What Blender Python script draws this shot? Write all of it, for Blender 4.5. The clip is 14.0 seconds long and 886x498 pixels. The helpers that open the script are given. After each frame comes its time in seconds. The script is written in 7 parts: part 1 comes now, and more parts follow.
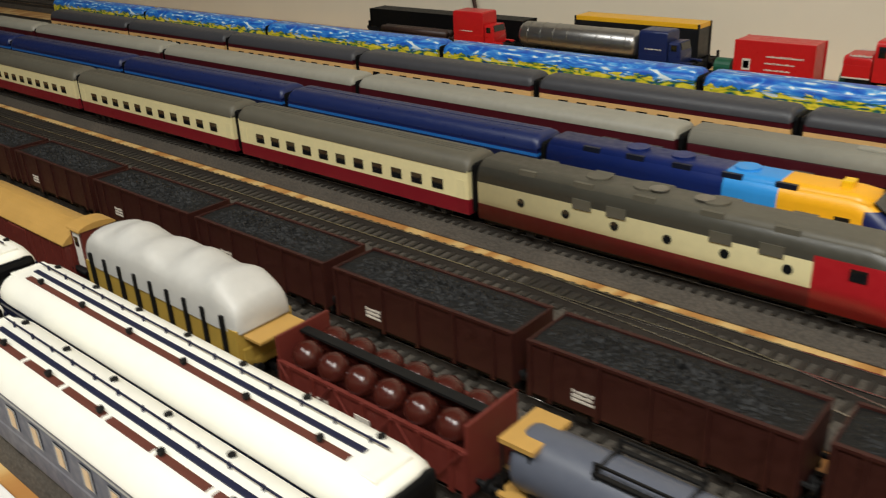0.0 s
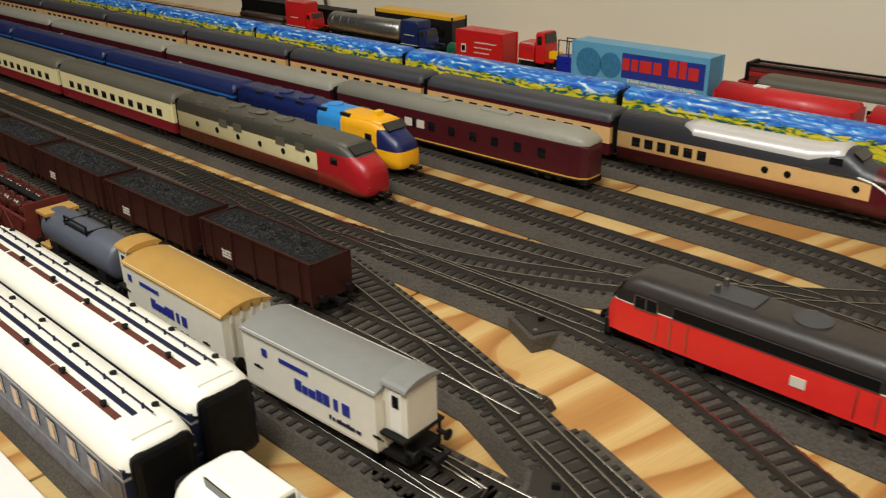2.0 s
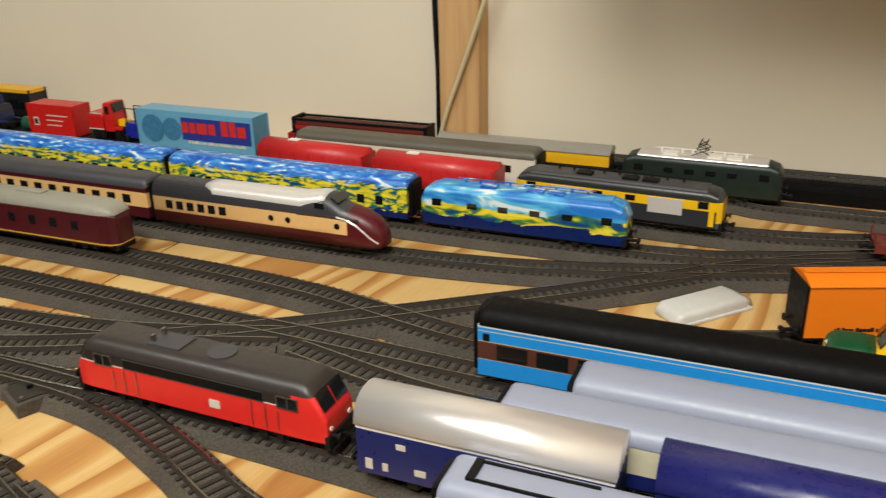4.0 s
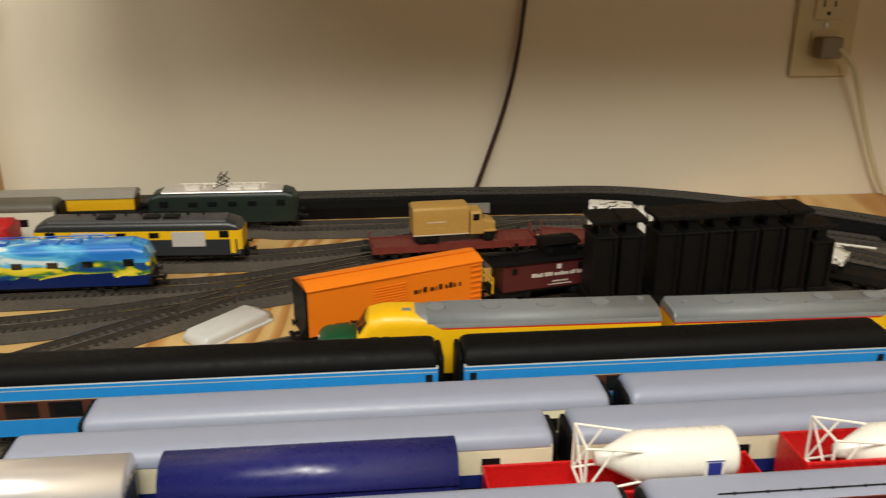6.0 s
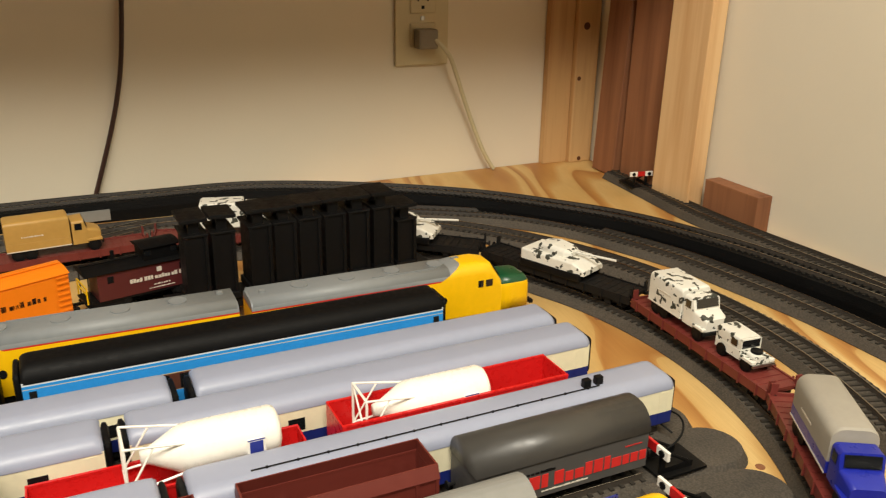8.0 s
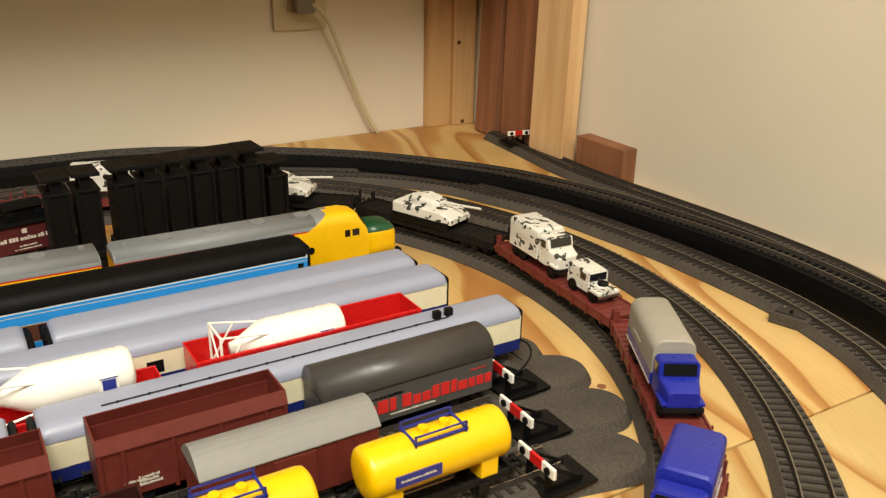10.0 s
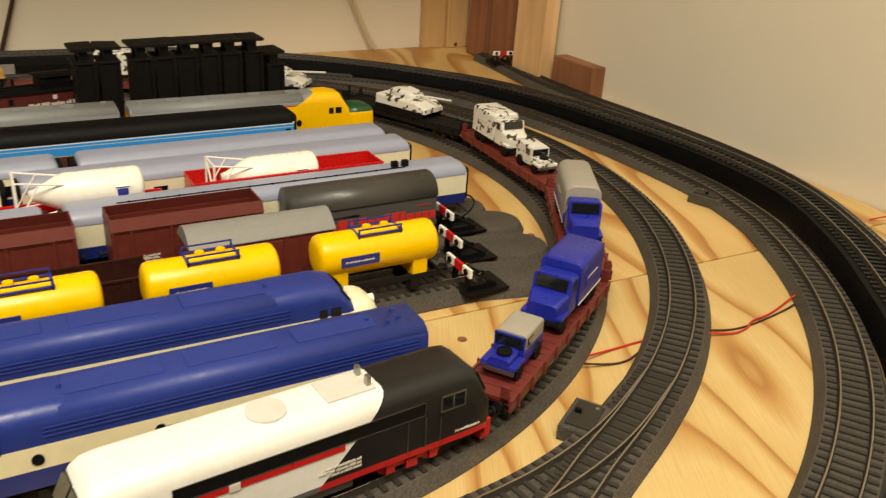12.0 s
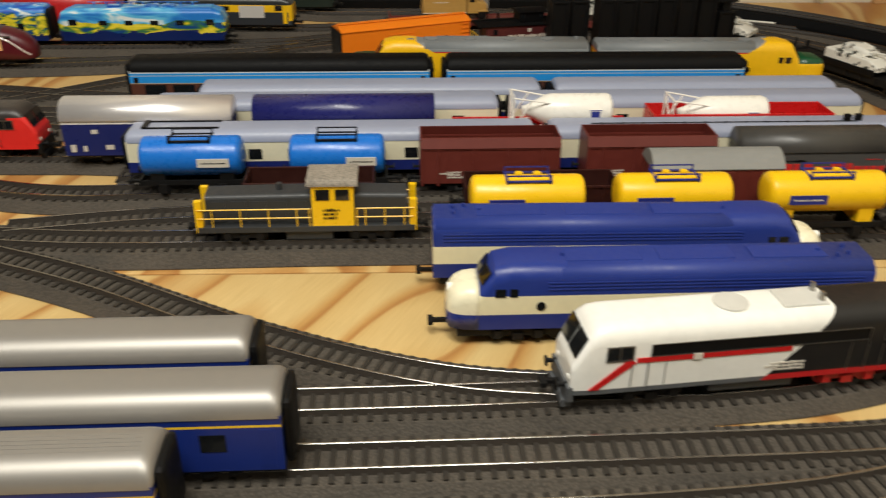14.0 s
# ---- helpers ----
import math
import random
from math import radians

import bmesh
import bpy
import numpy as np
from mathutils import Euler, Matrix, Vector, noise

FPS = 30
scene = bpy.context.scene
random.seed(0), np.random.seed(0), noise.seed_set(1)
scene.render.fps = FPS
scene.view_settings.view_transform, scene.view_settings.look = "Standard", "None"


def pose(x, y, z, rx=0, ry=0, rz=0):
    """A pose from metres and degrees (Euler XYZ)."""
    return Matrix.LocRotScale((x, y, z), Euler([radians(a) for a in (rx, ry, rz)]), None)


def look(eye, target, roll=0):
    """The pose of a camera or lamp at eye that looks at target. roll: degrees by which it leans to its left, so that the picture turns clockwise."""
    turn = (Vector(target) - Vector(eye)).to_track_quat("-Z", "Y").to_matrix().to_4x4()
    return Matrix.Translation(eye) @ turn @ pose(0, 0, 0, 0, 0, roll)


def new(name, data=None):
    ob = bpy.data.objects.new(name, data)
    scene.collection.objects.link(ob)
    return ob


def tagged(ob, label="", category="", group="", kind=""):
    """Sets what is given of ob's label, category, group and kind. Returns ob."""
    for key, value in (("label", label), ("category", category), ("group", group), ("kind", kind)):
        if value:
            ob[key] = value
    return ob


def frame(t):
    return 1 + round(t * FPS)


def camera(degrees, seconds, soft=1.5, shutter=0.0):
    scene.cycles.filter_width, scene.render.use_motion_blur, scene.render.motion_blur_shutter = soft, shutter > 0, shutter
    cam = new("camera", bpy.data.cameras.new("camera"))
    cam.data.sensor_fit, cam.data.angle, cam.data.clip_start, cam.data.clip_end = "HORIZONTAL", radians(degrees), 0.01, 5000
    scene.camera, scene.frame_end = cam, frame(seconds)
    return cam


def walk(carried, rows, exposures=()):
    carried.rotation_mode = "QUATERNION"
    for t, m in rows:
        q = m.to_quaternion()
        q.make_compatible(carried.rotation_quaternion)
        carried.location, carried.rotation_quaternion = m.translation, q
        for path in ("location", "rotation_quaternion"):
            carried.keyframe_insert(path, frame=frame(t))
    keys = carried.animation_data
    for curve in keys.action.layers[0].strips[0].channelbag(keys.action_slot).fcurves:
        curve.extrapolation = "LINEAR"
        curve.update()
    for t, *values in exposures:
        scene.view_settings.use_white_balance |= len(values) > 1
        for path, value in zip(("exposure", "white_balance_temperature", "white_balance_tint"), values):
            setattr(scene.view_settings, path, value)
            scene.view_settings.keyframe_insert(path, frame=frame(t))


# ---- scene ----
cam = camera(55.3, 14.0, soft=1.2, shutter=0.25)
PATH = [
    (0, (0.185, 0.24, 0.218), (-1.042, 1.594, -0.596), -2.9),
    (0.5, (0.304, 0.236, 0.23), (-0.94, 1.564, -0.598), -2.3),
    (1, (0.379, 0.23, 0.222), (-0.856, 1.563, -0.615), -2.4),
    (1.5, (0.482, 0.232, 0.225), (-0.75, 1.566, -0.612), -1.6),
    (2, (0.578, 0.233, 0.24), (-0.681, 1.556, -0.575), -1.0),
    (2.5, (0.636, 0.244, 0.251), (-0.616, 1.586, -0.544), -1.4),
    (3, (0.685, 0.247, 0.26), (-0.447, 1.699, -0.52), -1.5),
    (3.5, (0.722, 0.251, 0.266), (-0.213, 1.838, -0.512), -1.3),
    (3.7, (0.734, 0.254, 0.274), (-0.113, 1.892, -0.499), -1.3),
    (5.8, (0.802, 0.221, 0.301), (0.863, 2.097, -0.391), -0.1),
    (6, (0.812, 0.22, 0.294), (1.003, 2.088, -0.395), 0.2),
    (6.5, (0.824, 0.215, 0.292), (1.281, 2.046, -0.372), 0.8),
    (7, (0.85, 0.202, 0.295), (1.464, 1.993, -0.349), 0.7),
    (7.5, (0.868, 0.195, 0.298), (1.603, 1.928, -0.379), 1.2),
    (8, (0.904, 0.176, 0.304), (1.718, 1.862, -0.399), 1.0),
    (8.2, (0.908, 0.176, 0.306), (1.741, 1.848, -0.408), 1.0),
    (10.3, (0.927, 0.11, 0.286), (1.936, 1.665, -0.466), 1.7),
    (10.5, (0.927, 0.095, 0.284), (1.959, 1.631, -0.477), 2.3),
    (11, (0.927, 0.055, 0.281), (1.995, 1.553, -0.503), 3.9),
    (11.5, (0.913, 0.016, 0.268), (1.951, 1.528, -0.528), 4.5),
    (12, (0.899, -0.007, 0.263), (1.829, 1.558, -0.566), 3.6),
    (12.5, (0.893, -0.054, 0.265), (1.587, 1.61, -0.601), 1.2),
    (13, (0.889, -0.081, 0.273), (1.41, 1.63, -0.622), 0.7),
    (13.5, (0.864, -0.088, 0.271), (1.233, 1.643, -0.661), 0.5),
    (14, (0.824, -0.069, 0.277), (0.932, 1.68, -0.687), 0.7),
]
walk(cam, [(t, look(eye, target, roll)) for t, eye, target, roll in PATH],
     exposures=[(0, -0.18, 5950, 10), (1.5, -0.27, 6000, 10), (2.5, -0.30, 6050, 10), (3.5, -0.02, 6150, 10), (5.8, -0.22, 6300, 10), (6.5, -0.02, 6500, 10), (7.5, 0.13, 6700, 10),
                (10.5, 0.11, 6700, 10), (12.0, -0.19, 7250, 10), (13.0, -0.31, 7000, 10), (14.0, -0.42, 6250, 10)])

# world: a dim room, so the sky outside plays no part
world = bpy.data.worlds.new("world")
world.use_nodes = True
world.node_tree.nodes["Background"].inputs["Color"].default_value = (1.0, 0.86, 0.68, 1)
world.node_tree.nodes["Background"].inputs["Strength"].default_value = 0.03
scene.world = world


def lamp(name, x, y, z, sx, sy, power, colour, target):
    data = bpy.data.lights.new(name, "AREA")
    data.shape, data.size, data.size_y = "RECTANGLE", sx, sy
    data.energy, data.color = power, colour
    ob = new(name, data)
    ob.matrix_world = look((x, y, z), target)
    return ob


WARM = (1.0, 0.95, 0.83)
lamp("ceiling_lamp_left", -0.40, -0.30, 1.42, 1.2, 0.40, 16.0, WARM, (-0.35, -0.1, 0))
lamp("ceiling_lamp_right", 0.74, -0.34, 1.42, 0.9, 0.40, 36.0, WARM, (0.95, -0.15, 0))
scene.view_settings.exposure = 0.0

# ---- materials ----


def srgb(r, g, b):
    return tuple(((c / 255) / 12.92 if c / 255 <= 0.04045 else ((c / 255 + 0.055) / 1.055) ** 2.4) for c in (r, g, b)) + (1,)


class Nodes:
    """A small wrapper to string shader nodes together."""

    def __init__(self, name):
        self.mat = bpy.data.materials.new(name)
        self.mat.use_nodes = True
        self.tree = self.mat.node_tree
        self.bsdf = self.tree.nodes["Principled BSDF"]

    def add(self, kind, **inputs):
        node = self.tree.nodes.new(kind)
        for key, value in inputs.items():
            socket = node.inputs[key.replace("_", " ")]
            if isinstance(value, bpy.types.NodeSocket):
                self.tree.links.new(value, socket)
            else:
                socket.default_value = value
        return node

    def join(self, a, b):
        self.tree.links.new(a, b)

    def where(self):
        return self.add("ShaderNodeTexCoord").outputs["Object"]

    def math(self, op, a, b=0.0):
        node = self.tree.nodes.new("ShaderNodeMath")
        node.operation = op
        for i, v in enumerate((a, b)):
            if isinstance(v, bpy.types.NodeSocket):
                self.join(v, node.inputs[i])
            else:
                node.inputs[i].default_value = v
        return node.outputs[0]

    def mix(self, f, a, b, blend="MIX"):
        node = self.tree.nodes.new("ShaderNodeMix")
        node.data_type, node.blend_type = "RGBA", blend
        for socket, v in ((node.inputs[0], f), (node.inputs[6], a), (node.inputs[7], b)):
            if isinstance(v, bpy.types.NodeSocket):
                self.join(v, socket)
            else:
                socket.default_value = v
        return node.outputs[2]

    def noise(self, scale, detail=4, rough=0.55, at=None, stretch=None):
        at = at or self.where()
        if stretch:
            at = self.add("ShaderNodeMapping", Vector=at, Scale=stretch).outputs[0]
        return self.add("ShaderNodeTexNoise", Vector=at, Scale=scale, Detail=detail, Roughness=rough).outputs["Fac"]

    def ramp(self, f, stops, mode="LINEAR"):
        node = self.add("ShaderNodeValToRGB", Fac=f)
        node.color_ramp.interpolation = mode
        e = node.color_ramp.elements
        while len(e) < len(stops):
            e.new(0.5)
        for el, (pos, col) in zip(e, stops):
            el.position, el.color = pos, col
        return node.outputs[0]

    def bump(self, height, strength=0.3, distance=0.0005):
        node = self.add("ShaderNodeBump", Height=height, Strength=strength, Distance=distance)
        self.join(node.outputs[0], self.bsdf.inputs["Normal"])

    def finish(self, colour, rough=0.5, metal=0.0, dirt=0.12, bump=0.0, spec=0.5):
        """Colour with dust at two scales and uneven gloss."""
        if metal > 0.3:
            dirt *= 0.3
        vary = 0.004 if metal > 0.1 else 0.08
        big = self.noise(14.0, 3)
        fine = self.noise(220.0, 4)
        both = self.math("ADD", self.math("MULTIPLY", big, 0.6), self.math("MULTIPLY", fine, 0.4))
        shade = self.ramp(both, [(0.3, (1 - dirt,) * 3 + (1,)), (0.7, (1 + dirt * 0.5,) * 3 + (1,))])
        self.join(self.mix(1.0, colour, shade, "MULTIPLY"), self.bsdf.inputs["Base Color"])
        r = self.ramp(fine, [(0.3, (max(rough - vary, 0.02),) * 3 + (1,)), (0.7, (min(rough + vary, 1),) * 3 + (1,))])
        self.join(r, self.bsdf.inputs["Roughness"])
        self.bsdf.inputs["Metallic"].default_value = metal
        self.bsdf.inputs["Specular IOR Level"].default_value = spec
        if bump:
            self.bump(fine, bump, 0.0004)
        return self.mat


def paint(name, rgb, rough=0.42, metal=0.0, dirt=0.12, bump=0.0, spec=0.5):
    return Nodes(name).finish(srgb(*rgb), rough, metal, dirt, bump, spec)


def bands(name, stops, rough=0.38, dirt=0.10, cuts=()):
    """Livery in level bands: stops of (height, colour). cuts: (x0, lean, stops) replaces the livery where x + lean * z > x0."""
    n = Nodes(name)
    xyz = n.add("ShaderNodeSeparateXYZ", Vector=n.where())

    def ladder(levels):
        f = n.math("MULTIPLY", xyz.outputs[2], 12.5)
        return n.ramp(f, [(max(z, 0) * 12.5, srgb(*c)) for z, c in levels], "CONSTANT")

    colour = ladder(stops)
    for x0, lean, levels in cuts:
        f = n.math("GREATER_THAN", n.math("ADD", xyz.outputs[0], n.math("MULTIPLY", xyz.outputs[2], lean)), x0)
        colour = n.mix(f, colour, ladder(levels))
    return n.finish(colour, rough, 0.0, dirt)


def plywood(name="plywood", turn=-28, tone=1.0, warm=1.0, late=0.86, count=15.0):
    """Rotary-cut veneer: nested growth rings drawn out along the grain."""
    n = Nodes(name)
    at = n.where()
    turned = n.add("ShaderNodeMapping", Vector=at, Rotation=(0, 0, radians(-turn))).outputs[0]
    along = n.add("ShaderNodeMapping", Vector=turned, Scale=(1.0, 4.6, 1.0)).outputs[0]
    field = n.noise(1.9, 1.2, 0.45, along)
    rings = n.math("FRACT", n.math("MULTIPLY", field, count))
    colour = n.ramp(rings, [(0.0, srgb(212, 178, 115)), (0.12, srgb(219, 189, 127)), (late - 0.22, srgb(223, 196, 136)), (late, srgb(203, 160, 95)), (0.95, srgb(180, 130, 72)), (1.0, srgb(200, 158, 96))])
    grain = n.noise(26.0, 5, 0.65, along, (1, 9, 1))
    fibre = n.ramp(grain, [(0.25, (0.84 * tone, 0.80 * tone * warm, 0.74 * tone * warm ** 2, 1)), (0.6, (tone, tone * warm, tone * warm ** 2, 1))])
    colour = n.mix(1.0, colour, fibre, "MULTIPLY")
    stain = n.ramp(n.noise(5.0, 4), [(0.35, (0.90, 0.87, 0.82, 1)), (0.6, (1.02, 1.02, 1.02, 1))])
    n.join(n.mix(1.0, colour, stain, "MULTIPLY"), n.bsdf.inputs["Base Color"])
    n.bsdf.inputs["Roughness"].default_value = 0.5
    n.bump(grain, 0.12, 0.0005)
    return n.mat


def timber(name, light, dark, along=(1.5, 30, 30)):
    n = Nodes(name)
    g = n.noise(3.0, 5, 0.6, None, along)
    colour = n.ramp(g, [(0.3, srgb(*dark)), (0.55, srgb(*light))])
    n.join(colour, n.bsdf.inputs["Base Color"])
    n.bsdf.inputs["Roughness"].default_value = 0.65
    n.bump(g, 0.25, 0.001)
    return n.mat


def plaster(name, rgb):
    n = Nodes(name)
    f = n.noise(3.0, 4)
    fine = n.noise(180.0, 3)
    base = srgb(*rgb)
    colour = n.ramp(f, [(0.3, tuple(c * 0.93 for c in base[:3]) + (1,)), (0.7, base)])
    n.join(colour, n.bsdf.inputs["Base Color"])
    n.bsdf.inputs["Roughness"].default_value = 0.85
    n.bump(fine, 0.12, 0.001)
    return n.mat


def ballast(name, rgb, spread=0.5):
    n = Nodes(name)
    grain = n.add("ShaderNodeTexVoronoi", Vector=n.where(), Scale=700.0).outputs["Distance"]
    patch = n.noise(22.0, 4)
    base = srgb(*rgb)
    a = n.ramp(grain, [(0.0, tuple(c * (1 + spread) for c in base[:3]) + (1,)), (0.8, tuple(c * (1 - spread) for c in base[:3]) + (1,))])
    b = n.ramp(patch, [(0.3, (0.75, 0.75, 0.75, 1)), (0.7, (1.15, 1.13, 1.1, 1))])
    n.join(n.mix(1.0, a, b, "MULTIPLY"), n.bsdf.inputs["Base Color"])
    n.bsdf.inputs["Roughness"].default_value = 0.8
    n.bump(grain, 0.5, 0.0006)
    return n.mat


def starry(name, low_colour=True, size=1.0):
    """Hand-painted swirls: blue sky with pale strokes over yellow and green strokes."""
    n = Nodes(name)
    at = n.where()
    z = n.add("ShaderNodeSeparateXYZ", Vector=at).outputs[2]
    swirl = n.add("ShaderNodeTexNoise", Vector=n.add("ShaderNodeMapping", Vector=at, Scale=(0.7, 2.2, 2.2)).outputs[0], Scale=44.0 / size, Detail=2.0, Distortion=2.4)
    tones = ((30, 84, 186), (46, 118, 208), (96, 168, 228)) if low_colour else ((40, 120, 205), (70, 160, 222), (110, 196, 232))
    sky = n.ramp(swirl.outputs["Fac"], [(0.36, srgb(*tones[0])), (0.50, srgb(*tones[1])), (0.60, srgb(*tones[2])), (0.66, srgb(225, 235, 235))])
    field = n.add("ShaderNodeTexNoise", Vector=n.add("ShaderNodeMapping", Vector=at, Scale=(1, 3, 3)).outputs[0], Scale=52.0 / size, Detail=1.8, Distortion=1.8)
    low = n.ramp(field.outputs["Fac"], [(0.36, srgb(20, 70, 130)), (0.45, srgb(70, 130, 60)), (0.52, srgb(215, 200, 40)), (0.66, srgb(245, 225, 70))])
    edge = n.math("ADD", z, n.math("MULTIPLY", n.math("SUBTRACT", swirl.outputs["Fac"], 0.5), 0.016))
    colour = n.mix(n.math("GREATER_THAN", edge, 0.0350 if low_colour else 0.0262), low, sky)
    foot = n.mix(n.math("GREATER_THAN", edge, 0.0130 if low_colour else 0.0160), srgb(14, 34, 92), colour)
    return n.finish(foot, 0.35, 0.0, 0.06)


def glass_mat(name, rgb, rough=0.08):
    n = Nodes(name)
    n.bsdf.inputs["Base Color"].default_value = srgb(*rgb)
    n.bsdf.inputs["Roughness"].default_value = rough
    n.bsdf.inputs["Coat Weight"].default_value = 0.4
    return n.mat


PLY = plywood("plywood_rear", 80, 0.93, 0.93, 0.62, 11.0)
PLYLIGHT = plywood("plywood_front", 62, 0.88, 0.98, 0.86, 8.0)
WALL = plaster("wall_paint", (232, 222, 200))
CEIL = plaster("ceiling_paint", (176, 168, 152))
STUD = timber("pine_stud", (206, 166, 114), (180, 136, 86), (14, 14, 0.8))
PINE = timber("pale_pine", (228, 190, 140), (208, 160, 108), (14, 14, 0.7))
CEDAR = timber("brown_board", (148, 98, 66), (116, 72, 46), (14, 14, 0.7))
BED = ballast("grey_roadbed", (76, 70, 62), 0.3)
BEDDARK = ballast("black_roadbed", (9, 9, 10), 0.3)
BEDDARK.node_tree.nodes["Principled BSDF"].inputs["Roughness"].default_value = 0.6
BEDDARK.node_tree.nodes["Principled BSDF"].inputs["Specular IOR Level"].default_value = 0.15
TIEDARK = paint("black_sleeper", (20, 19, 18), 0.45, 0, 0.2)
# for unseen walls: dark so that less light bounces back onto the layout
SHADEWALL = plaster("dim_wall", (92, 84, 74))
SLEEPER = paint("sleeper_plastic", (51, 47, 42), 0.55, 0, 0.2, 0, 0.3)
RAIL = Nodes("nickel_rail").mat
RAIL.node_tree.nodes["Principled BSDF"].inputs["Base Color"].default_value = srgb(164, 160, 154)
RAIL.node_tree.nodes["Principled BSDF"].inputs["Metallic"].default_value = 1.0
RAIL.node_tree.nodes["Principled BSDF"].inputs["Roughness"].default_value = 0.20
RAILSIDE = paint("weathered_rail_side", (54, 48, 42), 0.5, 0, 0.25)
BLACK = paint("black_plastic", (7, 7, 8), 0.55, 0, 0.12, 0, 0.25)
UNDER = paint("underframe_black", (14, 13, 13), 0.65, 0, 0.3, 0, 0.3)
STEEL = paint("steel", (170, 168, 164), 0.35, 1.0, 0.2)
GLASS = glass_mat("dark_window", (22, 24, 26))
COAL = ballast("coal", (12, 12, 13), 0.5)
COAL.node_tree.nodes["Principled BSDF"].inputs["Roughness"].default_value = 0.6
COAL.node_tree.nodes["Principled BSDF"].inputs["Specular IOR Level"].default_value = 0.35
WHITE = paint("white_plastic", (240, 236, 226), 0.4, 0, 0.05)
RED = paint("red_plastic", (196, 28, 28), 0.35)
YELLOW = paint("yellow_plastic", (246, 196, 12), 0.33, 0, 0.06)
BLUE = paint("navy_plastic", (38, 48, 128), 0.38)

# ---- mesh helpers ----


SPLIT = set("brake_platform roof_vent roof_box railing sill_line side_wall wagon_end end_post side_post door axle_guard corner_post tall_stake truss platform_post plank roof_plank roof_line hood_bow side_sill brace white_end mudguard end_wall ladder_rung roof_walk end_board top_rim sole_bar flare end_platform hood_door buttress name_plate grab_iron end_hatch exhaust roof_lamp end_panel plank_side saddle window_frame_bar".split())


class Boxes:
    """Boxes kept as numbers until they are made into one mesh or several."""

    def __init__(self, dims, bevel):
        self.dims, self.bevel = dims, bevel

    def build(self):
        bm = bmesh.new()
        for d in self.dims:
            box(bm, *d, bevel=self.bevel)
        return bm


def boxes(*dims, bevel=0.0):
    return Boxes(dims, bevel)


def part_each(name, dims, material, parent, bevel=0.0):
    """Each box an object of its own; boxes of one size share their mesh."""
    for x0, x1, y0, y1, z0, z1 in dims:
        a, b, c = (x1 - x0) / 2, (y1 - y0) / 2, (z1 - z0) / 2
        mesh = shared("%s_%.5f_%.5f_%.5f_%s" % (name, a, b, c, material.name), lambda: Boxes([(-a, a, -b, b, -c, c)], bevel), material)
        ob = child(name, mesh, parent, m=pose((x0 + x1) / 2, (y0 + y1) / 2, (z0 + z1) / 2))
    return ob


def part(name, bm, material, parent=None, label="", smooth=False):
    if isinstance(bm, Boxes):
        if name in SPLIT and len(bm.dims) > 1:
            return part_each(name, bm.dims, material, parent, bm.bevel)
        bm = bm.build()
    mesh = bpy.data.meshes.new(name)
    bmesh.ops.recalc_face_normals(bm, faces=bm.faces)
    bm.to_mesh(mesh)
    bm.free()
    if smooth:
        for p in mesh.polygons:
            p.use_smooth = True
        if smooth == "edges":
            mesh.set_sharp_from_angle(angle=radians(32))
    if material:
        mesh.materials.append(material)
    return child(name, mesh, parent, label)


def child(name, mesh, parent=None, label="", m=None):
    ob = new(name, mesh)
    if parent:
        ob.parent = parent
    if m is not None:
        ob.matrix_basis = m
    if label:
        tagged(ob, label)
    return ob


def thing(name, label, category, group="", m=None, kind=""):
    ob = tagged(new(name), label, category, group, kind)
    ob.empty_display_size = 0.01
    if m is not None:
        ob.matrix_basis = m
    return ob


def box(bm, x0, x1, y0, y1, z0, z1, bevel=0.0):
    vs = [bm.verts.new((x, y, z)) for z in (z0, z1) for x, y in ((x0, y0), (x1, y0), (x1, y1), (x0, y1))]
    fs = [bm.faces.new([vs[i] for i in f]) for f in ((3, 2, 1, 0), (4, 5, 6, 7), (0, 1, 5, 4), (1, 2, 6, 5), (2, 3, 7, 6), (3, 0, 4, 7))]
    if bevel:
        es = {e for f in fs for e in f.edges}
        bmesh.ops.bevel(bm, geom=list(es), offset=bevel, segments=2, affect="EDGES", profile=0.6)
    return bm


def extrude(bm, profile, x0, x1, closed=True):
    """A profile of (y, z) pulled along x, with end caps."""
    a = [bm.verts.new((x0, y, z)) for y, z in profile]
    b = [bm.verts.new((x1, y, z)) for y, z in profile]
    n = len(profile)
    for i in range(n if closed else n - 1):
        bm.faces.new((a[i], a[(i + 1) % n], b[(i + 1) % n], b[i]))
    if closed:
        bm.faces.new(a[::-1])
        bm.faces.new(b)
    return bm


def cyl(bm, p, q, r, seg=14, r2=None):
    """A rod or drum from p to q."""
    p, q = Vector(p), Vector(q)
    r2 = r if r2 is None else r2
    z = (q - p).normalized()
    x = z.orthogonal().normalized()
    y = z.cross(x)
    rings = []
    for c, rad in ((p, r), (q, r2)):
        rings.append([bm.verts.new(c + rad * (math.cos(2 * math.pi * i / seg) * x + math.sin(2 * math.pi * i / seg) * y)) for i in range(seg)])
    for i in range(seg):
        bm.faces.new((rings[0][i], rings[0][(i + 1) % seg], rings[1][(i + 1) % seg], rings[1][i]))
    bm.faces.new(rings[0][::-1])
    bm.faces.new(rings[1])
    return bm


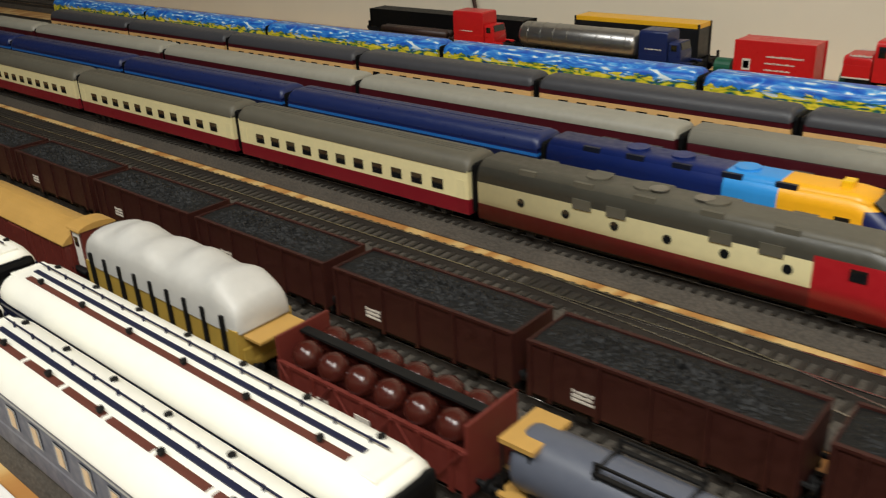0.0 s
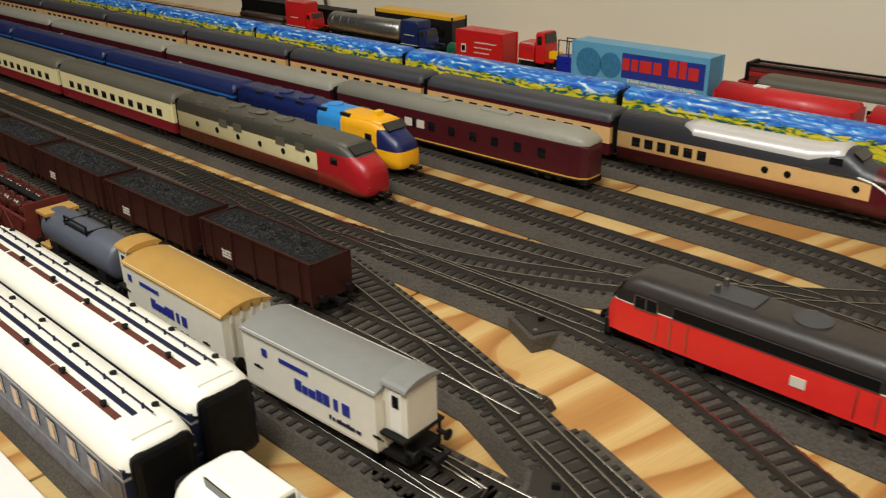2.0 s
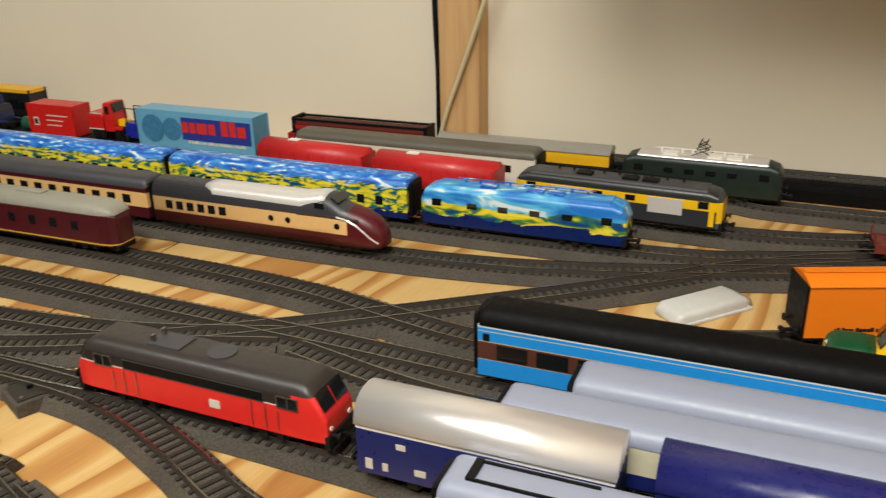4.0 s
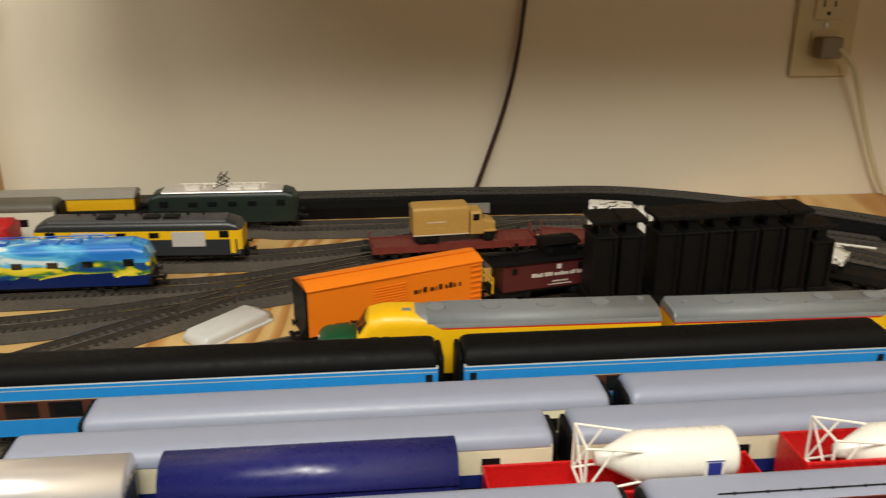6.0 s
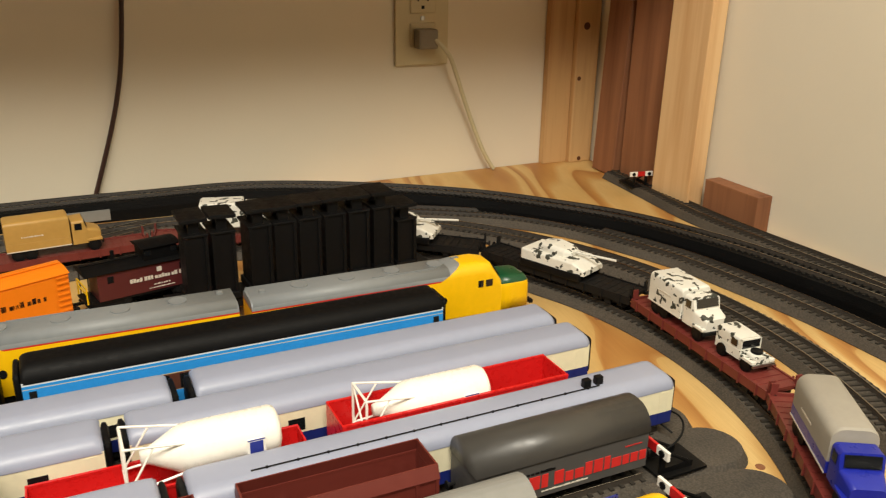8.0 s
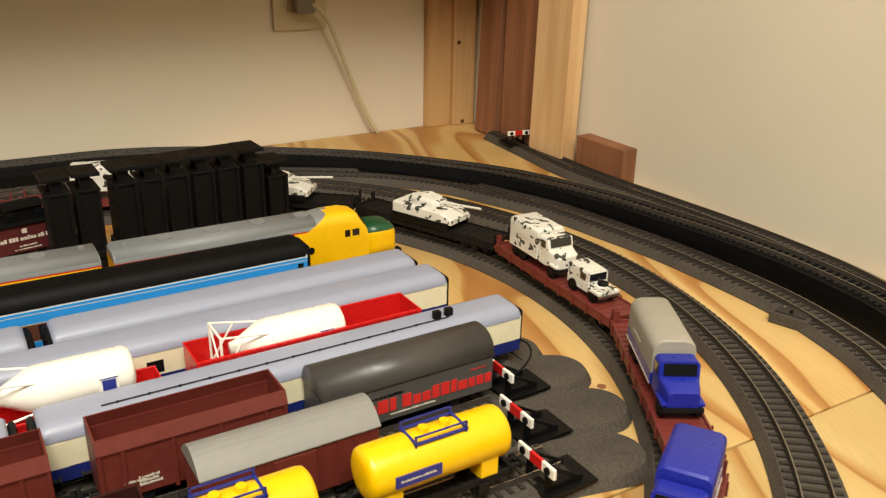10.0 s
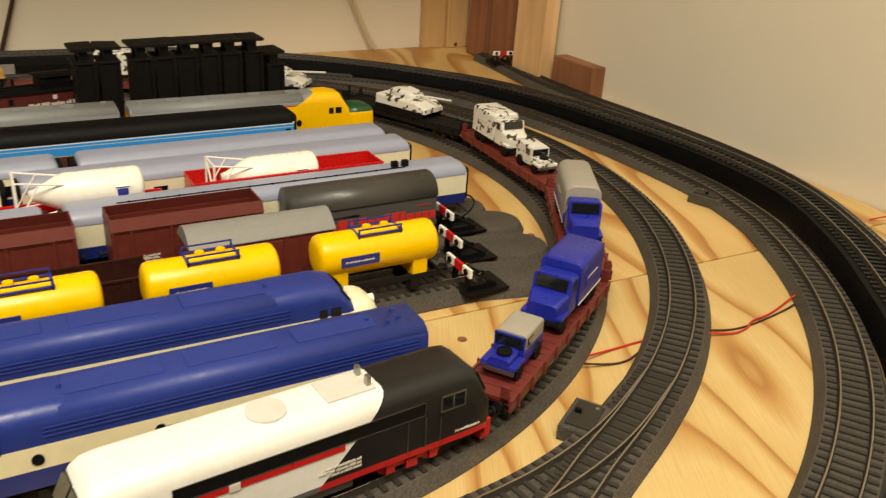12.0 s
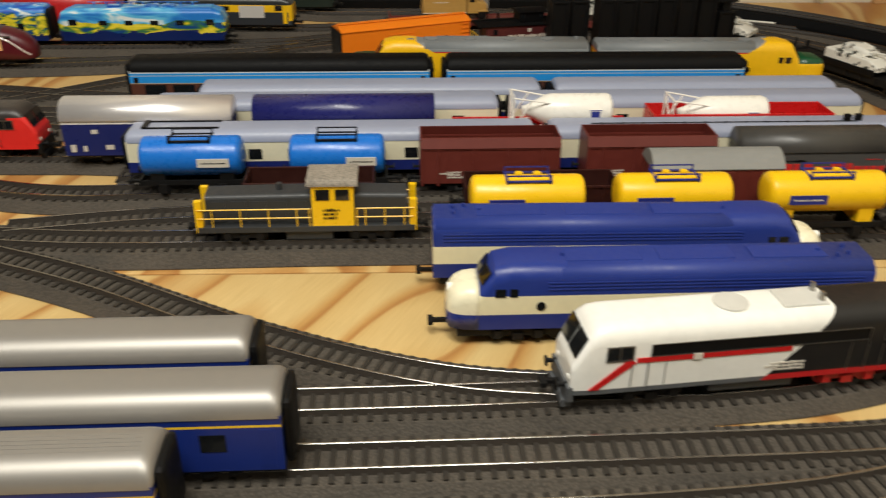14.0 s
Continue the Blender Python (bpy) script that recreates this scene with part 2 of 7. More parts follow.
def loft(bm, sections):
    """Sections of (x, half width, bottom, top, shoulder radius[, crown]) joined into a closed shell."""
    rings = []
    for x, hw, zb, zt, rr, *c in sections:
        rr = min(rr, hw * 0.98, (zt - zb) * 0.98)
        pts = [(-hw, zb), (-hw, zb + (zt - rr - zb) * 0.5), (-hw, zt - rr)]
        crown = c[0] if c else 0.0
        for i in range(1, 6):
            a = math.pi / 2 * i / 5
            pts.append((-hw + rr * (1 - math.cos(a)), zt - rr + (rr - crown) * math.sin(a)))
        pts.append((0, zt))
        full = pts + [(-y, z) for y, z in reversed(pts[:-1])]
        rings.append([bm.verts.new((x, y, z)) for y, z in full])
    n = len(rings[0])
    for a, b in zip(rings, rings[1:]):
        for i in range(n):
            bm.faces.new((a[i], a[(i + 1) % n], b[(i + 1) % n], b[i]))
    bm.faces.new(rings[0][::-1])
    bm.faces.new(rings[-1])
    return bm


def lathe_x(bm, stations, zc, seg=24, yc=0.0):
    """A body of revolution about an axis along x: stations of (x, radius)."""
    rings = [[bm.verts.new((x, yc + r * math.sin(2 * math.pi * i / seg), zc + r * math.cos(2 * math.pi * i / seg))) for i in range(seg)] for x, r in stations]
    for a, b in zip(rings, rings[1:]):
        for i in range(seg):
            bm.faces.new((a[i], a[(i + 1) % seg], b[(i + 1) % seg], b[i]))
    bm.faces.new(rings[0][::-1])
    bm.faces.new(rings[-1])
    return bm


def arched(half, hw, ze, zt, n=14):
    """A shallow arched roof."""
    rise = zt - ze
    prof = [(-hw, ze - 0.0006)] + [(hw * math.sin(math.pi * (i / n - 0.5)) , ze + rise * math.cos(math.pi * (i / n - 0.5)) ** 2) for i in range(n + 1)] + [(hw, ze - 0.0006)]
    return extrude(bmesh.new(), prof, -half, half)


MESHES = {}


def shared(key, make, material, smooth=False):
    """A mesh made once and used by many objects."""
    if key not in MESHES:
        bm = make()
        bm = bm.build() if isinstance(bm, Boxes) else bm
        mesh = bpy.data.meshes.new(key)
        bmesh.ops.recalc_face_normals(bm, faces=bm.faces)
        bm.to_mesh(mesh)
        bm.free()
        if smooth:
            for p in mesh.polygons:
                p.use_smooth = True
        mesh.materials.append(material)
        MESHES[key] = mesh
    return MESHES[key]

# ---- the room and the table ----
RAIL_Z = 0.0115


def slab(name, dims, material, label, category, bevel=0.0):
    return tagged(part(name, boxes(dims, bevel=bevel), material), label, category, kind="structure")


WALL_Y, WALL_X = 1.170, 1.610
slab("wall_north", (-3.0, 1.713, WALL_Y, WALL_Y + 0.1, -0.95, 1.5), WALL, "cream painted drywall behind the layout", "wall")
slab("wall_east", (WALL_X, WALL_X + 0.1, -3.0, WALL_Y, -0.95, 1.5), WALL, "cream painted drywall beside the layout", "wall")
# out-of-view walls and ceiling, their colour lowered to weaken the fill light
slab("wall_south", (-3.0, 1.713, -3.1, -3.0, -0.95, 1.5), SHADEWALL, "plain unseen wall, darkened to cut bounced light", "wall")
slab("wall_west", (-3.1, -3.0, -3.1, WALL_Y + 0.1, -0.95, 1.5), SHADEWALL, "plain unseen wall, darkened to cut bounced light", "wall")
slab("ceiling", (-3.1, 1.713, -3.1, WALL_Y + 0.1, 1.5, 1.6), CEIL, "plain unseen ceiling, greyed to cut bounced light", "ceiling")
slab("floor", (-3.1, 1.713, -3.1, WALL_Y + 0.1, -1.05, -0.95), paint("floor_grey", (70, 64, 58), 0.7), "plain grey floor", "floor")

table = thing("layout_table", "pale plywood table top carrying the model railway", "table", m=pose(0, 0, 0))


def sheet(corners, material):
    """One board of plywood from its four corners in plan, 18 mm thick with eased edges."""
    bm = bmesh.new()
    low, top = ([bm.verts.new((x, y, z)) for x, y in corners] for z in (-0.018, 0.0))
    bm.faces.new(low[::-1])
    bm.faces.new(top)
    for i in range(4):
        bm.faces.new((low[i], low[(i + 1) % 4], top[(i + 1) % 4], top[i]))
    bmesh.ops.bevel(bm, geom=list(bm.edges), offset=0.0008, segments=2, affect="EDGES", profile=0.6)
    part("plywood_sheet", bm, material, table)


NORTH, EAST = WALL_Y - 0.002, WALL_X - 0.002
sheet(((-2.2, -0.02), (-0.98, -0.02), (-0.98, NORTH), (-2.2, NORTH)), PLY)
sheet(((-0.978, -0.02), (0.24, -0.02), (0.24, NORTH), (-0.978, NORTH)), PLY)
sheet(((0.242, 0.4150), (EAST, 0.3908), (EAST, NORTH), (0.242, NORTH)), PLY)
sheet(((0.242, -0.02), (EAST, -0.02), (EAST, 0.3892), (0.242, 0.4134)), PLYLIGHT)
for x in (-2.1, -0.6, 0.5, 1.55):
    for y in (0.05, 1.1):
        part("leg", boxes((x - 0.045, x + 0.045, y - 0.045, y + 0.045, -0.95, -0.018)), STUD, table)

# ---- track ----


def smooth_line(points, step=0.006):
    """A smooth plan line through the points, at even steps."""
    pts = [Vector((*p, 0)) if len(p) == 2 else Vector(p) for p in points]
    ext = [2 * pts[0] - pts[1]] + pts + [2 * pts[-1] - pts[-2]]
    dense = []
    for i in range(1, len(ext) - 2):
        p0, p1, p2, p3 = ext[i - 1:i + 3]
        m = max(2, int((p2 - p1).length / 0.004))
        for k in range(m):
            t = k / m
            dense.append(0.5 * (2 * p1 + (p2 - p0) * t + (2 * p0 - 5 * p1 + 4 * p2 - p3) * t * t + (3 * p1 - p0 - 3 * p2 + p3) * t ** 3))
    dense.append(pts[-1])
    out, need = [dense[0]], step
    for a, b in zip(dense, dense[1:]):
        seg = (b - a).length
        while seg >= need:
            a = a + (b - a) * (need / seg)
            out.append(a.copy())
            seg -= need
            need = step
        need -= seg
    return out


def normals(line):
    out = []
    for i in range(len(line)):
        d = line[min(i + 1, len(line) - 1)] - line[max(i - 1, 0)]
        out.append(Vector((-d.y, d.x, 0)).normalized())
    return out


def sweep(line, profile, closed=True):
    bm = bmesh.new()
    ns = normals(line)
    rings = [[bm.verts.new(p + n * s + Vector((0, 0, z))) for s, z in profile] for p, n in zip(line, ns)]
    k = len(profile)
    for a, b in zip(rings, rings[1:]):
        for i in range(k if closed else k - 1):
            bm.faces.new((a[i], a[(i + 1) % k], b[(i + 1) % k], b[i]))
    if closed:
        bm.faces.new(rings[0][::-1])
        bm.faces.new(rings[-1])
    return bm


TRACKS = []


def track(points, label, width=0.040, bed=BED, base=0.0, rail=RAIL, single=False, tie=None, group="tracks of the layout"):
    """Roadbed, sleepers and two rails along a plan line. base lifts the whole line on a solid bank."""
    lift = 0.00006 * len(TRACKS) * (1 if base == 0 else 0)
    TRACKS.append(label)
    line = smooth_line(points)
    ob = thing("track", label, "model track", group, kind="structure")
    w, t = width / 2, width / 2 - (0.0045 if base == 0 else 0.0015)
    top = base + 0.0076 + lift
    prof = [(-w, 0.0004), (-w if base == 0 else -w, max(base - 0.001, 0.001)), (-t, top), (t, top), (w, max(base - 0.001, 0.001)), (w, 0.0004)]
    part("roadbed", sweep(line, prof), bed, ob)
    for s in (-0.00825, 0.00825):
        zr = base + RAIL_Z + lift
        web = part("rail", sweep(line, [(s - 0.0012, top), (s - 0.0004, zr - 0.0006), (s + 0.0004, zr - 0.0006), (s + 0.0012, top)]), RAILSIDE, ob)
        part("rail_head", sweep(line, [(s - 0.00050, zr - 0.0006), (s - 0.00054, zr - 0.0001), (s - 0.0004, zr), (s + 0.0004, zr), (s + 0.00054, zr - 0.0001), (s + 0.00050, zr - 0.0006)]), rail, web)
    ties = smooth_line(points, 0.0072)
    ns = normals(ties)
    if single:
        mesh = shared("sleeper", lambda: boxes((-0.0013, 0.0013, -0.0146, 0.0146, 0, 0.0013)), SLEEPER)
        for p, n in zip(ties, ns):
            m = Matrix.Translation(p + Vector((0, 0, top - 0.0002))) @ Matrix.Rotation(math.atan2(n.y, n.x) - math.pi / 2, 4, "Z")
            child("sleeper", mesh, ob, m=m)
    else:
        verts, faces = [], []
        hw = min(0.0146, t - 0.0008)
        for p, n in zip(ties, ns):
            d = Vector((n.y, -n.x, 0))
            k = len(verts)
            for z in (top - 0.0002, top + 0.0011):
                for a, b in ((-1, -1), (1, -1), (1, 1), (-1, 1)):
                    q = p + d * (0.0013 * a) + n * (hw * b)
                    verts.append((q.x, q.y, z))
            faces += [tuple(k + i for i in f) for f in ((4, 5, 6, 7), (0, 1, 5, 4), (1, 2, 6, 5), (2, 3, 7, 6), (3, 0, 4, 7))]
        mesh = bpy.data.meshes.new("sleepers")
        mesh.from_pydata(verts, [], faces)
        mesh.materials.append(tie or SLEEPER)
        child("sleepers", mesh, ob)["kind"] = "stuff"
    return line


def arc(cx, cy, r, a0, a1, n=14):
    return [(cx + r * math.cos(radians(a0 + (a1 - a0) * i / n)), cy + r * math.sin(radians(a0 + (a1 - a0) * i / n))) for i in range(n + 1)]


G = "grey ballasted model track with nickel silver rails on plywood"
INNER = arc(0.975, 0.625, 0.358, 88, -88, 20)
track([(-1.9, 0.582), (-0.6, 0.582), (0.05, 0.582), (0.15, 0.586), (0.24, 0.601), (0.32, 0.632), (0.40, 0.678), (0.48, 0.733), (0.56, 0.790), (0.66, 0.864), (0.74, 0.925), (0.84, 0.972)] + INNER[:8], G)
track(INNER[7:] + [(0.90, 0.2640), (0.80, 0.263), (0.5, 0.2625), (0.37, 0.2625)], G, single=True)
MID = arc(0.978, 0.641, 0.4345, 84, -62, 20)
track([(-1.9, 1.095), (0.4, 1.092), (0.75, 1.078), (0.9, 1.077)] + MID + [(1.135, 0.233), (1.09, 0.2095), (1.03, 0.1935), (0.96, 0.186), (0.85, 0.183), (0.6, 0.183), (0.37, 0.183)], G)
track([(1.24, 1.03), (1.315, 0.985), (1.366, 0.947), (1.408, 0.894), (1.436, 0.831), (1.459, 0.768), (1.471, 0.700), (1.4795, 0.640), (1.4825, 0.580), (1.4800, 0.500)] + arc(0.989, 0.621, 0.512, -22, -78, 12) + [(1.0, 0.108), (0.7, 0.104), (0.37, 0.104)], G)
track([(1.2150, 0.2766), (1.16, 0.2480), (1.11, 0.2315), (1.06, 0.2245), (1.0, 0.2225), (0.9, 0.2220), (0.7, 0.2220), (0.37, 0.2220)], G)
track([(0.45, 1.146), (0.72, 1.145), (0.90, 1.145), (1.0, 1.141), (1.112, 1.132), (1.23, 1.080), (1.343, 1.002), (1.425, 0.910), (1.463, 0.852), (1.487, 0.792), (1.505, 0.732), (1.516, 0.671), (1.526, 0.605), (1.529, 0.520), (1.515, 0.432), (1.473, 0.349), (1.425, 0.282), (1.372, 0.221), (1.29, 0.155), (1.18, 0.105), (1.05, 0.072), (0.9, 0.058)],
      "raised track on a black embankment curving along the wall", width=0.042, base=0.0135, bed=BEDDARK, tie=TIEDARK)
track([(1.588, 1.062), (1.579, 0.97), (1.570, 0.88), (1.571, 0.80), (1.576, 0.73), (1.580, 0.66), (1.5805, 0.59), (1.574, 0.515), (1.553, 0.444), (1.511, 0.365), (1.477, 0.314), (1.425, 0.253), (1.355, 0.192), (1.27, 0.138)], "grey siding track along the wall ending at a buffer stop", width=0.044)
# tracks of the rear yard
for y in (0.637, 0.6975, 0.765, 0.8425):
    pts = [(-1.9, y), (-0.4, y), (0.08, y)]
    pts += {0.637: [(0.20, 0.638), (0.33, 0.654), (0.44, 0.687)],
            0.6975: [(0.25, 0.696), (0.45, 0.692), (0.7, 0.685), (1.24, 0.685)],
            0.765: [(0.28, 0.765), (0.42, 0.757), (0.56, 0.73), (0.7, 0.727), (1.24, 0.727)],
            0.8425: [(0.35, 0.8425), (0.5, 0.85), (0.62, 0.872), (0.8, 0.93)]}[y]
    track(pts, G)
track([(-1.9, 0.92), (0.0, 0.92), (0.6, 0.92), (0.75, 0.945), (0.87, 0.995), (0.98, 1.04)], G)
track([(-1.9, 1.03), (0.0, 1.03), (0.3, 1.016), (0.65, 0.992), (0.78, 1.0), (0.90, 1.04), (1.0, 1.075)], G)
# the diagonal of the ladder and the front yard
track([(-0.06, 0.581), (0.06, 0.570), (0.20, 0.543), (0.34, 0.505), (0.46, 0.460), (0.55, 0.424), (0.64, 0.383), (0.74, 0.324), (0.83, 0.284), (0.90, 0.269), (0.98, 0.265)], G)
track([(-1.9, 0.496), (0.0, 0.496), (0.12, 0.499), (0.26, 0.502), (0.38, 0.499)], G, width=0.040)
track([(-1.9, 0.4305), (0.2, 0.4305), (0.36, 0.437), (0.50, 0.447)], G, width=0.042)
track([(0.00, 0.582), (0.10, 0.582), (0.20, 0.582), (0.31, 0.585), (0.42, 0.588), (0.56, 0.585), (0.68, 0.579), (1.18, 0.577)], G, width=0.038)
track([(0.20, 0.580), (0.33, 0.581), (0.40, 0.573), (0.46, 0.551), (0.52, 0.524), (0.58, 0.511), (0.66, 0.511), (0.9, 0.510), (1.19, 0.506)], G, width=0.035)
track([(0.612, 0.543), (0.8, 0.543), (1.23, 0.543)], G, width=0.034)
track([(0.612, 0.612), (0.8, 0.612), (1.22, 0.612)], G, width=0.034)
track([(0.46, 0.672), (0.56, 0.652), (0.65, 0.648), (0.8, 0.648), (1.21, 0.648)], G, width=0.034)
track([(0.56, 0.455), (0.66, 0.470), (0.8, 0.473), (1.18, 0.470)], G, width=0.036)
track([(0.40, 0.487), (0.5, 0.455), (0.62, 0.436), (0.8, 0.435), (1.19, 0.430)], G, width=0.046)
track([(-1.9, 0.378), (0.2, 0.378), (0.335, 0.378)], G, width=0.034)
track([(-1.9, 0.344), (0.2, 0.344), (0.52, 0.347)], G, width=0.031)

# ---- liveries ----
PALE = paint("pale_lettering", (214, 206, 192), 0.5)
STAR = starry("swirl_paint")
STARLOCO = starry("swirl_paint_bright", False, 2.2)
STARROOF = starry("swirl_roof_paint")
ROOFDARK = paint("dark_grey_roof", (66, 66, 70), 0.45, 0, 0.2)
ROOFSTONE = paint("stone_grey_roof", (150, 147, 134), 0.45, 0, 0.15)
ROOFOLIVE = paint("olive_grey_roof", (92, 88, 76), 0.5, 0, 0.2)
ROOFSILVER = paint("silver_roof", (158, 154, 148), 0.46, 0.6, 0.12)
ROOFBRIGHT = paint("bright_silver", (226, 222, 218), 0.32, 0.3, 0.06)
ROOFLILAC = paint("lilac_grey_roof", (150, 156, 176), 0.42, 0, 0.06)
ROOFWHITE = paint("white_roof", (244, 242, 230), 0.45, 0, 0.05)
ROOFBLACK = paint("black_roof", (10, 10, 11), 0.6, 0, 0.2, 0, 0.15)
ROOFNAVY = paint("navy_roof", (26, 38, 84), 0.35, 0, 0.15)
TANROOF = paint("tan_roof", (184, 144, 74), 0.5, 0, 0.15)
GREYROOF = paint("mid_grey_roof", (134, 134, 130), 0.5, 0, 0.12)
BEIGERED = bands("beige_and_wine", [(0, (24, 22, 22)), (0.0065, (70, 18, 26)), (0.0165, (226, 182, 120)), (0.0305, (70, 18, 26))])
WINE = bands("wine_with_yellow_line", [(0, (26, 24, 24)), (0.0075, (210, 160, 60)), (0.0085, (72, 20, 28))])
DEEPBLUE = bands("deep_blue", [(0, (20, 28, 60)), (0.0302, (40, 104, 180)), (0.0322, (22, 34, 90))])
CREAMRED = bands("cream_over_red", [(0, (26, 24, 24)), (0.0065, (120, 22, 34)), (0.0165, (232, 220, 168))])
NAVYCREAM = bands("navy_and_grey", [(0, (22, 24, 30)), (0.0065, (26, 32, 58)), (0.0150, (84, 88, 104)), (0.0165, (26, 32, 58)), (0.0305, (150, 148, 140)), (0.0318, (26, 32, 58))])
BLIND = paint("beige_blind", (206, 176, 136), 0.6)
BLUELINE = bands("blue_with_yellow_line", [(0, (20, 22, 30)), (0.0065, (22, 42, 116)), (0.0300, (232, 190, 40)), (0.0312, (22, 42, 116))])
CREAMBLUE = bands("cream_over_blue", [(0, (22, 22, 26)), (0.0065, (28, 40, 110)), (0.0145, (236, 228, 196)), (0.0312, (70, 70, 80))])
SKYBLUE = bands("sky_blue", [(0, (20, 20, 24)), (0.0065, (42, 146, 226)), (0.0172, (196, 176, 140)), (0.0178, (88, 52, 40)), (0.0292, (196, 176, 140)), (0.0298, (42, 146, 226)), (0.0362, (190, 188, 180)), (0.0368, (42, 146, 226)), (0.0385, (220, 224, 226))])
TWOTONE = bands("black_and_white", [(0, (186, 30, 34)), (0.0115, (24, 24, 26))],
                cuts=((0.006, 1.05, [(0, (92, 94, 96)), (0.0108, (240, 238, 230))]),))
REDGREY = bands("red_with_grey_top", [(0, (40, 36, 36)), (0.0066, (222, 44, 38)), (0.0262, (226, 220, 214)), (0.0268, (40, 36, 35)), (0.0335, (54, 49, 47))],
                cuts=((0.066, 0.0, [(0, (40, 36, 36)), (0.0066, (222, 44, 38)), (0.0345, (54, 49, 47))]),))
BLUECREAM = bands("blue_and_cream", [(0, (34, 50, 124)), (0.0186, (238, 228, 188)), (0.0294, (36, 55, 134))])
NOSECREAM = bands("cream_nose", [(0, (36, 55, 134)), (0.0186, (240, 232, 200))], 0.3)
YELLOWGREY = bands("yellow_with_grey_top", [(0, (40, 40, 42)), (0.007, (244, 190, 14)), (0.0368, (196, 40, 32)), (0.0378, (132, 136, 138))],
                   cuts=((-0.0455, -2.1, [(0, (40, 40, 42)), (0.007, (244, 190, 14))]),))
NOSEGREEN = bands("yellow_nose_green_top", [(0, (40, 40, 42)), (0.007, (244, 190, 14)), (0.0282, (16, 74, 44))], 0.35, 0.06, cuts=())
TEE = bands("wine_and_beige_streamlined", [(0, (24, 22, 22)), (0.007, (84, 18, 28)), (0.0165, (230, 186, 122)), (0.0300, (60, 60, 64))],
            cuts=((0.087, 0.0, [(0, (24, 22, 22)), (0.007, (84, 18, 28))]),))
CREAMLOCO = bands("cream_red_diesel", [(0, (26, 24, 24)), (0.0065, (122, 22, 34)), (0.0165, (234, 222, 170)), (0.0305, (70, 68, 60))],
                  cuts=((0.076, 0.0, [(0, (26, 24, 24)), (0.0065, (168, 26, 34)), (0.0340, (70, 68, 60))]),))
BLUEYELLOW = bands("blue_and_yellow", [(0, (20, 24, 40)), (0.0065, (24, 40, 100))],
                   cuts=((0.0115, 0.0, [(0, (20, 24, 40)), (0.0065, (60, 150, 225))]), (0.043, 0.0, [(0, (20, 24, 40)), (0.0065, (246, 178, 20))]), (0.088, 0.0, [(0, (20, 24, 40)), (0.0065, (246, 178, 20)), (0.0205, (24, 34, 84)), (0.0365, (246, 178, 20))])))
ELOCO = bands("grey_and_yellow", [(0, (30, 30, 32)), (0.0065, (46, 49, 54)), (0.0215, (240, 190, 20)), (0.0300, (44, 46, 46))],
              cuts=((0.090, 0.0, [(0, (30, 30, 32)), (0.0065, (72, 76, 80)), (0.011, (240, 190, 20)), (0.030, (58, 60, 60))]),))
WAGONBROWN = paint("wagon_brown", (104, 42, 34), 0.5, 0, 0.2)
WAGONDARK = paint("sooty_brown", (56, 26, 21), 0.5, 0, 0.4, 0, 0.3)
FLATRED = paint("rust_red", (112, 46, 40), 0.5, 0, 0.2)
CANVAS = paint("grey_canvas", (160, 154, 142), 0.75, 0, 0.15)
LORRYBLUE = paint("deep_blue_paint", (28, 40, 150), 0.33, 0, 0.12)
CREAMVAN = bands("cream_van", [(0, (196, 188, 172)), (0.0085, (228, 222, 206))], 0.5)
ORANGE = paint("orange_paint", (238, 128, 22), 0.4, 0, 0.06)
BLUETANK = paint("bright_blue", (32, 112, 205), 0.3, 0, 0.06)
GREYTANK = paint("slate_tank", (88, 92, 104), 0.4, 0, 0.15)
MINIGREY = paint("charcoal_van", (78, 76, 74), 0.45, 0, 0.12)
REDLETTER = paint("red_lettering", (206, 44, 40), 0.5)
BLUELETTER = paint("blue_lettering", (40, 52, 140), 0.5)
NAVYVAN = bands("white_top_navy_van", [(0, (24, 26, 34)), (0.0075, (32, 40, 100)), (0.0330, (236, 232, 224))], 0.35)
WHITEMETAL = paint("pearl_roof", (238, 234, 232), 0.34, 0.65, 0.06)
NAVY = paint("navy_gloss", (34, 36, 100), 0.3, 0, 0.1)
PLANK = paint("roof_plank_brown", (98, 50, 38), 0.6, 0, 0.25)
LINEBLUE = paint("navy_line", (26, 30, 58), 0.5)


def camo():
    n = Nodes("winter_camouflage")
    f = n.noise(150.0, 2, 0.5)
    return n.finish(n.ramp(f, [(0.0, srgb(60, 62, 54)), (0.40, srgb(226, 224, 214))], "CONSTANT"), 0.6, 0, 0.12)


CAMO = camo()

# ---- kit for rolling stock: x along the track, z up from the rail head ----


def wheelset_mesh():
    bm = bmesh.new()
    for s in (-1, 1):
        cyl(bm, (0, s * 0.0072, 0.0052), (0, s * 0.0098, 0.0052), 0.0052, 14)
    cyl(bm, (0, -0.0072, 0.0052), (0, 0.0072, 0.0052), 0.001, 6)
    return bm


def bogie_mesh():
    bm = boxes((-0.0155, 0.0155, -0.0125, -0.0102, 0.0042, 0.0090), (-0.0155, 0.0155, 0.0102, 0.0125, 0.0042, 0.0090), (-0.004, 0.004, -0.0102, 0.0102, 0.0055, 0.0095)).build()
    for x in (-0.0115, 0.0115):
        for s in (-1, 1):
            box(bm, x - 0.0022, x + 0.0022, min(s * 0.0122, s * 0.0138), max(s * 0.0122, s * 0.0138), 0.003, 0.0078)
    for s in (-1, 1):
        box(bm, -0.003, 0.003, min(s * 0.0122, s * 0.0135), max(s * 0.0122, s * 0.0135), 0.002, 0.006)
    return bm


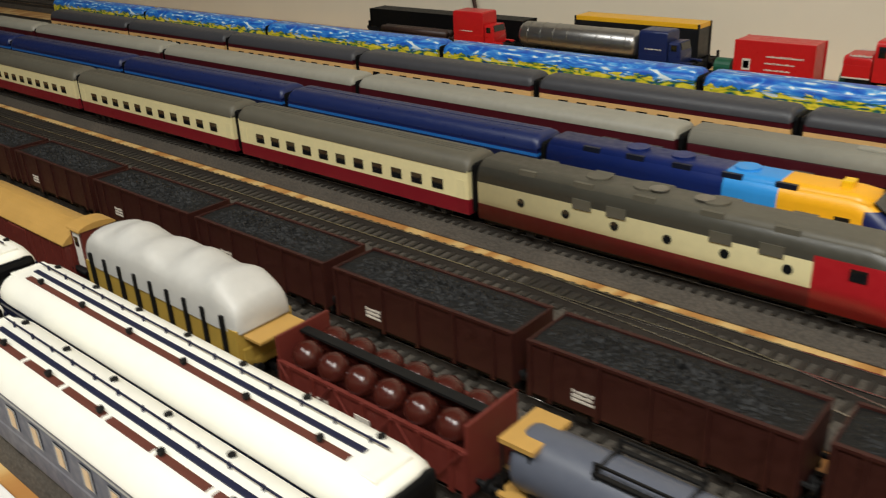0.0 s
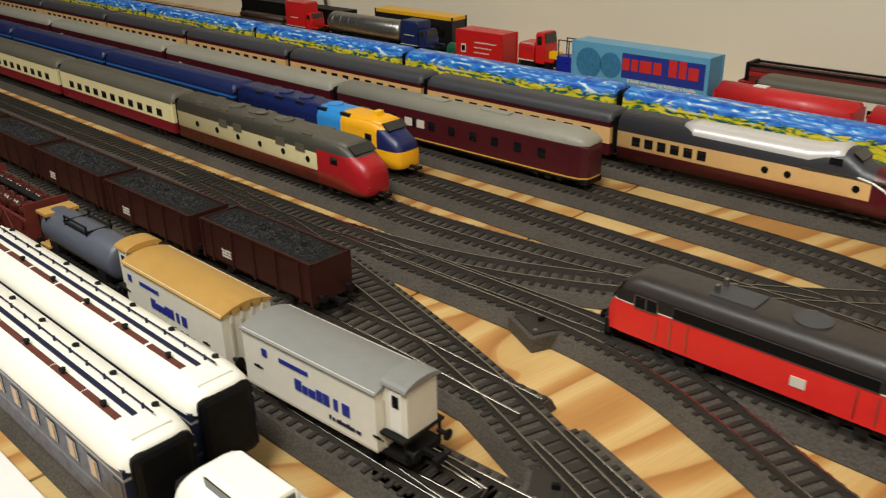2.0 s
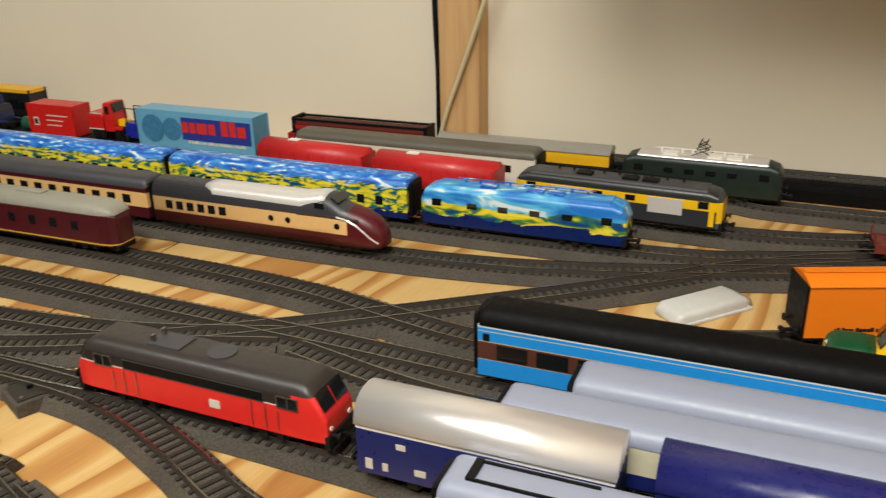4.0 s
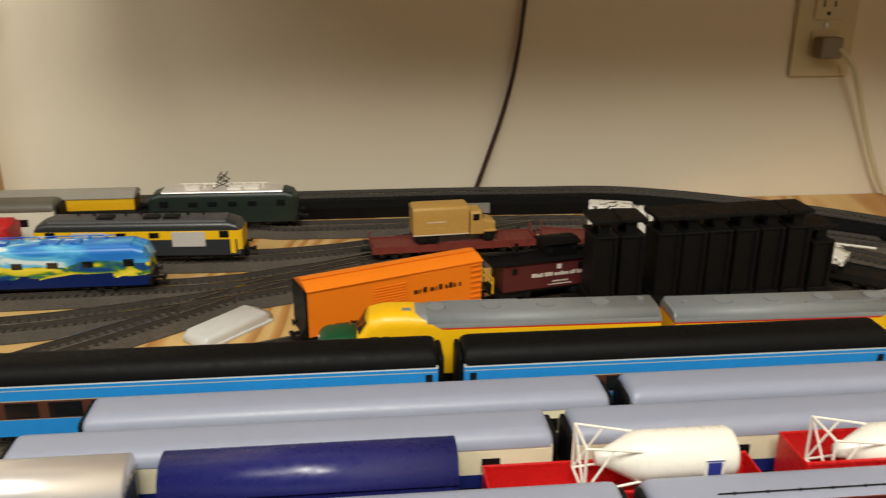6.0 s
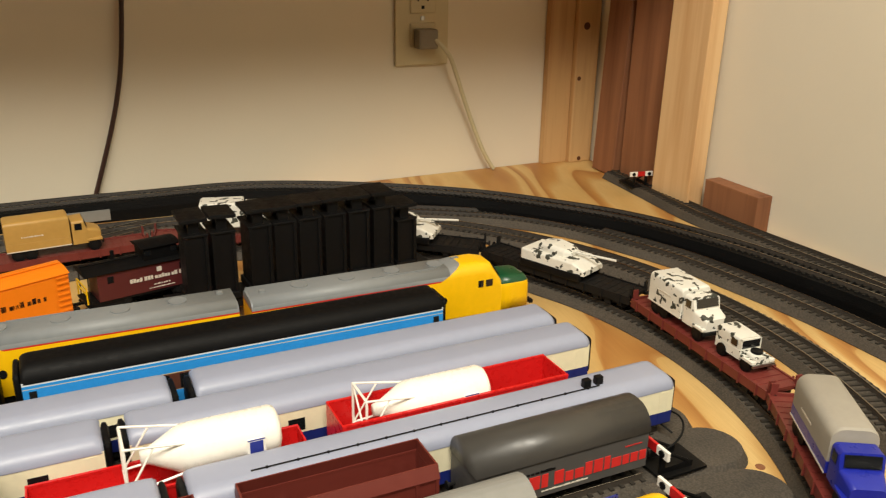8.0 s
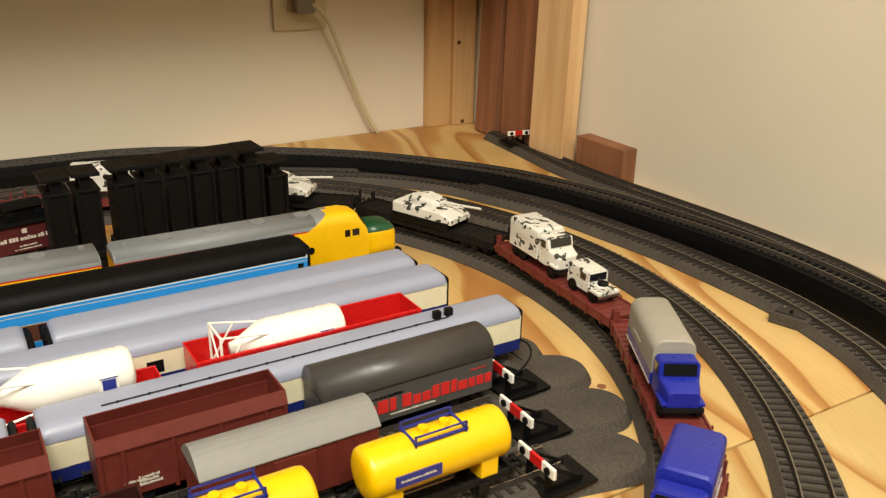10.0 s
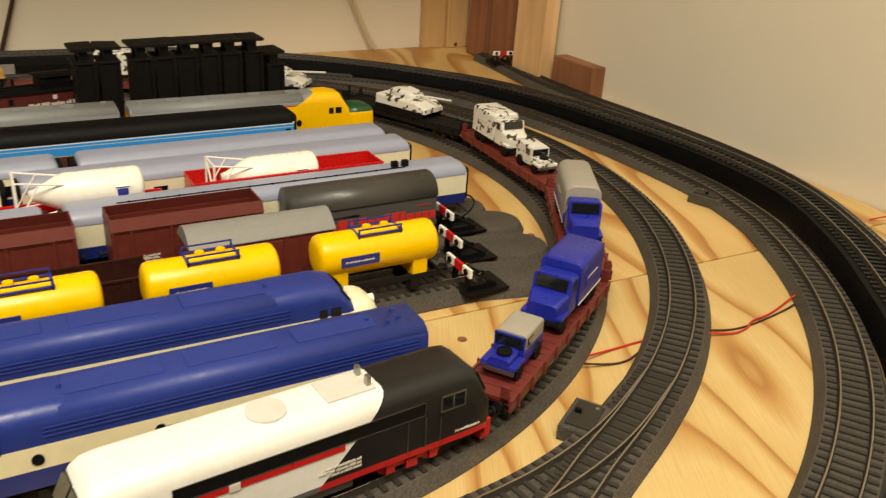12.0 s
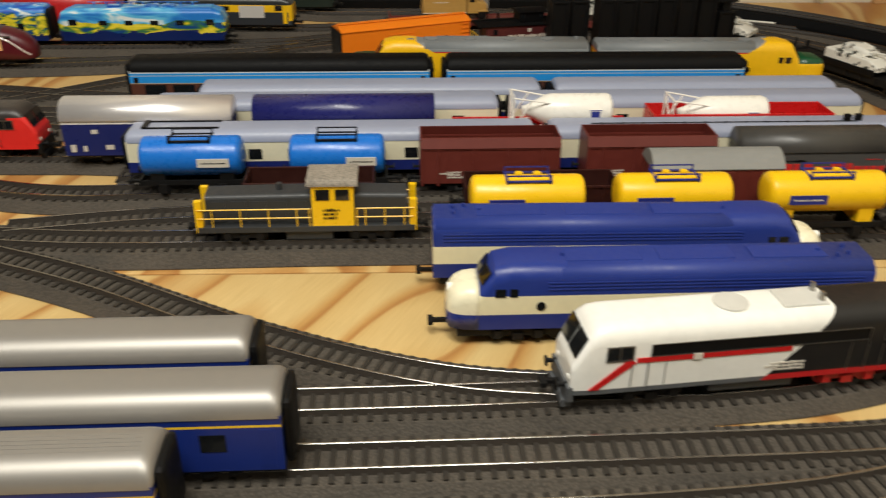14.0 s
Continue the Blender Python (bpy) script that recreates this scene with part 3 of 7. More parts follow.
def wheels(parent, x, material=UNDER):
    child("wheelset", shared("wheelset_" + material.name, wheelset_mesh, material), parent, m=pose(x, 0, 0))


def bogie(parent, x, material=UNDER):
    b = child("bogie", shared("bogie_" + material.name, bogie_mesh, material), parent, m=pose(x, 0, 0))
    for dx in (-0.0115, 0.0115):
        wheels(b, dx, material)


def couplers(parent, half, buffers=True, material=UNDER):
    def make():
        bm = boxes((-0.001, 0.009, -0.0012, 0.0012, 0.0062, 0.0082), (0.007, 0.010, -0.0035, 0.0035, 0.0060, 0.0084)).build()
        if buffers:
            for s in (-1, 1):
                cyl(bm, (-0.001, s * 0.0098, 0.0118), (0.0042, s * 0.0098, 0.0118), 0.0011, 8)
                cyl(bm, (0.0042, s * 0.0098, 0.0118), (0.0050, s * 0.0098, 0.0118), 0.0026, 12)
        return bm

    mesh = shared("coupler_%s_%s" % (buffers, material.name), make, material)
    child("coupler", mesh, parent, m=pose(half, 0, 0))
    child("coupler", mesh, parent, m=pose(-half, 0, 0, 0, 0, 180))


def panes(parent, xs, z0, z1, w, y, material=GLASS, name="window"):
    """Window panes standing a hair proud of both sides."""
    mesh = shared("pane_%.4f_%.4f_%.4f_%s" % (w, z0, z1, material.name), lambda: boxes((-w / 2, w / 2, -0.0003, 0.0003, z0, z1)), material)
    for x in xs:
        for s in (-1, 1):
            child(name, mesh, parent, m=pose(x, s * y, 0))


def spread(a, b, n):
    return [a + (b - a) * (i + 0.5) / n for i in range(n)]


def writing(parent, x, y, z, w, h, material, name="lettering", rows=1):
    """Lettering on both sides as rows of plain blocks."""
    rng = random.Random(int(w * 1e5) + int(h * 1e5) + rows)
    for s in (-1, 1):
        bm = bmesh.new()
        for r in range(rows):
            lh = h * 0.66 / rows
            zz = z + h * (rows - 1 - r + 0.15) / rows
            end = w * (1 - 0.3 * rng.random() * (rows > 1))
            u = 0.0
            while u < end - lh * 0.3:
                lw = min(lh * rng.uniform(0.45, 0.8), end - u)
                tall = rng.choice((0.72, 0.72, 1.0))
                box(bm, x - w / 2 + u, x - w / 2 + u + lw, s * y - 0.0002, s * y + 0.0002, zz, zz + lh * tall)
                u += lw + lh * rng.choice((0.14, 0.14, 0.14, 0.5))
        part(name, bm, material, parent)["kind"] = "stuff"


def roof_sections(half, hw, ze, zt, rr, end=0.005, drop=0.003):
    return [(-half, hw * 0.97, ze, zt - drop, rr), (-half + end * 0.4, hw, ze, zt - drop * 0.25, rr), (-half + end, hw, ze, zt, rr),
            (half - end, hw, ze, zt, rr), (half - end * 0.4, hw, ze, zt - drop * 0.25, rr), (half, hw * 0.97, ze, zt - drop, rr)]


def ribs(parent, half, hw, zt, rr, count, material, name="roof_rib"):
    for i in range(count):
        y = -hw * 0.62 + 1.24 * hw * i / (count - 1)
        over = min(max(abs(y) - (hw - rr), 0) / rr, 1)
        z = zt - rr * (1 - math.sqrt(1 - over * over))
        part_each(name, [(-half + 0.006, half - 0.006, y - 0.0003, y + 0.0003, z - 0.0008, z + 0.0003)], material, parent)


def coach(m, length, livery, roof, label, group, wins=11, wz=(0.0195, 0.0268), ww=0.0085, zt=0.0445, ze=0.0345, hw=0.0148, rr=0.0125, rib=0, ribmat=None, glass=GLASS, doors=True, category="passenger coach", span=0.86, plan=0.0):
    half = length / 2 - 0.0045
    ob = thing("passenger_coach", label, category, group, m)
    part("body", boxes((-half, half, -hw, hw, 0.0062, ze + 0.001)), livery, ob)
    secs = roof_sections(half, hw + 0.0003, ze, zt, rr)
    if plan:
        w = hw + 0.0008
        left = [(-half - 0.002, w * 0.62, ze, zt - 0.0042, rr), (-half - 0.001, w * 0.82, ze, zt - 0.0030, rr), (-half + 0.002, w * 0.95, ze, zt - 0.0016, rr), (-half + plan, w, ze, zt, rr)]
        secs = left + [(-x, *r) for x, *r in reversed(left)]
    part("roof", loft(bmesh.new(), secs), roof, ob, smooth=True)
    panes(ob, spread(-half * span, half * span, wins), wz[0], wz[1], ww, hw, glass)
    if doors:
        panes(ob, (-half * 0.95, half * 0.95), 0.0085, 0.029, 0.0065, hw - 0.0001, livery, "door")
    part("underframe", boxes((-half + 0.004, half - 0.004, -0.012, 0.012, 0.0052, 0.0064), (-0.03, 0.03, -0.0115, 0.0115, 0.003, 0.0054), (-0.055, -0.038, -0.011, 0.004, 0.003, 0.0054)), UNDER, ob)
    for s in (-1, 1):
        part("gangway", boxes((min(s * half, s * (half + 0.0043)), max(s * half, s * (half + 0.0043)), -0.0122, 0.0122, 0.0075, zt - 0.0045), bevel=0.0030), BLACK, ob)
        bogie(ob, s * (half - 0.034))
    if rib:
        ribs(ob, half, hw, zt, rr, rib, ribmat or roof)
    return ob


def at(x0, x1, y, yaw=0.0, z=RAIL_Z):
    return pose((x0 + x1) / 2, y, z, 0, 0, yaw)


def vents(parent, xs, y, z, material, r=0.0016):
    mesh = shared("vent_%s_%.4f" % (material.name, r), lambda: cyl(cyl(bmesh.new(), (0, 0, -0.001), (0, 0, 0.0014), r * 0.6, 8), (0, 0, 0.0014), (0, 0, 0.0026), r, 10), material)
    for x in xs:
        child("roof_vent", mesh, parent, m=pose(x, y, z))


def diesel(m, livery, label, length=0.187, bogie_mat=UNDER, tank_mat=UNDER, stripe=None, roofgear=None, band=BLACK, screen_mat=GLASS, trim=STEEL):
    """A boxy two-cab diesel with sloping windscreens."""
    h = length / 2
    ob = thing("diesel_locomotive", label, "locomotive", "", m)
    secs = [(-h, 0.0135, 0.0086, 0.0225, 0.003), (-h + 0.0015, 0.0146, 0.0086, 0.0250, 0.004), (-h + 0.0085, 0.0152, 0.0086, 0.0375, 0.006), (-h + 0.0125, 0.0154, 0.0086, 0.0405, 0.0075), (-h + 0.018, 0.0154, 0.0086, 0.0415, 0.008)]
    secs += [(x, hw, zb, zt, rr) for x, hw, zb, zt, rr in ((-s[0], *s[1:]) for s in reversed(secs))]
    part("body", loft(bmesh.new(), secs), livery, ob, smooth="edges")
    # window band and cab windows
    panes(ob, (0.0,), 0.0268, 0.0325, length - 0.075, 0.0153, band, "window_band")
    wl = length / 2 - 0.0375
    for yy in (-0.0157, 0.0157):
        bm = bmesh.new()
        for a, b, c, d in ((-wl, wl, 0.0325, 0.03275), (-wl, wl, 0.02655, 0.0268), (-wl, -wl + 0.00025, 0.0266, 0.0327), (wl - 0.00025, wl, 0.0266, 0.0327)):
            box(bm, a, b, yy - 0.0002, yy + 0.0002, c, d)
        part("window_trim", bm, trim, ob)
        for x in (h - 0.046, h - 0.037, -h + 0.046, -h + 0.037):
            part_each("door_line", [(x - 0.00022, x + 0.00022, yy - 0.0003, yy - 0.0001 if yy > 0 else yy + 0.0003, 0.0105, 0.0255)], STEEL, ob)
    for s in (-1, 1):
        panes(ob, (s * (h - 0.0225),), 0.0258, 0.0322, 0.0125, 0.0154, GLASS, "cab_window")
        for yy in (-0.0154, 0.0154):
            frame_bm = bmesh.new()
            x = s * (h - 0.0225)
            for a, b, c, d in ((-0.0068, 0.0068, 0.0322, 0.0328), (-0.0068, 0.0068, 0.0252, 0.0258), (-0.0068, -0.0062, 0.0252, 0.0328), (0.0062, 0.0068, 0.0252, 0.0328), (-0.0003, 0.0003, 0.0252, 0.0328)):
                box(frame_bm, x + a, x + b, yy - 0.0005, yy + 0.0005, c, d)
            part("window_frame", frame_bm, STEEL, ob)
        for y in (-0.0068, 0.0068):
            bm = boxes((-0.0004, 0.0004, -0.0058, 0.0058, -0.0055, 0.0055), bevel=0.0003)
            pane = part("windscreen", bm, screen_mat, ob)
            pane.matrix_basis = pose(s * (h - 0.0044), y * 0.95, 0.0312, 0, -s * 29, 0)
        for y in (-0.0095, 0.0095):
            part("headlight", cyl(bmesh.new(), (s * (h - 0.001), y, 0.0155), (s * (h + 0.0006), y, 0.0155), 0.0015, 10), WHITE, ob)
        part("bufferbeam", boxes((min(s * (h - 0.002), s * (h + 0.0015)), max(s * (h - 0.002), s * (h + 0.0015)), -0.0145, 0.0145, 0.0045, 0.0125), bevel=0.0006), tank_mat if s > 0 else bogie_mat, ob)
        bogie(ob, s * (h - 0.042), bogie_mat if s < 0 else UNDER)
        part("plough", boxes((min(s * (h - 0.002), s * (h + 0.003)), max(s * (h - 0.002), s * (h + 0.003)), -0.012, 0.012, 0.001, 0.0045)), tank_mat if s > 0 else bogie_mat, ob)
    couplers(ob, h + 0.001)
    part("fuel_tank", boxes((-0.022, 0.022, -0.0125, 0.0125, 0.0025, 0.0075), bevel=0.001), tank_mat, ob)
    rod = shared("handrail", lambda: cyl(bmesh.new(), (0, 0, 0.0115), (0, 0, 0.0235), 0.0003, 5), STEEL)
    for s in (-1, 1):
        for x in (-h + 0.037, -h + 0.029, h - 0.037, h - 0.029):
            child("handrail", rod, ob, m=pose(x, s * 0.0160, 0))
    gear = roofgear or UNDER
    part("roof_fan", cyl(bmesh.new(), (0.012, 0, 0.0412), (0.012, 0, 0.0424), 0.0085, 24), gear, ob)
    part("roof_grille", boxes((-0.035, -0.012, -0.008, 0.008, 0.041, 0.0424), bevel=0.0004), gear, ob)
    part("exhaust", boxes((-0.0335, -0.0315, -0.006, -0.003, 0.042, 0.0465), (-0.0335, -0.0315, 0.003, 0.006, 0.042, 0.0465), bevel=0.0004), STEEL, ob)
    if stripe:
        bm = bmesh.new()
        for s in (-1, 1):
            y = s * 0.01555
            x1 = h - 0.031
            box(bm, -0.016, x1, y - 0.0003, y + 0.0003, 0.0238, 0.0262)
            vs = []
            for yy in (y - 0.0003, y + 0.0003):
                vs.append([bm.verts.new(p) for p in ((x1, yy, 0.0238), (x1 + 0.018, yy, 0.0112), (x1 + 0.0225, yy, 0.0112), (x1 + 0.0035, yy, 0.0262))])
            bm.faces.new(vs[0])
            bm.faces.new(vs[1][::-1])
            for i in range(4):
                bm.faces.new((vs[0][i], vs[0][(i + 1) % 4], vs[1][(i + 1) % 4], vs[1][i]))
        part("stripe", bm, stripe, ob)
    return ob


def streamliner(m, livery, roof, label, length=0.245, portholes=(), nose_mat=None, glass=GLASS, roof_rib=True, fans=True, hw=0.0150, zt=0.0445, cab=0.041, zb=0.006, fwd=0.0, blunt=False):
    """A cab unit with a rounded nose at +x; fwd shortens the nose."""
    h = length / 2
    ob = thing("cab_unit_locomotive", label, "locomotive", "", m)
    body = [(-h, hw, zb, zt - 0.0015, 0.006), (-h + 0.002, hw, zb, zt, 0.0065), (h - 0.070, hw, zb, zt, 0.0065), (h - 0.060, hw, zb, zt + 0.0014, 0.0078), (h - 0.044 + fwd, hw, zb, zt + 0.0014, 0.0078), (h - 0.0345 + fwd, hw, zb, zt - 0.0006, 0.0078), (h - 0.0262 + fwd, hw, zb, 0.0335, 0.0085)]
    nose = [(h - 0.0262 + fwd, hw, zb, 0.0335, 0.0085), (h - 0.0150, hw * 0.995, zb, 0.0334, 0.008), (h - 0.0095, hw * 0.965, zb, 0.0328, 0.008), (h - 0.0055, hw * 0.90, zb, 0.0314, 0.008), (h - 0.0028, hw * 0.81, zb, 0.0292, 0.008), (h - 0.0011, hw * 0.69, zb + 0.0003, 0.0264, 0.0075), (h - 0.0002, hw * 0.55, zb + 0.001, 0.0235, 0.006), (h, hw * 0.42, zb + 0.002, 0.0212, 0.004)]
    if blunt:
        nose = [(h - 0.0262 + fwd, hw, zb, 0.0335, 0.0085), (h - 0.016, hw, zb, 0.0332, 0.007), (h - 0.0065, hw * 0.985, zb, 0.0324, 0.006), (h - 0.0030, hw * 0.94, zb, 0.0314, 0.006), (h - 0.0012, hw * 0.86, zb, 0.0300, 0.006), (h - 0.0003, hw * 0.76, zb + 0.0003, 0.0282, 0.006), (h, hw * 0.66, zb + 0.001, 0.0262, 0.005)]
    part("body", loft(bmesh.new(), body), livery, ob, smooth="edges")
    part("nose", loft(bmesh.new(), nose), nose_mat or livery, ob, smooth=True)
    cut = bmesh.new()
    loft(cut, [(-h + 0.001, hw * 0.985, zt - 0.0070, zt + 0.0006, 0.0063), (h - cab, hw * 0.985, zt - 0.0070, zt + 0.0006, 0.0063)])
    part("roof", cut, roof, ob, smooth=True)
    for s in (-1, 1):
        pane = part("windscreen", boxes((-0.0004, 0.0004, -0.0052, 0.0052, -0.0042, 0.0042), bevel=0.0003), glass, ob)
        pane.matrix_basis = pose(h - 0.0293 + fwd, s * 0.0064, 0.0382, 0, -36, s * 8)
        for x0, x1 in ((h - 0.0470 + fwd, h - 0.0425 + fwd), (h - 0.0405 + fwd, h - 0.0345 + fwd)):
            part("cab_window", boxes((x0, x1, min(s * hw, s * (hw + 0.0004)), max(s * hw, s * (hw + 0.0004)), 0.0292, 0.0340), bevel=0.0003), glass, ob)
    for x in portholes:
        for s in (-1, 1):
            child("porthole", shared("porthole", lambda: cyl(bmesh.new(), (0, -0.0004, 0), (0, 0.0004, 0), 0.0026, 16), GLASS), ob, m=pose(x, s * hw, 0.0235))
    part("headlight", cyl(bmesh.new(), (h - 0.008, 0, 0.0275), (h - 0.0006, 0, 0.0275), 0.0026, 14), WHITE, ob)
    if roof_rib:
        bm = bmesh.new()
        for s in (-1, 1):
            for z in (zt - 0.0115, zt - 0.0096, zt - 0.0077):
                box(bm, -h + 0.006, h - 0.055, min(s * (hw - 0.0006), s * (hw + 0.0004)), max(s * (hw - 0.0006), s * (hw + 0.0004)), z, z + 0.0007)
        part("side_rib", bm, roof, ob)
    if not fans:
        for x in spread(-h + 0.02, h - 0.06, 3):
            part("roof_panel", boxes((x - 0.021, x + 0.021, -0.0066, 0.0066, zt - 0.0006, zt + 0.0012), bevel=0.0005), roof, ob)
        for x, y in ((-h + 0.012, 0.004), (-h + 0.012, -0.004), (-h + 0.019, 0.006), (-h + 0.028, 0.0), (h - 0.064, 0.0)):
            part("roof_vent", cyl(bmesh.new(), (x, y, zt - 0.0003), (x, y, zt + 0.0024), 0.0013, 10, 0.0010), roof, ob)
    if fans:
        for x in spread(-h + 0.02, h - 0.06, 4):
            part("roof_fan", cyl(bmesh.new(), (x, 0, zt - 0.0002), (x, 0, zt + 0.0013), 0.0062, 20), roof, ob)
        part("roof_box", boxes((-0.02, 0.03, -0.0088, -0.0078, zt - 0.0005, zt + 0.0012), (h - 0.062, h - 0.056, 0.003, 0.006, zt, zt + 0.002), (-h + 0.008, -h + 0.012, -0.004, -0.001, zt, zt + 0.002)), roof, ob)
    part("underframe", boxes((-h + 0.004, h - 0.006, -0.0125, 0.0125, 0.0045, zb + 0.0005), (-0.03, 0.03, -0.0125, 0.0125, 0.0025, 0.006)), UNDER, ob)
    for s in (-1, 1):
        for dx in (0.040, 0.058):
            bogie(ob, s * (h - dx)) if dx == 0.040 else wheels(ob, s * (h - 0.062))
    couplers(ob, h, False)
    return ob


def lump_mesh(x0, x1, y0, y1, z0, height, nx, ny, seed, rough=0.5):
    """A heaped load of loose pieces."""
    rng = random.Random(seed)
    bm = bmesh.new()
    grid = []
    for i in range(nx + 1):
        row = []
        for j in range(ny + 1):
            u, v = i / nx, j / ny
            edge = min(1.0, 4 * min(u, 1 - u) + 0.15) * min(1.0, 2.5 * min(v, 1 - v) + 0.1)
            z = z0 + height * edge * (1 - rough / 2 + rough * rng.random())
            jx, jy = (rng.random() - 0.5) * 0.8 * (x1 - x0) / nx, (rng.random() - 0.5) * 0.8 * (y1 - y0) / ny
            inside = 0 < i < nx and 0 < j < ny
            row.append(bm.verts.new((x0 + (x1 - x0) * u + jx * inside, y0 + (y1 - y0) * v + jy * inside, z)))
        grid.append(row)
    for i in range(nx):
        for j in range(ny):
            bm.faces.new((grid[i][j], grid[i + 1][j], grid[i + 1][j + 1], grid[i][j + 1]))
    return bm


def gondola(m, length, material, label, group="", zt=0.031, load=None, seed=1, posts=7, axles=True, hw=0.0142, category="goods wagon", zb=0.008):
    half = length / 2 - 0.0035
    ob = thing("open_wagon", label, category, group, m)
    part("side_wall", boxes((-half, half, -hw, -hw + 0.001, zb, zt), (-half, half, hw - 0.001, hw, zb, zt)), material, ob)
    part("wagon_end", boxes((-half, -half + 0.001, -hw + 0.001, hw - 0.001, zb, zt), (half - 0.001, half, -hw + 0.001, hw - 0.001, zb, zt)), material, ob)
    part("wagon_floor", boxes((-half + 0.001, half - 0.001, -hw + 0.001, hw - 0.001, zb, zb + 0.0015)), material, ob)
    for x in [-half + 0.0012] + spread(-half, half, posts - 2) + [half - 0.0012]:
        for s in (-1, 1):
            part_each("side_post", [(x - 0.0009, x + 0.0009, min(s * hw, s * (hw + 0.0009)), max(s * hw, s * (hw + 0.0009)), zb - 0.0015, zt)], material, ob)
    part("top_rim", boxes((-half, half, -hw - 0.0006, -hw + 0.0012, zt - 0.0012, zt + 0.0002), (-half, half, hw - 0.0012, hw + 0.0006, zt - 0.0012, zt + 0.0002)), material, ob)
    part("sole_bar", boxes((-half, half, -hw + 0.002, -hw + 0.0035, zb - 0.003, zb), (-half, half, hw - 0.0035, hw - 0.002, zb - 0.003, zb)), UNDER, ob)
    if load:
        part("load", lump_mesh(-half + 0.0005, half - 0.0005, -hw + 0.0002, hw - 0.0002, zt - 0.0010, 0.0026, 96, 26, seed, 0.75), load, ob, "black coal heaped to the rim")
    if axles:
        for s in (-1, 1):
            wheels(ob, s * half * 0.55)
            part("axle_guard", boxes((s * half * 0.55 - 0.003, s * half * 0.55 + 0.003, -0.0125, -0.0108, 0.002, zb), (s * half * 0.55 - 0.003, s * half * 0.55 + 0.003, 0.0108, 0.0125, 0.002, zb)), UNDER, ob)
    else:
        for s in (-1, 1):
            bogie(ob, s * (half - 0.022))
    writing(ob, -half * 0.5, hw + 0.0002, zb + 0.004, 0.012, 0.006, PALE, rows=3)
    couplers(ob, half)
    return ob


def boxcar(m, length, material, roof, label, group="", zt=0.039, ze=0.031, hw=0.0142, rr=0.006, axles=True, door=True, ribbed=0, letters=None, hut=0, walk_top=False, category="goods wagon", end_posts=True, zb=0.0075):
    half = length / 2 - 0.0035
    ob = thing("box_wagon", label, category, group, m)
    b0, b1 = -half + (0.0135 if hut < 0 else 0), half - (0.0135 if hut > 0 else 0)
    part("body", boxes((b0, b1, -hw, hw, zb, ze + 0.001)), material, ob)
    if rr > 0.013:
        part("roof", loft(bmesh.new(), [(-half - 0.0006, hw + 0.0008, ze, zt, rr), (half + 0.0006, hw + 0.0008, ze, zt, rr)]), roof, ob, smooth=True)
    else:
        part("roof", arched((b1 - b0) / 2 + 0.0008, hw + 0.0010, ze + 0.0004, zt), roof, ob).matrix_basis = pose((b0 + b1) / 2, 0, 0)
    if door:
        part("door", boxes((-0.011, 0.011, -hw - 0.0009, -hw, zb + 0.001, ze - 0.002), (-0.011, 0.011, hw, hw + 0.0009, zb + 0.001, ze - 0.002), bevel=0.0002), material, ob)
    for x in spread(-half, half, ribbed) if ribbed else ():
        for s in (-1, 1):
            part_each("side_rib", [(x - 0.0005, x + 0.0005, min(s * hw, s * (hw + 0.0006)), max(s * hw, s * (hw + 0.0006)), zb, ze)], material, ob)
    if end_posts:
        part("end_post", boxes(*[(x - 0.0008, x + 0.0008, y - 0.0007, y + 0.0007, zb, ze + 0.002) for x in (b0, b1) for y in (-0.009, -0.003, 0.003, 0.009)]), material, ob)
    if walk_top:
        part("roof_walk", boxes((-half, half, -0.003, -0.0002, zt + 0.0004, zt + 0.0011), (-half, half, 0.0002, 0.003, zt + 0.0004, zt + 0.0011)), roof, ob)
    if letters:
        for x, z, w, h, mt in letters:
            writing(ob, x, hw + 0.0003, z, w, h, mt)
    part("underframe", boxes((-half, half, -0.0105, 0.0105, zb - 0.0025, zb)), UNDER, ob)
    if hut:
        s = hut
        x = s * (half - 0.0062)
        part("brakeman_hut", boxes((x - 0.0068, x + 0.0058, -0.0092, 0.0092, 0.0178, 0.0405), bevel=0.0004), material, ob)
        part("hut_platform", boxes((x - 0.0075, x + 0.0066, -0.0125, 0.0125, 0.0165, 0.0178), (x - 0.0070, x + 0.0060, -0.0110, 0.0110, 0.0060, 0.0080), *[(x + s * 0.0055 - 0.0005, x + s * 0.0055 + 0.0005, y - 0.0005, y + 0.0005, 0.0080, 0.0165) for y in (-0.0105, 0.0105)]), UNDER, ob)
        part("hut_door", boxes((x - 0.0035, x + 0.0030, -0.0098, -0.0092, 0.0190, 0.0385), (x - 0.0035, x + 0.0030, 0.0092, 0.0098, 0.0190, 0.0385), bevel=0.0002), WHITE, ob)
        part("hut_roof", extrude(bmesh.new(), [(0.0110 * math.sin(a), 0.0402 + 0.0034 * math.cos(a)) for a in [math.pi * (i / 10 - 0.5) for i in range(11)]], x - 0.0074, x + 0.0066), roof, ob)
        panes(ob, (x,), 0.031, 0.0365, 0.0036, 0.0099, GLASS)
    if axles:
        for s in (-1, 1):
            wheels(ob, s * half * 0.55)
            part("axle_guard", boxes((s * half * 0.55 - 0.003, s * half * 0.55 + 0.003, -0.0125, -0.0108, 0.002, 0.008), (s * half * 0.55 - 0.003, s * half * 0.55 + 0.003, 0.0108, 0.0125, 0.002, 0.008)), UNDER, ob)
    else:
        for s in (-1, 1):
            bogie(ob, s * (half - 0.024))
    couplers(ob, half)
    return ob


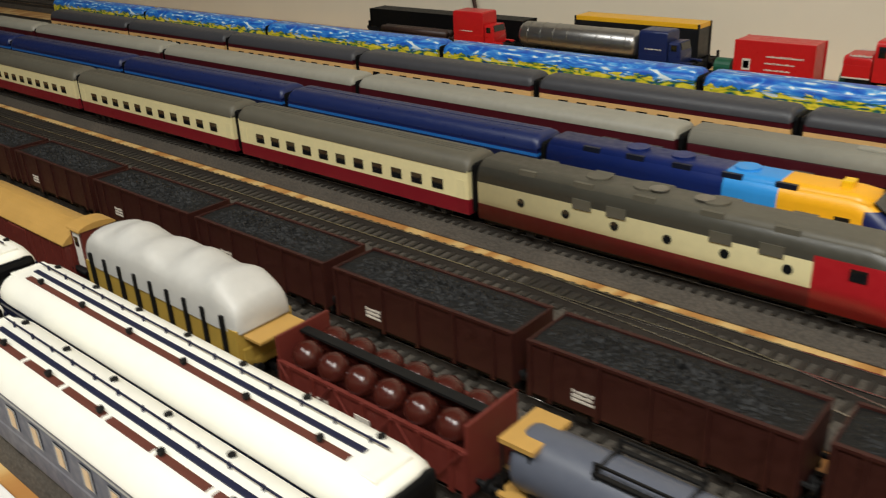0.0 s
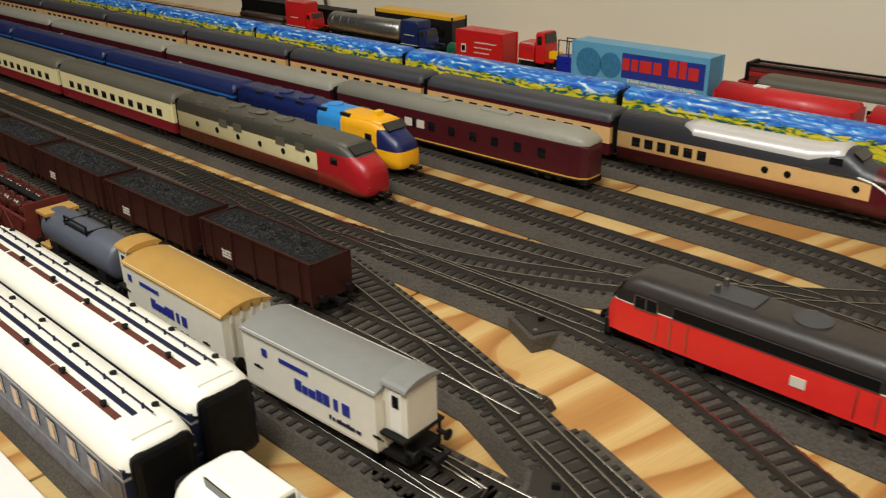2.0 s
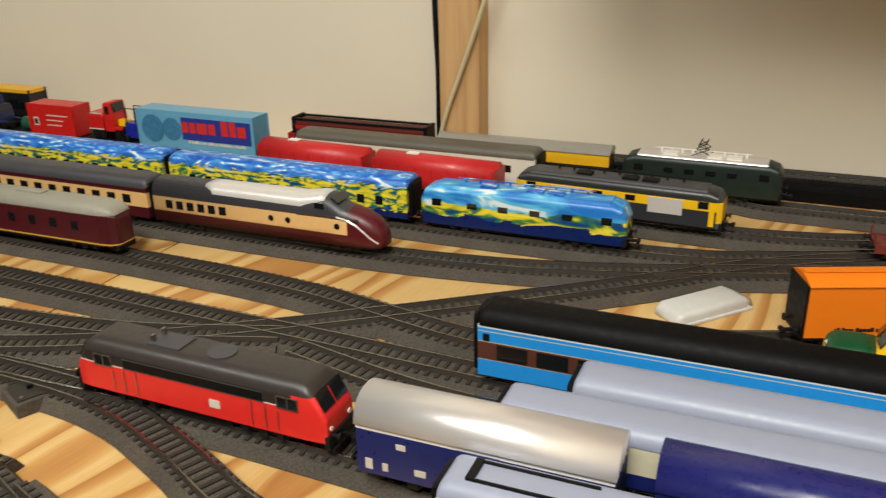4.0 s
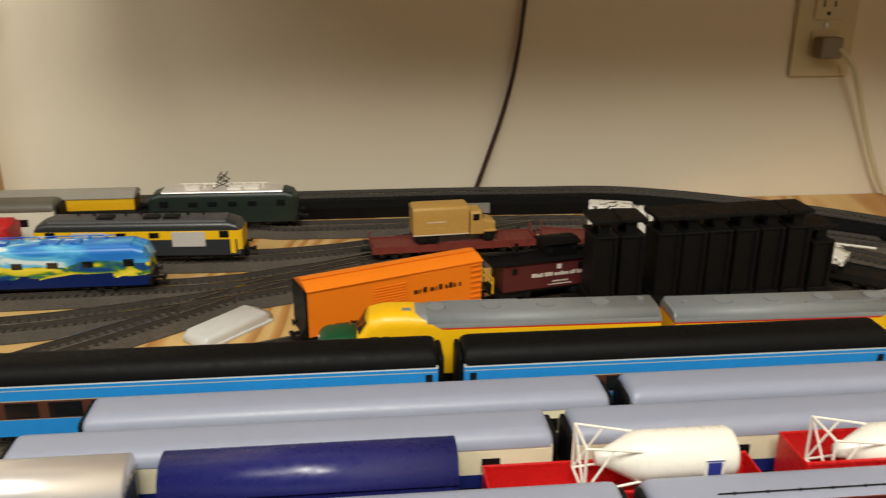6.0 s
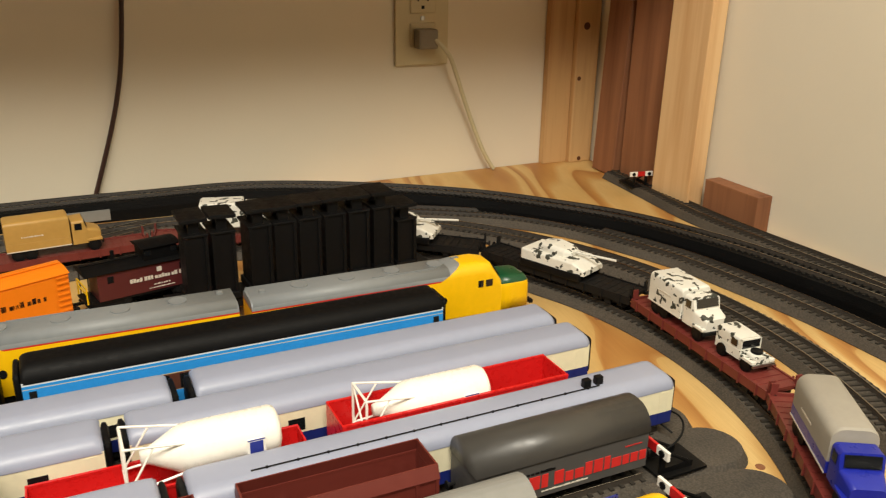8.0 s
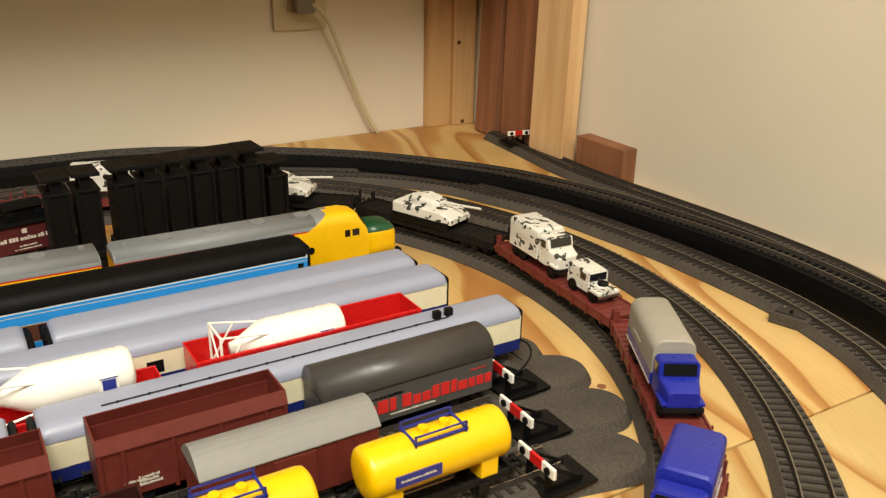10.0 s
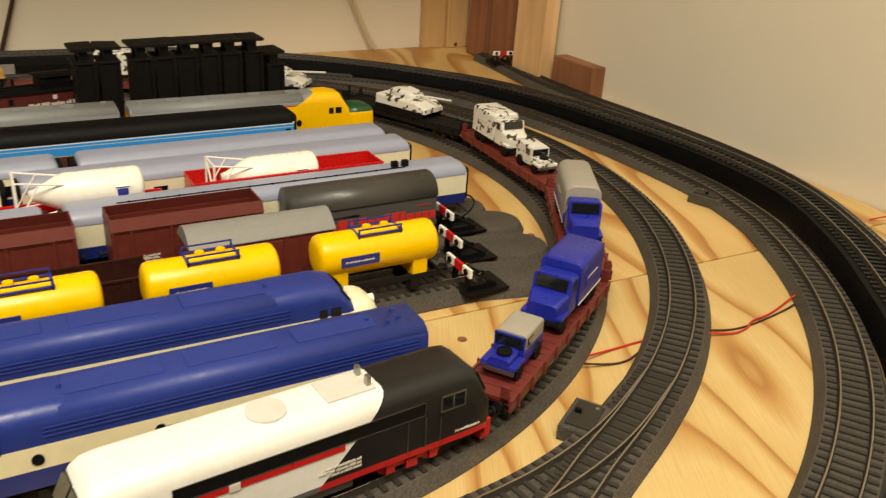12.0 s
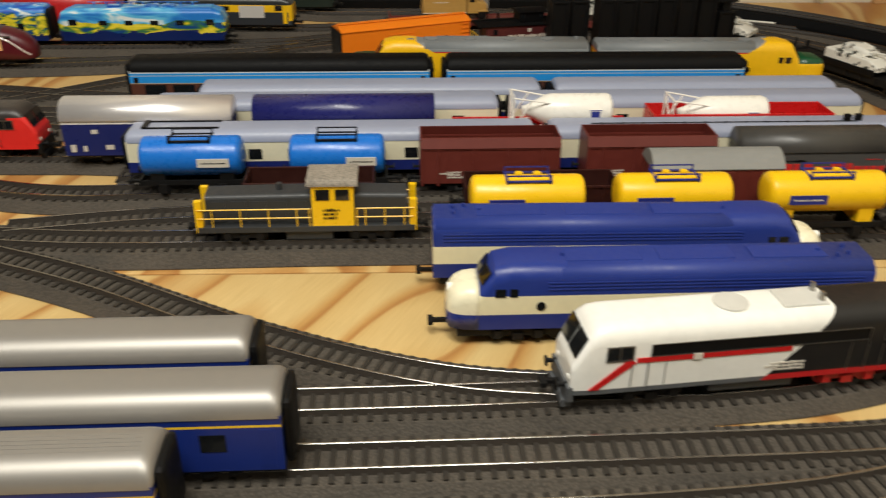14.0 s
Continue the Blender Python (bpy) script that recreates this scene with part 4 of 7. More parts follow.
def tank_wagon(m, length, material, gear, label, group="", r=0.0125, zc=0.0245, plate=None, dome=True, catwalk=True, platform=None, shift=0.0):
    half = length / 2 - 0.0035
    ob = thing("tank_wagon", label, "tank wagon", group, m)
    b = half - 0.003
    part("tank", lathe_x(bmesh.new(), [(-b - 0.0012, r * 0.55), (-b - 0.0004, r * 0.82), (-b + 0.001, r * 0.96), (-b + 0.003, r), (b - 0.003, r), (b - 0.001, r * 0.96), (b + 0.0004, r * 0.82), (b + 0.0012, r * 0.55)], zc, 28), material, ob, smooth=True)
    part("chassis", boxes((-half, half, -0.011, -0.009, 0.008, 0.0115), (-half, half, 0.009, 0.011, 0.008, 0.0115), (-half, -half + 0.002, -0.012, 0.012, 0.008, 0.0125), (half - 0.002, half, -0.012, 0.012, 0.008, 0.0125)), UNDER, ob)
    for x in (-b * 0.7, b * 0.7):
        part("saddle", boxes((x - 0.005, x + 0.005, -0.0105, 0.0105, 0.0105, zc - r * 0.55)), material if dome else UNDER, ob)
    top = zc + r
    if dome:
        for x in (-0.006, 0.006):
            part("dome", cyl(bmesh.new(), (x, 0, top - 0.002), (x, 0, top + 0.0024), 0.0032, 14, 0.0026), material, ob)
    if catwalk:
        part("catwalk", boxes((-0.015, 0.015, -0.0085, -0.0068, top - 0.0012, top - 0.0004), (-0.015, 0.015, 0.0068, 0.0085, top - 0.0012, top - 0.0004), (-0.015, -0.0135, -0.0085, 0.0085, top - 0.0008, top), (0.0135, 0.015, -0.0085, 0.0085, top - 0.0008, top)), gear, ob)
        bm = bmesh.new()
        for s in (-1, 1):
            for x in (-0.0142, 0.0142):
                box(bm, x - 0.0005, x + 0.0005, s * 0.0076 - 0.0005, s * 0.0076 + 0.0005, top - 0.004, top + 0.0034)
            box(bm, -0.0145, 0.0145, s * 0.0076 - 0.0004, s * 0.0076 + 0.0004, top + 0.0026, top + 0.0034)
        part("railing", bm, gear, ob)
    if plate:
        bm = boxes((-b * 0.72 + shift, -b * 0.08 + shift, -r - 0.0006, -r + 0.0008, zc - 0.0035, zc + 0.0028), (b * 0.08, b * 0.72, r - 0.0008, r + 0.0006, zc - 0.0035, zc + 0.0028))
        part("name_plate", bm, plate, ob)
        writing(ob, -b * 0.4 + shift, r + 0.0005, zc - 0.0012, b * 0.5, 0.0018, PALE if shift == 0 else UNDER)
    if platform:
        part("brake_platform", boxes((-half - 0.001, -half + 0.012, -0.0125, 0.0125, 0.0125, 0.0138), (-half - 0.001, -half + 0.013, -0.011, 0.011, 0.034, 0.0358)), platform, ob)
        part("platform_post", boxes(*[(x - 0.0004, x + 0.0004, y - 0.0004, y + 0.0004, 0.0138, 0.034) for x in (-half, -half + 0.011) for y in (-0.0102, 0.0102)]), UNDER, ob)
    for s in (-1, 1):
        wheels(ob, s * half * 0.55)
        part("axle_guard", boxes((s * half * 0.55 - 0.003, s * half * 0.55 + 0.003, -0.0125, -0.0108, 0.002, 0.009), (s * half * 0.55 - 0.003, s * half * 0.55 + 0.003, 0.0108, 0.0125, 0.002, 0.009)), UNDER, ob)
    couplers(ob, half)
    return ob


def flat_wagon(m, length, material, label, group=""):
    half = length / 2 - 0.0035
    ob = thing("flat_wagon", label, "goods wagon", group, m)
    part("deck", boxes((-half, half, -0.0150, 0.0150, 0.0105, 0.0125), bevel=0.0003), material, ob)
    part("side_sill", boxes((-half, half, -0.0152, -0.0138, 0.0070, 0.0138), (-half, half, 0.0138, 0.0152, 0.0070, 0.0138)), material, ob)
    stake = shared("stake_" + material.name, lambda: boxes((-0.0006, 0.0006, -0.0005, 0.0005, 0.0062, 0.0146)), material)
    for x in spread(-half, half, 9):
        for s in (-1, 1):
            child("stake", stake, ob, m=pose(x, s * 0.0158, 0))
    for s in (-1, 1):
        part("end_board", boxes((s * half - 0.0007, s * half + 0.0007, -0.0135, -0.009, 0.0125, 0.021), (s * half - 0.0007, s * half + 0.0007, 0.009, 0.0135, 0.0125, 0.021), (s * half - 0.0007, s * half + 0.0007, -0.0135, 0.0135, 0.0125, 0.0145)), material, ob)
        bogie(ob, s * (half - 0.021))
    part("plank", boxes(*[(x - 0.0026, x + 0.0026, -0.0136, 0.0136, 0.0124, 0.0129) for x in spread(-half + 0.002, half - 0.002, 22)]), material, ob)
    part("truss", boxes((-half * 0.45, half * 0.45, -0.010, -0.009, 0.004, 0.0065), (-half * 0.45, half * 0.45, 0.009, 0.010, 0.004, 0.0065)), UNDER, ob)
    couplers(ob, half)
    return ob


def road_wheels(ob, xs, y, r, material=None):
    mesh = shared("tyre_%.4f" % r, lambda: cyl(bmesh.new(), (0, -r * 0.32, r), (0, r * 0.32, r), r, 16), material or BLACK)
    rim = shared("rim_%.4f" % r, lambda: cyl(bmesh.new(), (0, -r * 0.36, r), (0, r * 0.36, r), r * 0.5, 10), UNDER)
    for x in xs:
        for s in (-1, 1):
            w = child("wheel", mesh, ob, m=pose(x, s * y, 0))
            child("rim", rim, w)


def jeep(m, body, canvas, label):
    ob = thing("toy_jeep", label, "toy vehicle", "vehicles carried on the flat wagons", m)
    part("body", loft(bmesh.new(), [(-0.020, 0.0088, 0.005, 0.0125, 0.001), (0.006, 0.0088, 0.005, 0.0125, 0.001)]), body, ob)
    part("bonnet", loft(bmesh.new(), [(0.006, 0.0062, 0.006, 0.0130, 0.0015), (0.0185, 0.0058, 0.006, 0.0122, 0.002)]), body, ob)
    part("mudguard", boxes((0.0065, 0.0195, -0.0098, -0.0058, 0.0075, 0.0098), (0.0065, 0.0195, 0.0058, 0.0098, 0.0075, 0.0098), bevel=0.0005), body, ob)
    part("canvas_top", loft(bmesh.new(), [(-0.0200, 0.0086, 0.0125, 0.0205, 0.0018), (-0.018, 0.0088, 0.0125, 0.0212, 0.0018), (0.0045, 0.0086, 0.0125, 0.0208, 0.0018)]), canvas, ob, smooth="edges")
    part("windscreen", boxes((0.0050, 0.0058, -0.0078, 0.0078, 0.0132, 0.0192)), GLASS, ob)
    part("windscreen_frame", boxes((0.0048, 0.0060, -0.0086, -0.0078, 0.0125, 0.0200), (0.0048, 0.0060, 0.0078, 0.0086, 0.0125, 0.0200), (0.0048, 0.0060, -0.0086, 0.0086, 0.0192, 0.0200)), body, ob)
    panes(ob, (-0.001,), 0.0135, 0.0185, 0.0062, 0.0088, GLASS)
    part("bumper", boxes((0.0195, 0.0207, -0.0095, 0.0095, 0.0055, 0.0075)), STEEL, ob)
    part("spare_wheel", cyl(bmesh.new(), (0.012, 0, 0.0125), (0.012, 0, 0.0142), 0.0042, 16), BLACK, ob)
    road_wheels(ob, (-0.0125, 0.0125), 0.0082, 0.0048)
    return ob


def lorry(m, body, cover, label, length=0.062, cover_h=0.036, rounded=0.003, snout=True, group="vehicles carried on the flat wagons"):
    ob = thing("toy_lorry", label, "toy vehicle", group, m)
    h = length / 2
    part("chassis", boxes((-h, h - 0.004, -0.006, 0.006, 0.006, 0.009)), UNDER, ob)
    part("load_bed", boxes((-h, h - 0.027, -0.0128, 0.0128, 0.0088, 0.0165), bevel=0.0004), body, ob)
    part("cover", loft(bmesh.new(), [(-h, 0.0126, 0.0165, cover_h - 0.001, rounded), (-h + 0.002, 0.0128, 0.0165, cover_h, rounded), (h - 0.0285, 0.0128, 0.0165, cover_h, rounded), (h - 0.027, 0.0126, 0.0165, cover_h - 0.001, rounded)]), cover, ob, smooth="edges")
    cab = [(h - 0.0255, 0.0118, 0.008, 0.0300, 0.003), (h - 0.0150, 0.0118, 0.008, 0.0305, 0.003), (h - 0.0128, 0.0115, 0.008, 0.0215, 0.002)]
    cab += [(h - 0.004, 0.0098, 0.008, 0.0200, 0.003), (h - 0.001, 0.009, 0.009, 0.0180, 0.003)] if snout else [(h - 0.0125, 0.0115, 0.008, 0.02, 0.002)]
    part("cab", loft(bmesh.new(), cab), body, ob, smooth="edges")
    part("windscreen", boxes((-0.0004, 0.0004, -0.0095, 0.0095, -0.0034, 0.0034)), GLASS, ob).matrix_basis = pose(h - 0.0135, 0, 0.0262, 0, -14, 0)
    panes(ob, (h - 0.020,), 0.0215, 0.0275, 0.0062, 0.0118, GLASS)
    part("mudguard", boxes((h - 0.0135, h - 0.0005, -0.0125, -0.0088, 0.0095, 0.0118), (h - 0.0135, h - 0.0005, 0.0088, 0.0125, 0.0095, 0.0118), bevel=0.0008), body, ob)
    part("bumper", boxes((h - 0.0012, h + 0.0006, -0.0118, 0.0118, 0.0065, 0.0088)), UNDER, ob)
    part("sill_line", boxes((-h, h - 0.027, -0.0132, -0.0128, 0.0090, 0.0098), (-h, h - 0.027, 0.0128, 0.0132, 0.0090, 0.0098)), PALE, ob)
    writing(ob, -h * 0.45, 0.01285, 0.021, 0.018, 0.0018, PALE)
    road_wheels(ob, (-h + 0.009, -h + 0.019, h - 0.0075), 0.0102, 0.0056)
    return ob


def battle_tank(m, material, label):
    ob = thing("toy_tank", label, "toy vehicle", "vehicles carried on the flat wagons", m)
    part("hull", loft(bmesh.new(), [(-0.034, 0.0135, 0.007, 0.0145, 0.002), (-0.031, 0.0165, 0.005, 0.0165, 0.002), (0.022, 0.0165, 0.005, 0.0160, 0.002), (0.034, 0.0145, 0.006, 0.0105, 0.002)]), material, ob)
    part("turret", loft(bmesh.new(), [(-0.018, 0.0095, 0.016, 0.0228, 0.004), (-0.006, 0.0118, 0.016, 0.0245, 0.004), (0.009, 0.0105, 0.016, 0.0228, 0.004), (0.015, 0.006, 0.017, 0.0205, 0.002)]), material, ob)
    part("gun_barrel", cyl(bmesh.new(), (0.012, 0, 0.0195), (0.055, 0, 0.0225), 0.0011, 10), material, ob)
    for s in (-1, 1):
        part("tread", boxes((-0.032, 0.031, min(s * 0.0125, s * 0.0175), max(s * 0.0125, s * 0.0175), 0.0, 0.0072), bevel=0.0016), BLACK, ob)
    return ob

# ---- the rear yard ----
XA = (-1.27, -0.985, -0.70, -0.408, -0.120, 0.166, 0.440)
for a, b in zip(XA, XA[1:]):
    coach(at(a, b, 0.92), b - a, STAR, STARROOF, "passenger coach hand-painted with blue and yellow swirls", "swirl-painted train", wins=12, wz=(0.0175, 0.0255), ww=0.0075)

XB = (-1.12, -0.898, -0.676, -0.454, -0.232, -0.010, 0.212)
for a, b in zip(XB, XB[1:]):
    coach(at(a, b, 0.8425), b - a, BEIGERED, ROOFDARK, "beige and wine-red express coach with dark grey roof", "beige and wine-red train", wins=10, wz=(0.0195, 0.0275), ww=0.0095)

XC = (-1.318, -1.003, -0.688, -0.373, -0.058)
for a, b in zip(XC, XC[1:]):
    c = coach(at(a, b, 0.765), b - a, WINE, ROOFSTONE, "wine-red railcar trailer with stone-grey roof", "wine-red railcar train", wins=12, wz=(0.0185, 0.0265), ww=0.010, zt=0.043)
    part("door_sign", boxes((-0.125, -0.119, -0.0153, -0.0147, 0.022, 0.028)), PALE, c)

XD = (-1.191, -0.924, -0.657, -0.390, -0.123)
for a, b in zip(XD, XD[1:]):
    coach(at(a, b, 0.6975), b - a, DEEPBLUE, ROOFNAVY, "dark blue passenger coach with light blue stripe", "dark blue train", wins=11, rib=5, ribmat=ROOFNAVY)

XE = (-1.133, -0.888, -0.638, -0.378, -0.133)
for a, b in zip(XE, XE[1:]):
    coach(at(a, b, 0.6370), b - a, CREAMRED, ROOFOLIVE, "cream and dark red coach with ribbed olive-grey roof", "cream and red train", wins=11, wz=(0.0195, 0.0265), ww=0.0095, rib=7, ribmat=ROOFOLIVE)


def railcar_end(m, length):
    """Driving car of the wine-red train with a rounded face at +x."""
    h = length / 2
    ob = thing("railcar", "wine-red driving railcar with rounded stone-grey roof", "railcar", "wine-red railcar train", m)
    part("body", loft(bmesh.new(), [(-h + 0.003, 0.0148, 0.0062, 0.0350, 0.002), (h - 0.016, 0.0148, 0.0062, 0.0350, 0.002), (h - 0.006, 0.0132, 0.0062, 0.0348, 0.002), (h - 0.001, 0.0095, 0.0062, 0.0335, 0.002), (h, 0.006, 0.007, 0.030, 0.002)]), WINE, ob, smooth=False)
    part("roof", loft(bmesh.new(), [(-h + 0.003, 0.0150, 0.0342, 0.0430, 0.011), (h - 0.020, 0.0150, 0.0342, 0.0430, 0.011), (h - 0.008, 0.0138, 0.0342, 0.0405, 0.010), (h - 0.001, 0.0095, 0.0342, 0.0365, 0.004)]), ROOFSTONE, ob, smooth=True)
    panes(ob, spread(-h + 0.02, h - 0.03, 10), 0.0185, 0.0265, 0.0075, 0.0148)
    panes(ob, (-0.045, -0.03), 0.019, 0.0262, 0.009, 0.0152, PALE, "blind")
    bm = bmesh.new()
    for s in (-1, 0, 1):
        box(bm, -0.0004, 0.0004, s * 0.0062 - 0.0027, s * 0.0062 + 0.0027, -0.0035, 0.0035)
    part("windscreen", bm, GLASS, ob).matrix_basis = pose(h - 0.0012, 0, 0.0268, 0, -4, 0)
    part("buffer_skirt", boxes((h - 0.012, h - 0.001, -0.011, 0.011, 0.002, 0.0062), bevel=0.001), UNDER, ob)
    part("roof_vent", boxes((-0.04, -0.01, -0.004, 0.004, 0.0425, 0.0445), (0.03, 0.06, -0.004, 0.004, 0.0425, 0.0445), bevel=0.0006), ROOFSTONE, ob)
    part("underframe", boxes((-h + 0.01, h - 0.02, -0.012, 0.012, 0.003, 0.0064)), UNDER, ob)
    for s in (-1, 1):
        bogie(ob, s * (h - 0.036))


railcar_end(at(-0.058, 0.232, 0.7695, 0.8), 0.290)


def tee_power_car(m, length):
    h = length / 2
    ob = thing("express_power_car", "wine-red and beige diesel power car with bulbous nose", "railcar", "beige and wine-red train", m)
    part("body", loft(bmesh.new(), [(-h + 0.003, 0.0148, 0.0062, 0.0445, 0.011), (h - 0.075, 0.0148, 0.0062, 0.0445, 0.011), (h - 0.064, 0.0150, 0.0062, 0.0475, 0.012), (h - 0.050, 0.0150, 0.0062, 0.0480, 0.012), (h - 0.038, 0.0150, 0.0062, 0.0400, 0.012), (h - 0.022, 0.0148, 0.0060, 0.0365, 0.013), (h - 0.010, 0.0132, 0.0055, 0.0315, 0.012), (h - 0.003, 0.0100, 0.0055, 0.0245, 0.009), (h, 0.0060, 0.007, 0.0185, 0.005)]), TEE, ob, smooth=True)
    part("silver_roof", loft(bmesh.new(), [(-h + 0.060, 0.0100, 0.0415, 0.0452, 0.006), (-h + 0.070, 0.0142, 0.0350, 0.0462, 0.011), (h - 0.076, 0.0144, 0.0350, 0.0466, 0.011), (h - 0.060, 0.0135, 0.0400, 0.0488, 0.010), (h - 0.052, 0.0120, 0.0420, 0.0490, 0.008)]), ROOFBRIGHT, ob, smooth=True)
    part("windscreen", boxes((-0.0005, 0.0005, -0.0105, 0.0105, -0.0042, 0.0042), bevel=0.0004), GLASS, ob).matrix_basis = pose(h - 0.0435, 0, 0.0445, 0, -56, 0)
    panes(ob, (h - 0.056,), 0.0375, 0.0425, 0.009, 0.0150, GLASS, "cab_window")
    panes(ob, spread(-h + 0.015, -h + 0.085, 6), 0.0195, 0.0272, 0.0075, 0.0148)
    for x in (h - 0.105, h - 0.088, h - 0.040):
        for s in (-1, 1):
            child("porthole", shared("porthole", lambda: cyl(bmesh.new(), (0, -0.0004, 0), (0, 0.0004, 0), 0.0026, 16), GLASS), ob, m=pose(x, s * 0.0150, 0.0235))
    bm = bmesh.new()
    for s in (-1, 1):
        box(bm, h - 0.079, h - 0.020, min(s * 0.0140, s * 0.0153), max(s * 0.0140, s * 0.0153), 0.0300, 0.0316)
    part("nose_trim", bm, STEEL, ob)
    sweep_line = [(h - 0.040, 0.0152, 0.0318), (h - 0.030, 0.0152, 0.0300), (h - 0.022, 0.0150, 0.0262), (h - 0.015, 0.0142, 0.0205), (h - 0.009, 0.0130, 0.0150), (h - 0.004, 0.0106, 0.0110)]
    for s in (-1, 1):
        bm = bmesh.new()
        for p, q in zip(sweep_line, sweep_line[1:]):
            cyl(bm, (p[0], s * p[1], p[2]), (q[0], s * q[1], q[2]), 0.0008, 6)
        part("nose_line", bm, ROOFBRIGHT, ob, "curved bright metal line")
    for s in (-1, 1):
        bogie(ob, s * (h - 0.042))
    part("skirt", boxes((-h + 0.01, h - 0.02, -0.0125, 0.0125, 0.0025, 0.0064)), UNDER, ob)
    return ob


tee_power_car(at(0.212, 0.447, 0.8425), 0.235)


def round_nose_diesel(m, length, livery, roof, label, beacon=None):
    """A body-width diesel with a blunt rounded nose at +x."""
    h = length / 2
    ob = thing("diesel_locomotive", label, "locomotive", "", m)
    part("body", loft(bmesh.new(), [(-h + 0.003, 0.0148, 0.006, 0.0430, 0.009), (h - 0.032, 0.0150, 0.006, 0.0432, 0.009), (h - 0.023, 0.0150, 0.006, 0.0418, 0.010), (h - 0.0125, 0.0148, 0.0055, 0.0345, 0.011), (h - 0.005, 0.0136, 0.0050, 0.0305, 0.010), (h - 0.0015, 0.0115, 0.0050, 0.0265, 0.009), (h, 0.0085, 0.006, 0.0215, 0.006)]), livery, ob, smooth=True)
    part("roof", loft(bmesh.new(), [(-h + 0.004, 0.0125, 0.0385, 0.0440, 0.007), (h - 0.032, 0.0125, 0.0385, 0.0440, 0.007), (h - 0.022, 0.0118, 0.0385, 0.0425, 0.007)]), roof, ob, smooth=True)
    part("windscreen", boxes((-0.0005, 0.0005, -0.0112, 0.0112, -0.0046, 0.0046), bevel=0.0004), GLASS, ob).matrix_basis = pose(h - 0.0172, 0, 0.0386, 0, -55, 0)
    panes(ob, (h - 0.034,), 0.0255, 0.0315, 0.008, 0.0150, GLASS, "cab_window")
    for x in spread(-h + 0.02, h - 0.05, 6):
        for s in (-1, 1):
            child("porthole", shared("porthole", lambda: cyl(bmesh.new(), (0, -0.0004, 0), (0, 0.0004, 0), 0.0026, 16), GLASS), ob, m=pose(x, s * 0.01485, 0.0235))
    for x in (-0.05, -0.02, 0.02):
        part("roof_grille", cyl(bmesh.new(), (x, 0, 0.0436), (x, 0, 0.0452), 0.0072, 20), roof, ob)
    for x in spread(-h + 0.02, h - 0.05, 5):
        part_each("roof_hatch", [(x - 0.006, x + 0.006, s * 0.0095 - 0.003, s * 0.0095 + 0.003, 0.0395, 0.0432) for s in (-1, 1)], roof, ob)
    if not beacon:
        for x in (-0.052, -0.030, 0.030, 0.056):
            part_each("side_grille", [(x - 0.006, x + 0.006, s * 0.0150 - 0.0006, s * 0.0150 + 0.0006, 0.0285, 0.0345) for s in (-1, 1)], roof, ob)
        for x in (-0.012, 0.014):
            part("fan_grille", cyl(bmesh.new(), (x, -0.001, 0.0448), (x, -0.001, 0.0455), 0.0052, 18), STEEL, ob, "bright round fan grille")
    if beacon:
        part("beacon", boxes((h - 0.040, h - 0.034, -0.004, 0.004, 0.0435, 0.0478), bevel=0.0006), beacon, ob)
    part("headlight", cyl(cyl(bmesh.new(), (h - 0.004, -0.008, 0.0135), (h - 0.0005, -0.008, 0.0135), 0.0017, 10), (h - 0.004, 0.008, 0.0135), (h - 0.0005, 0.008, 0.0135), 0.0017, 10), WHITE, ob)
    part("underframe", boxes((-h + 0.006, h - 0.012, -0.0125, 0.0125, 0.0035, 0.0064), (-0.02, 0.02, -0.0125, 0.0125, 0.002, 0.005)), UNDER, ob)
    for s in (-1, 1):
        bogie(ob, s * (h - 0.042))
    couplers(ob, h, False)
    return ob


round_nose_diesel(at(-0.133, 0.128, 0.6375), 0.261, CREAMLOCO, ROOFOLIVE, "cream and dark red streamlined diesel with olive roof")
round_nose_diesel(at(-0.123, 0.101, 0.6975, 0), 0.224, BLUEYELLOW, BLUEYELLOW, "blue and yellow diesel locomotive with dark windscreen", beacon=YELLOW)


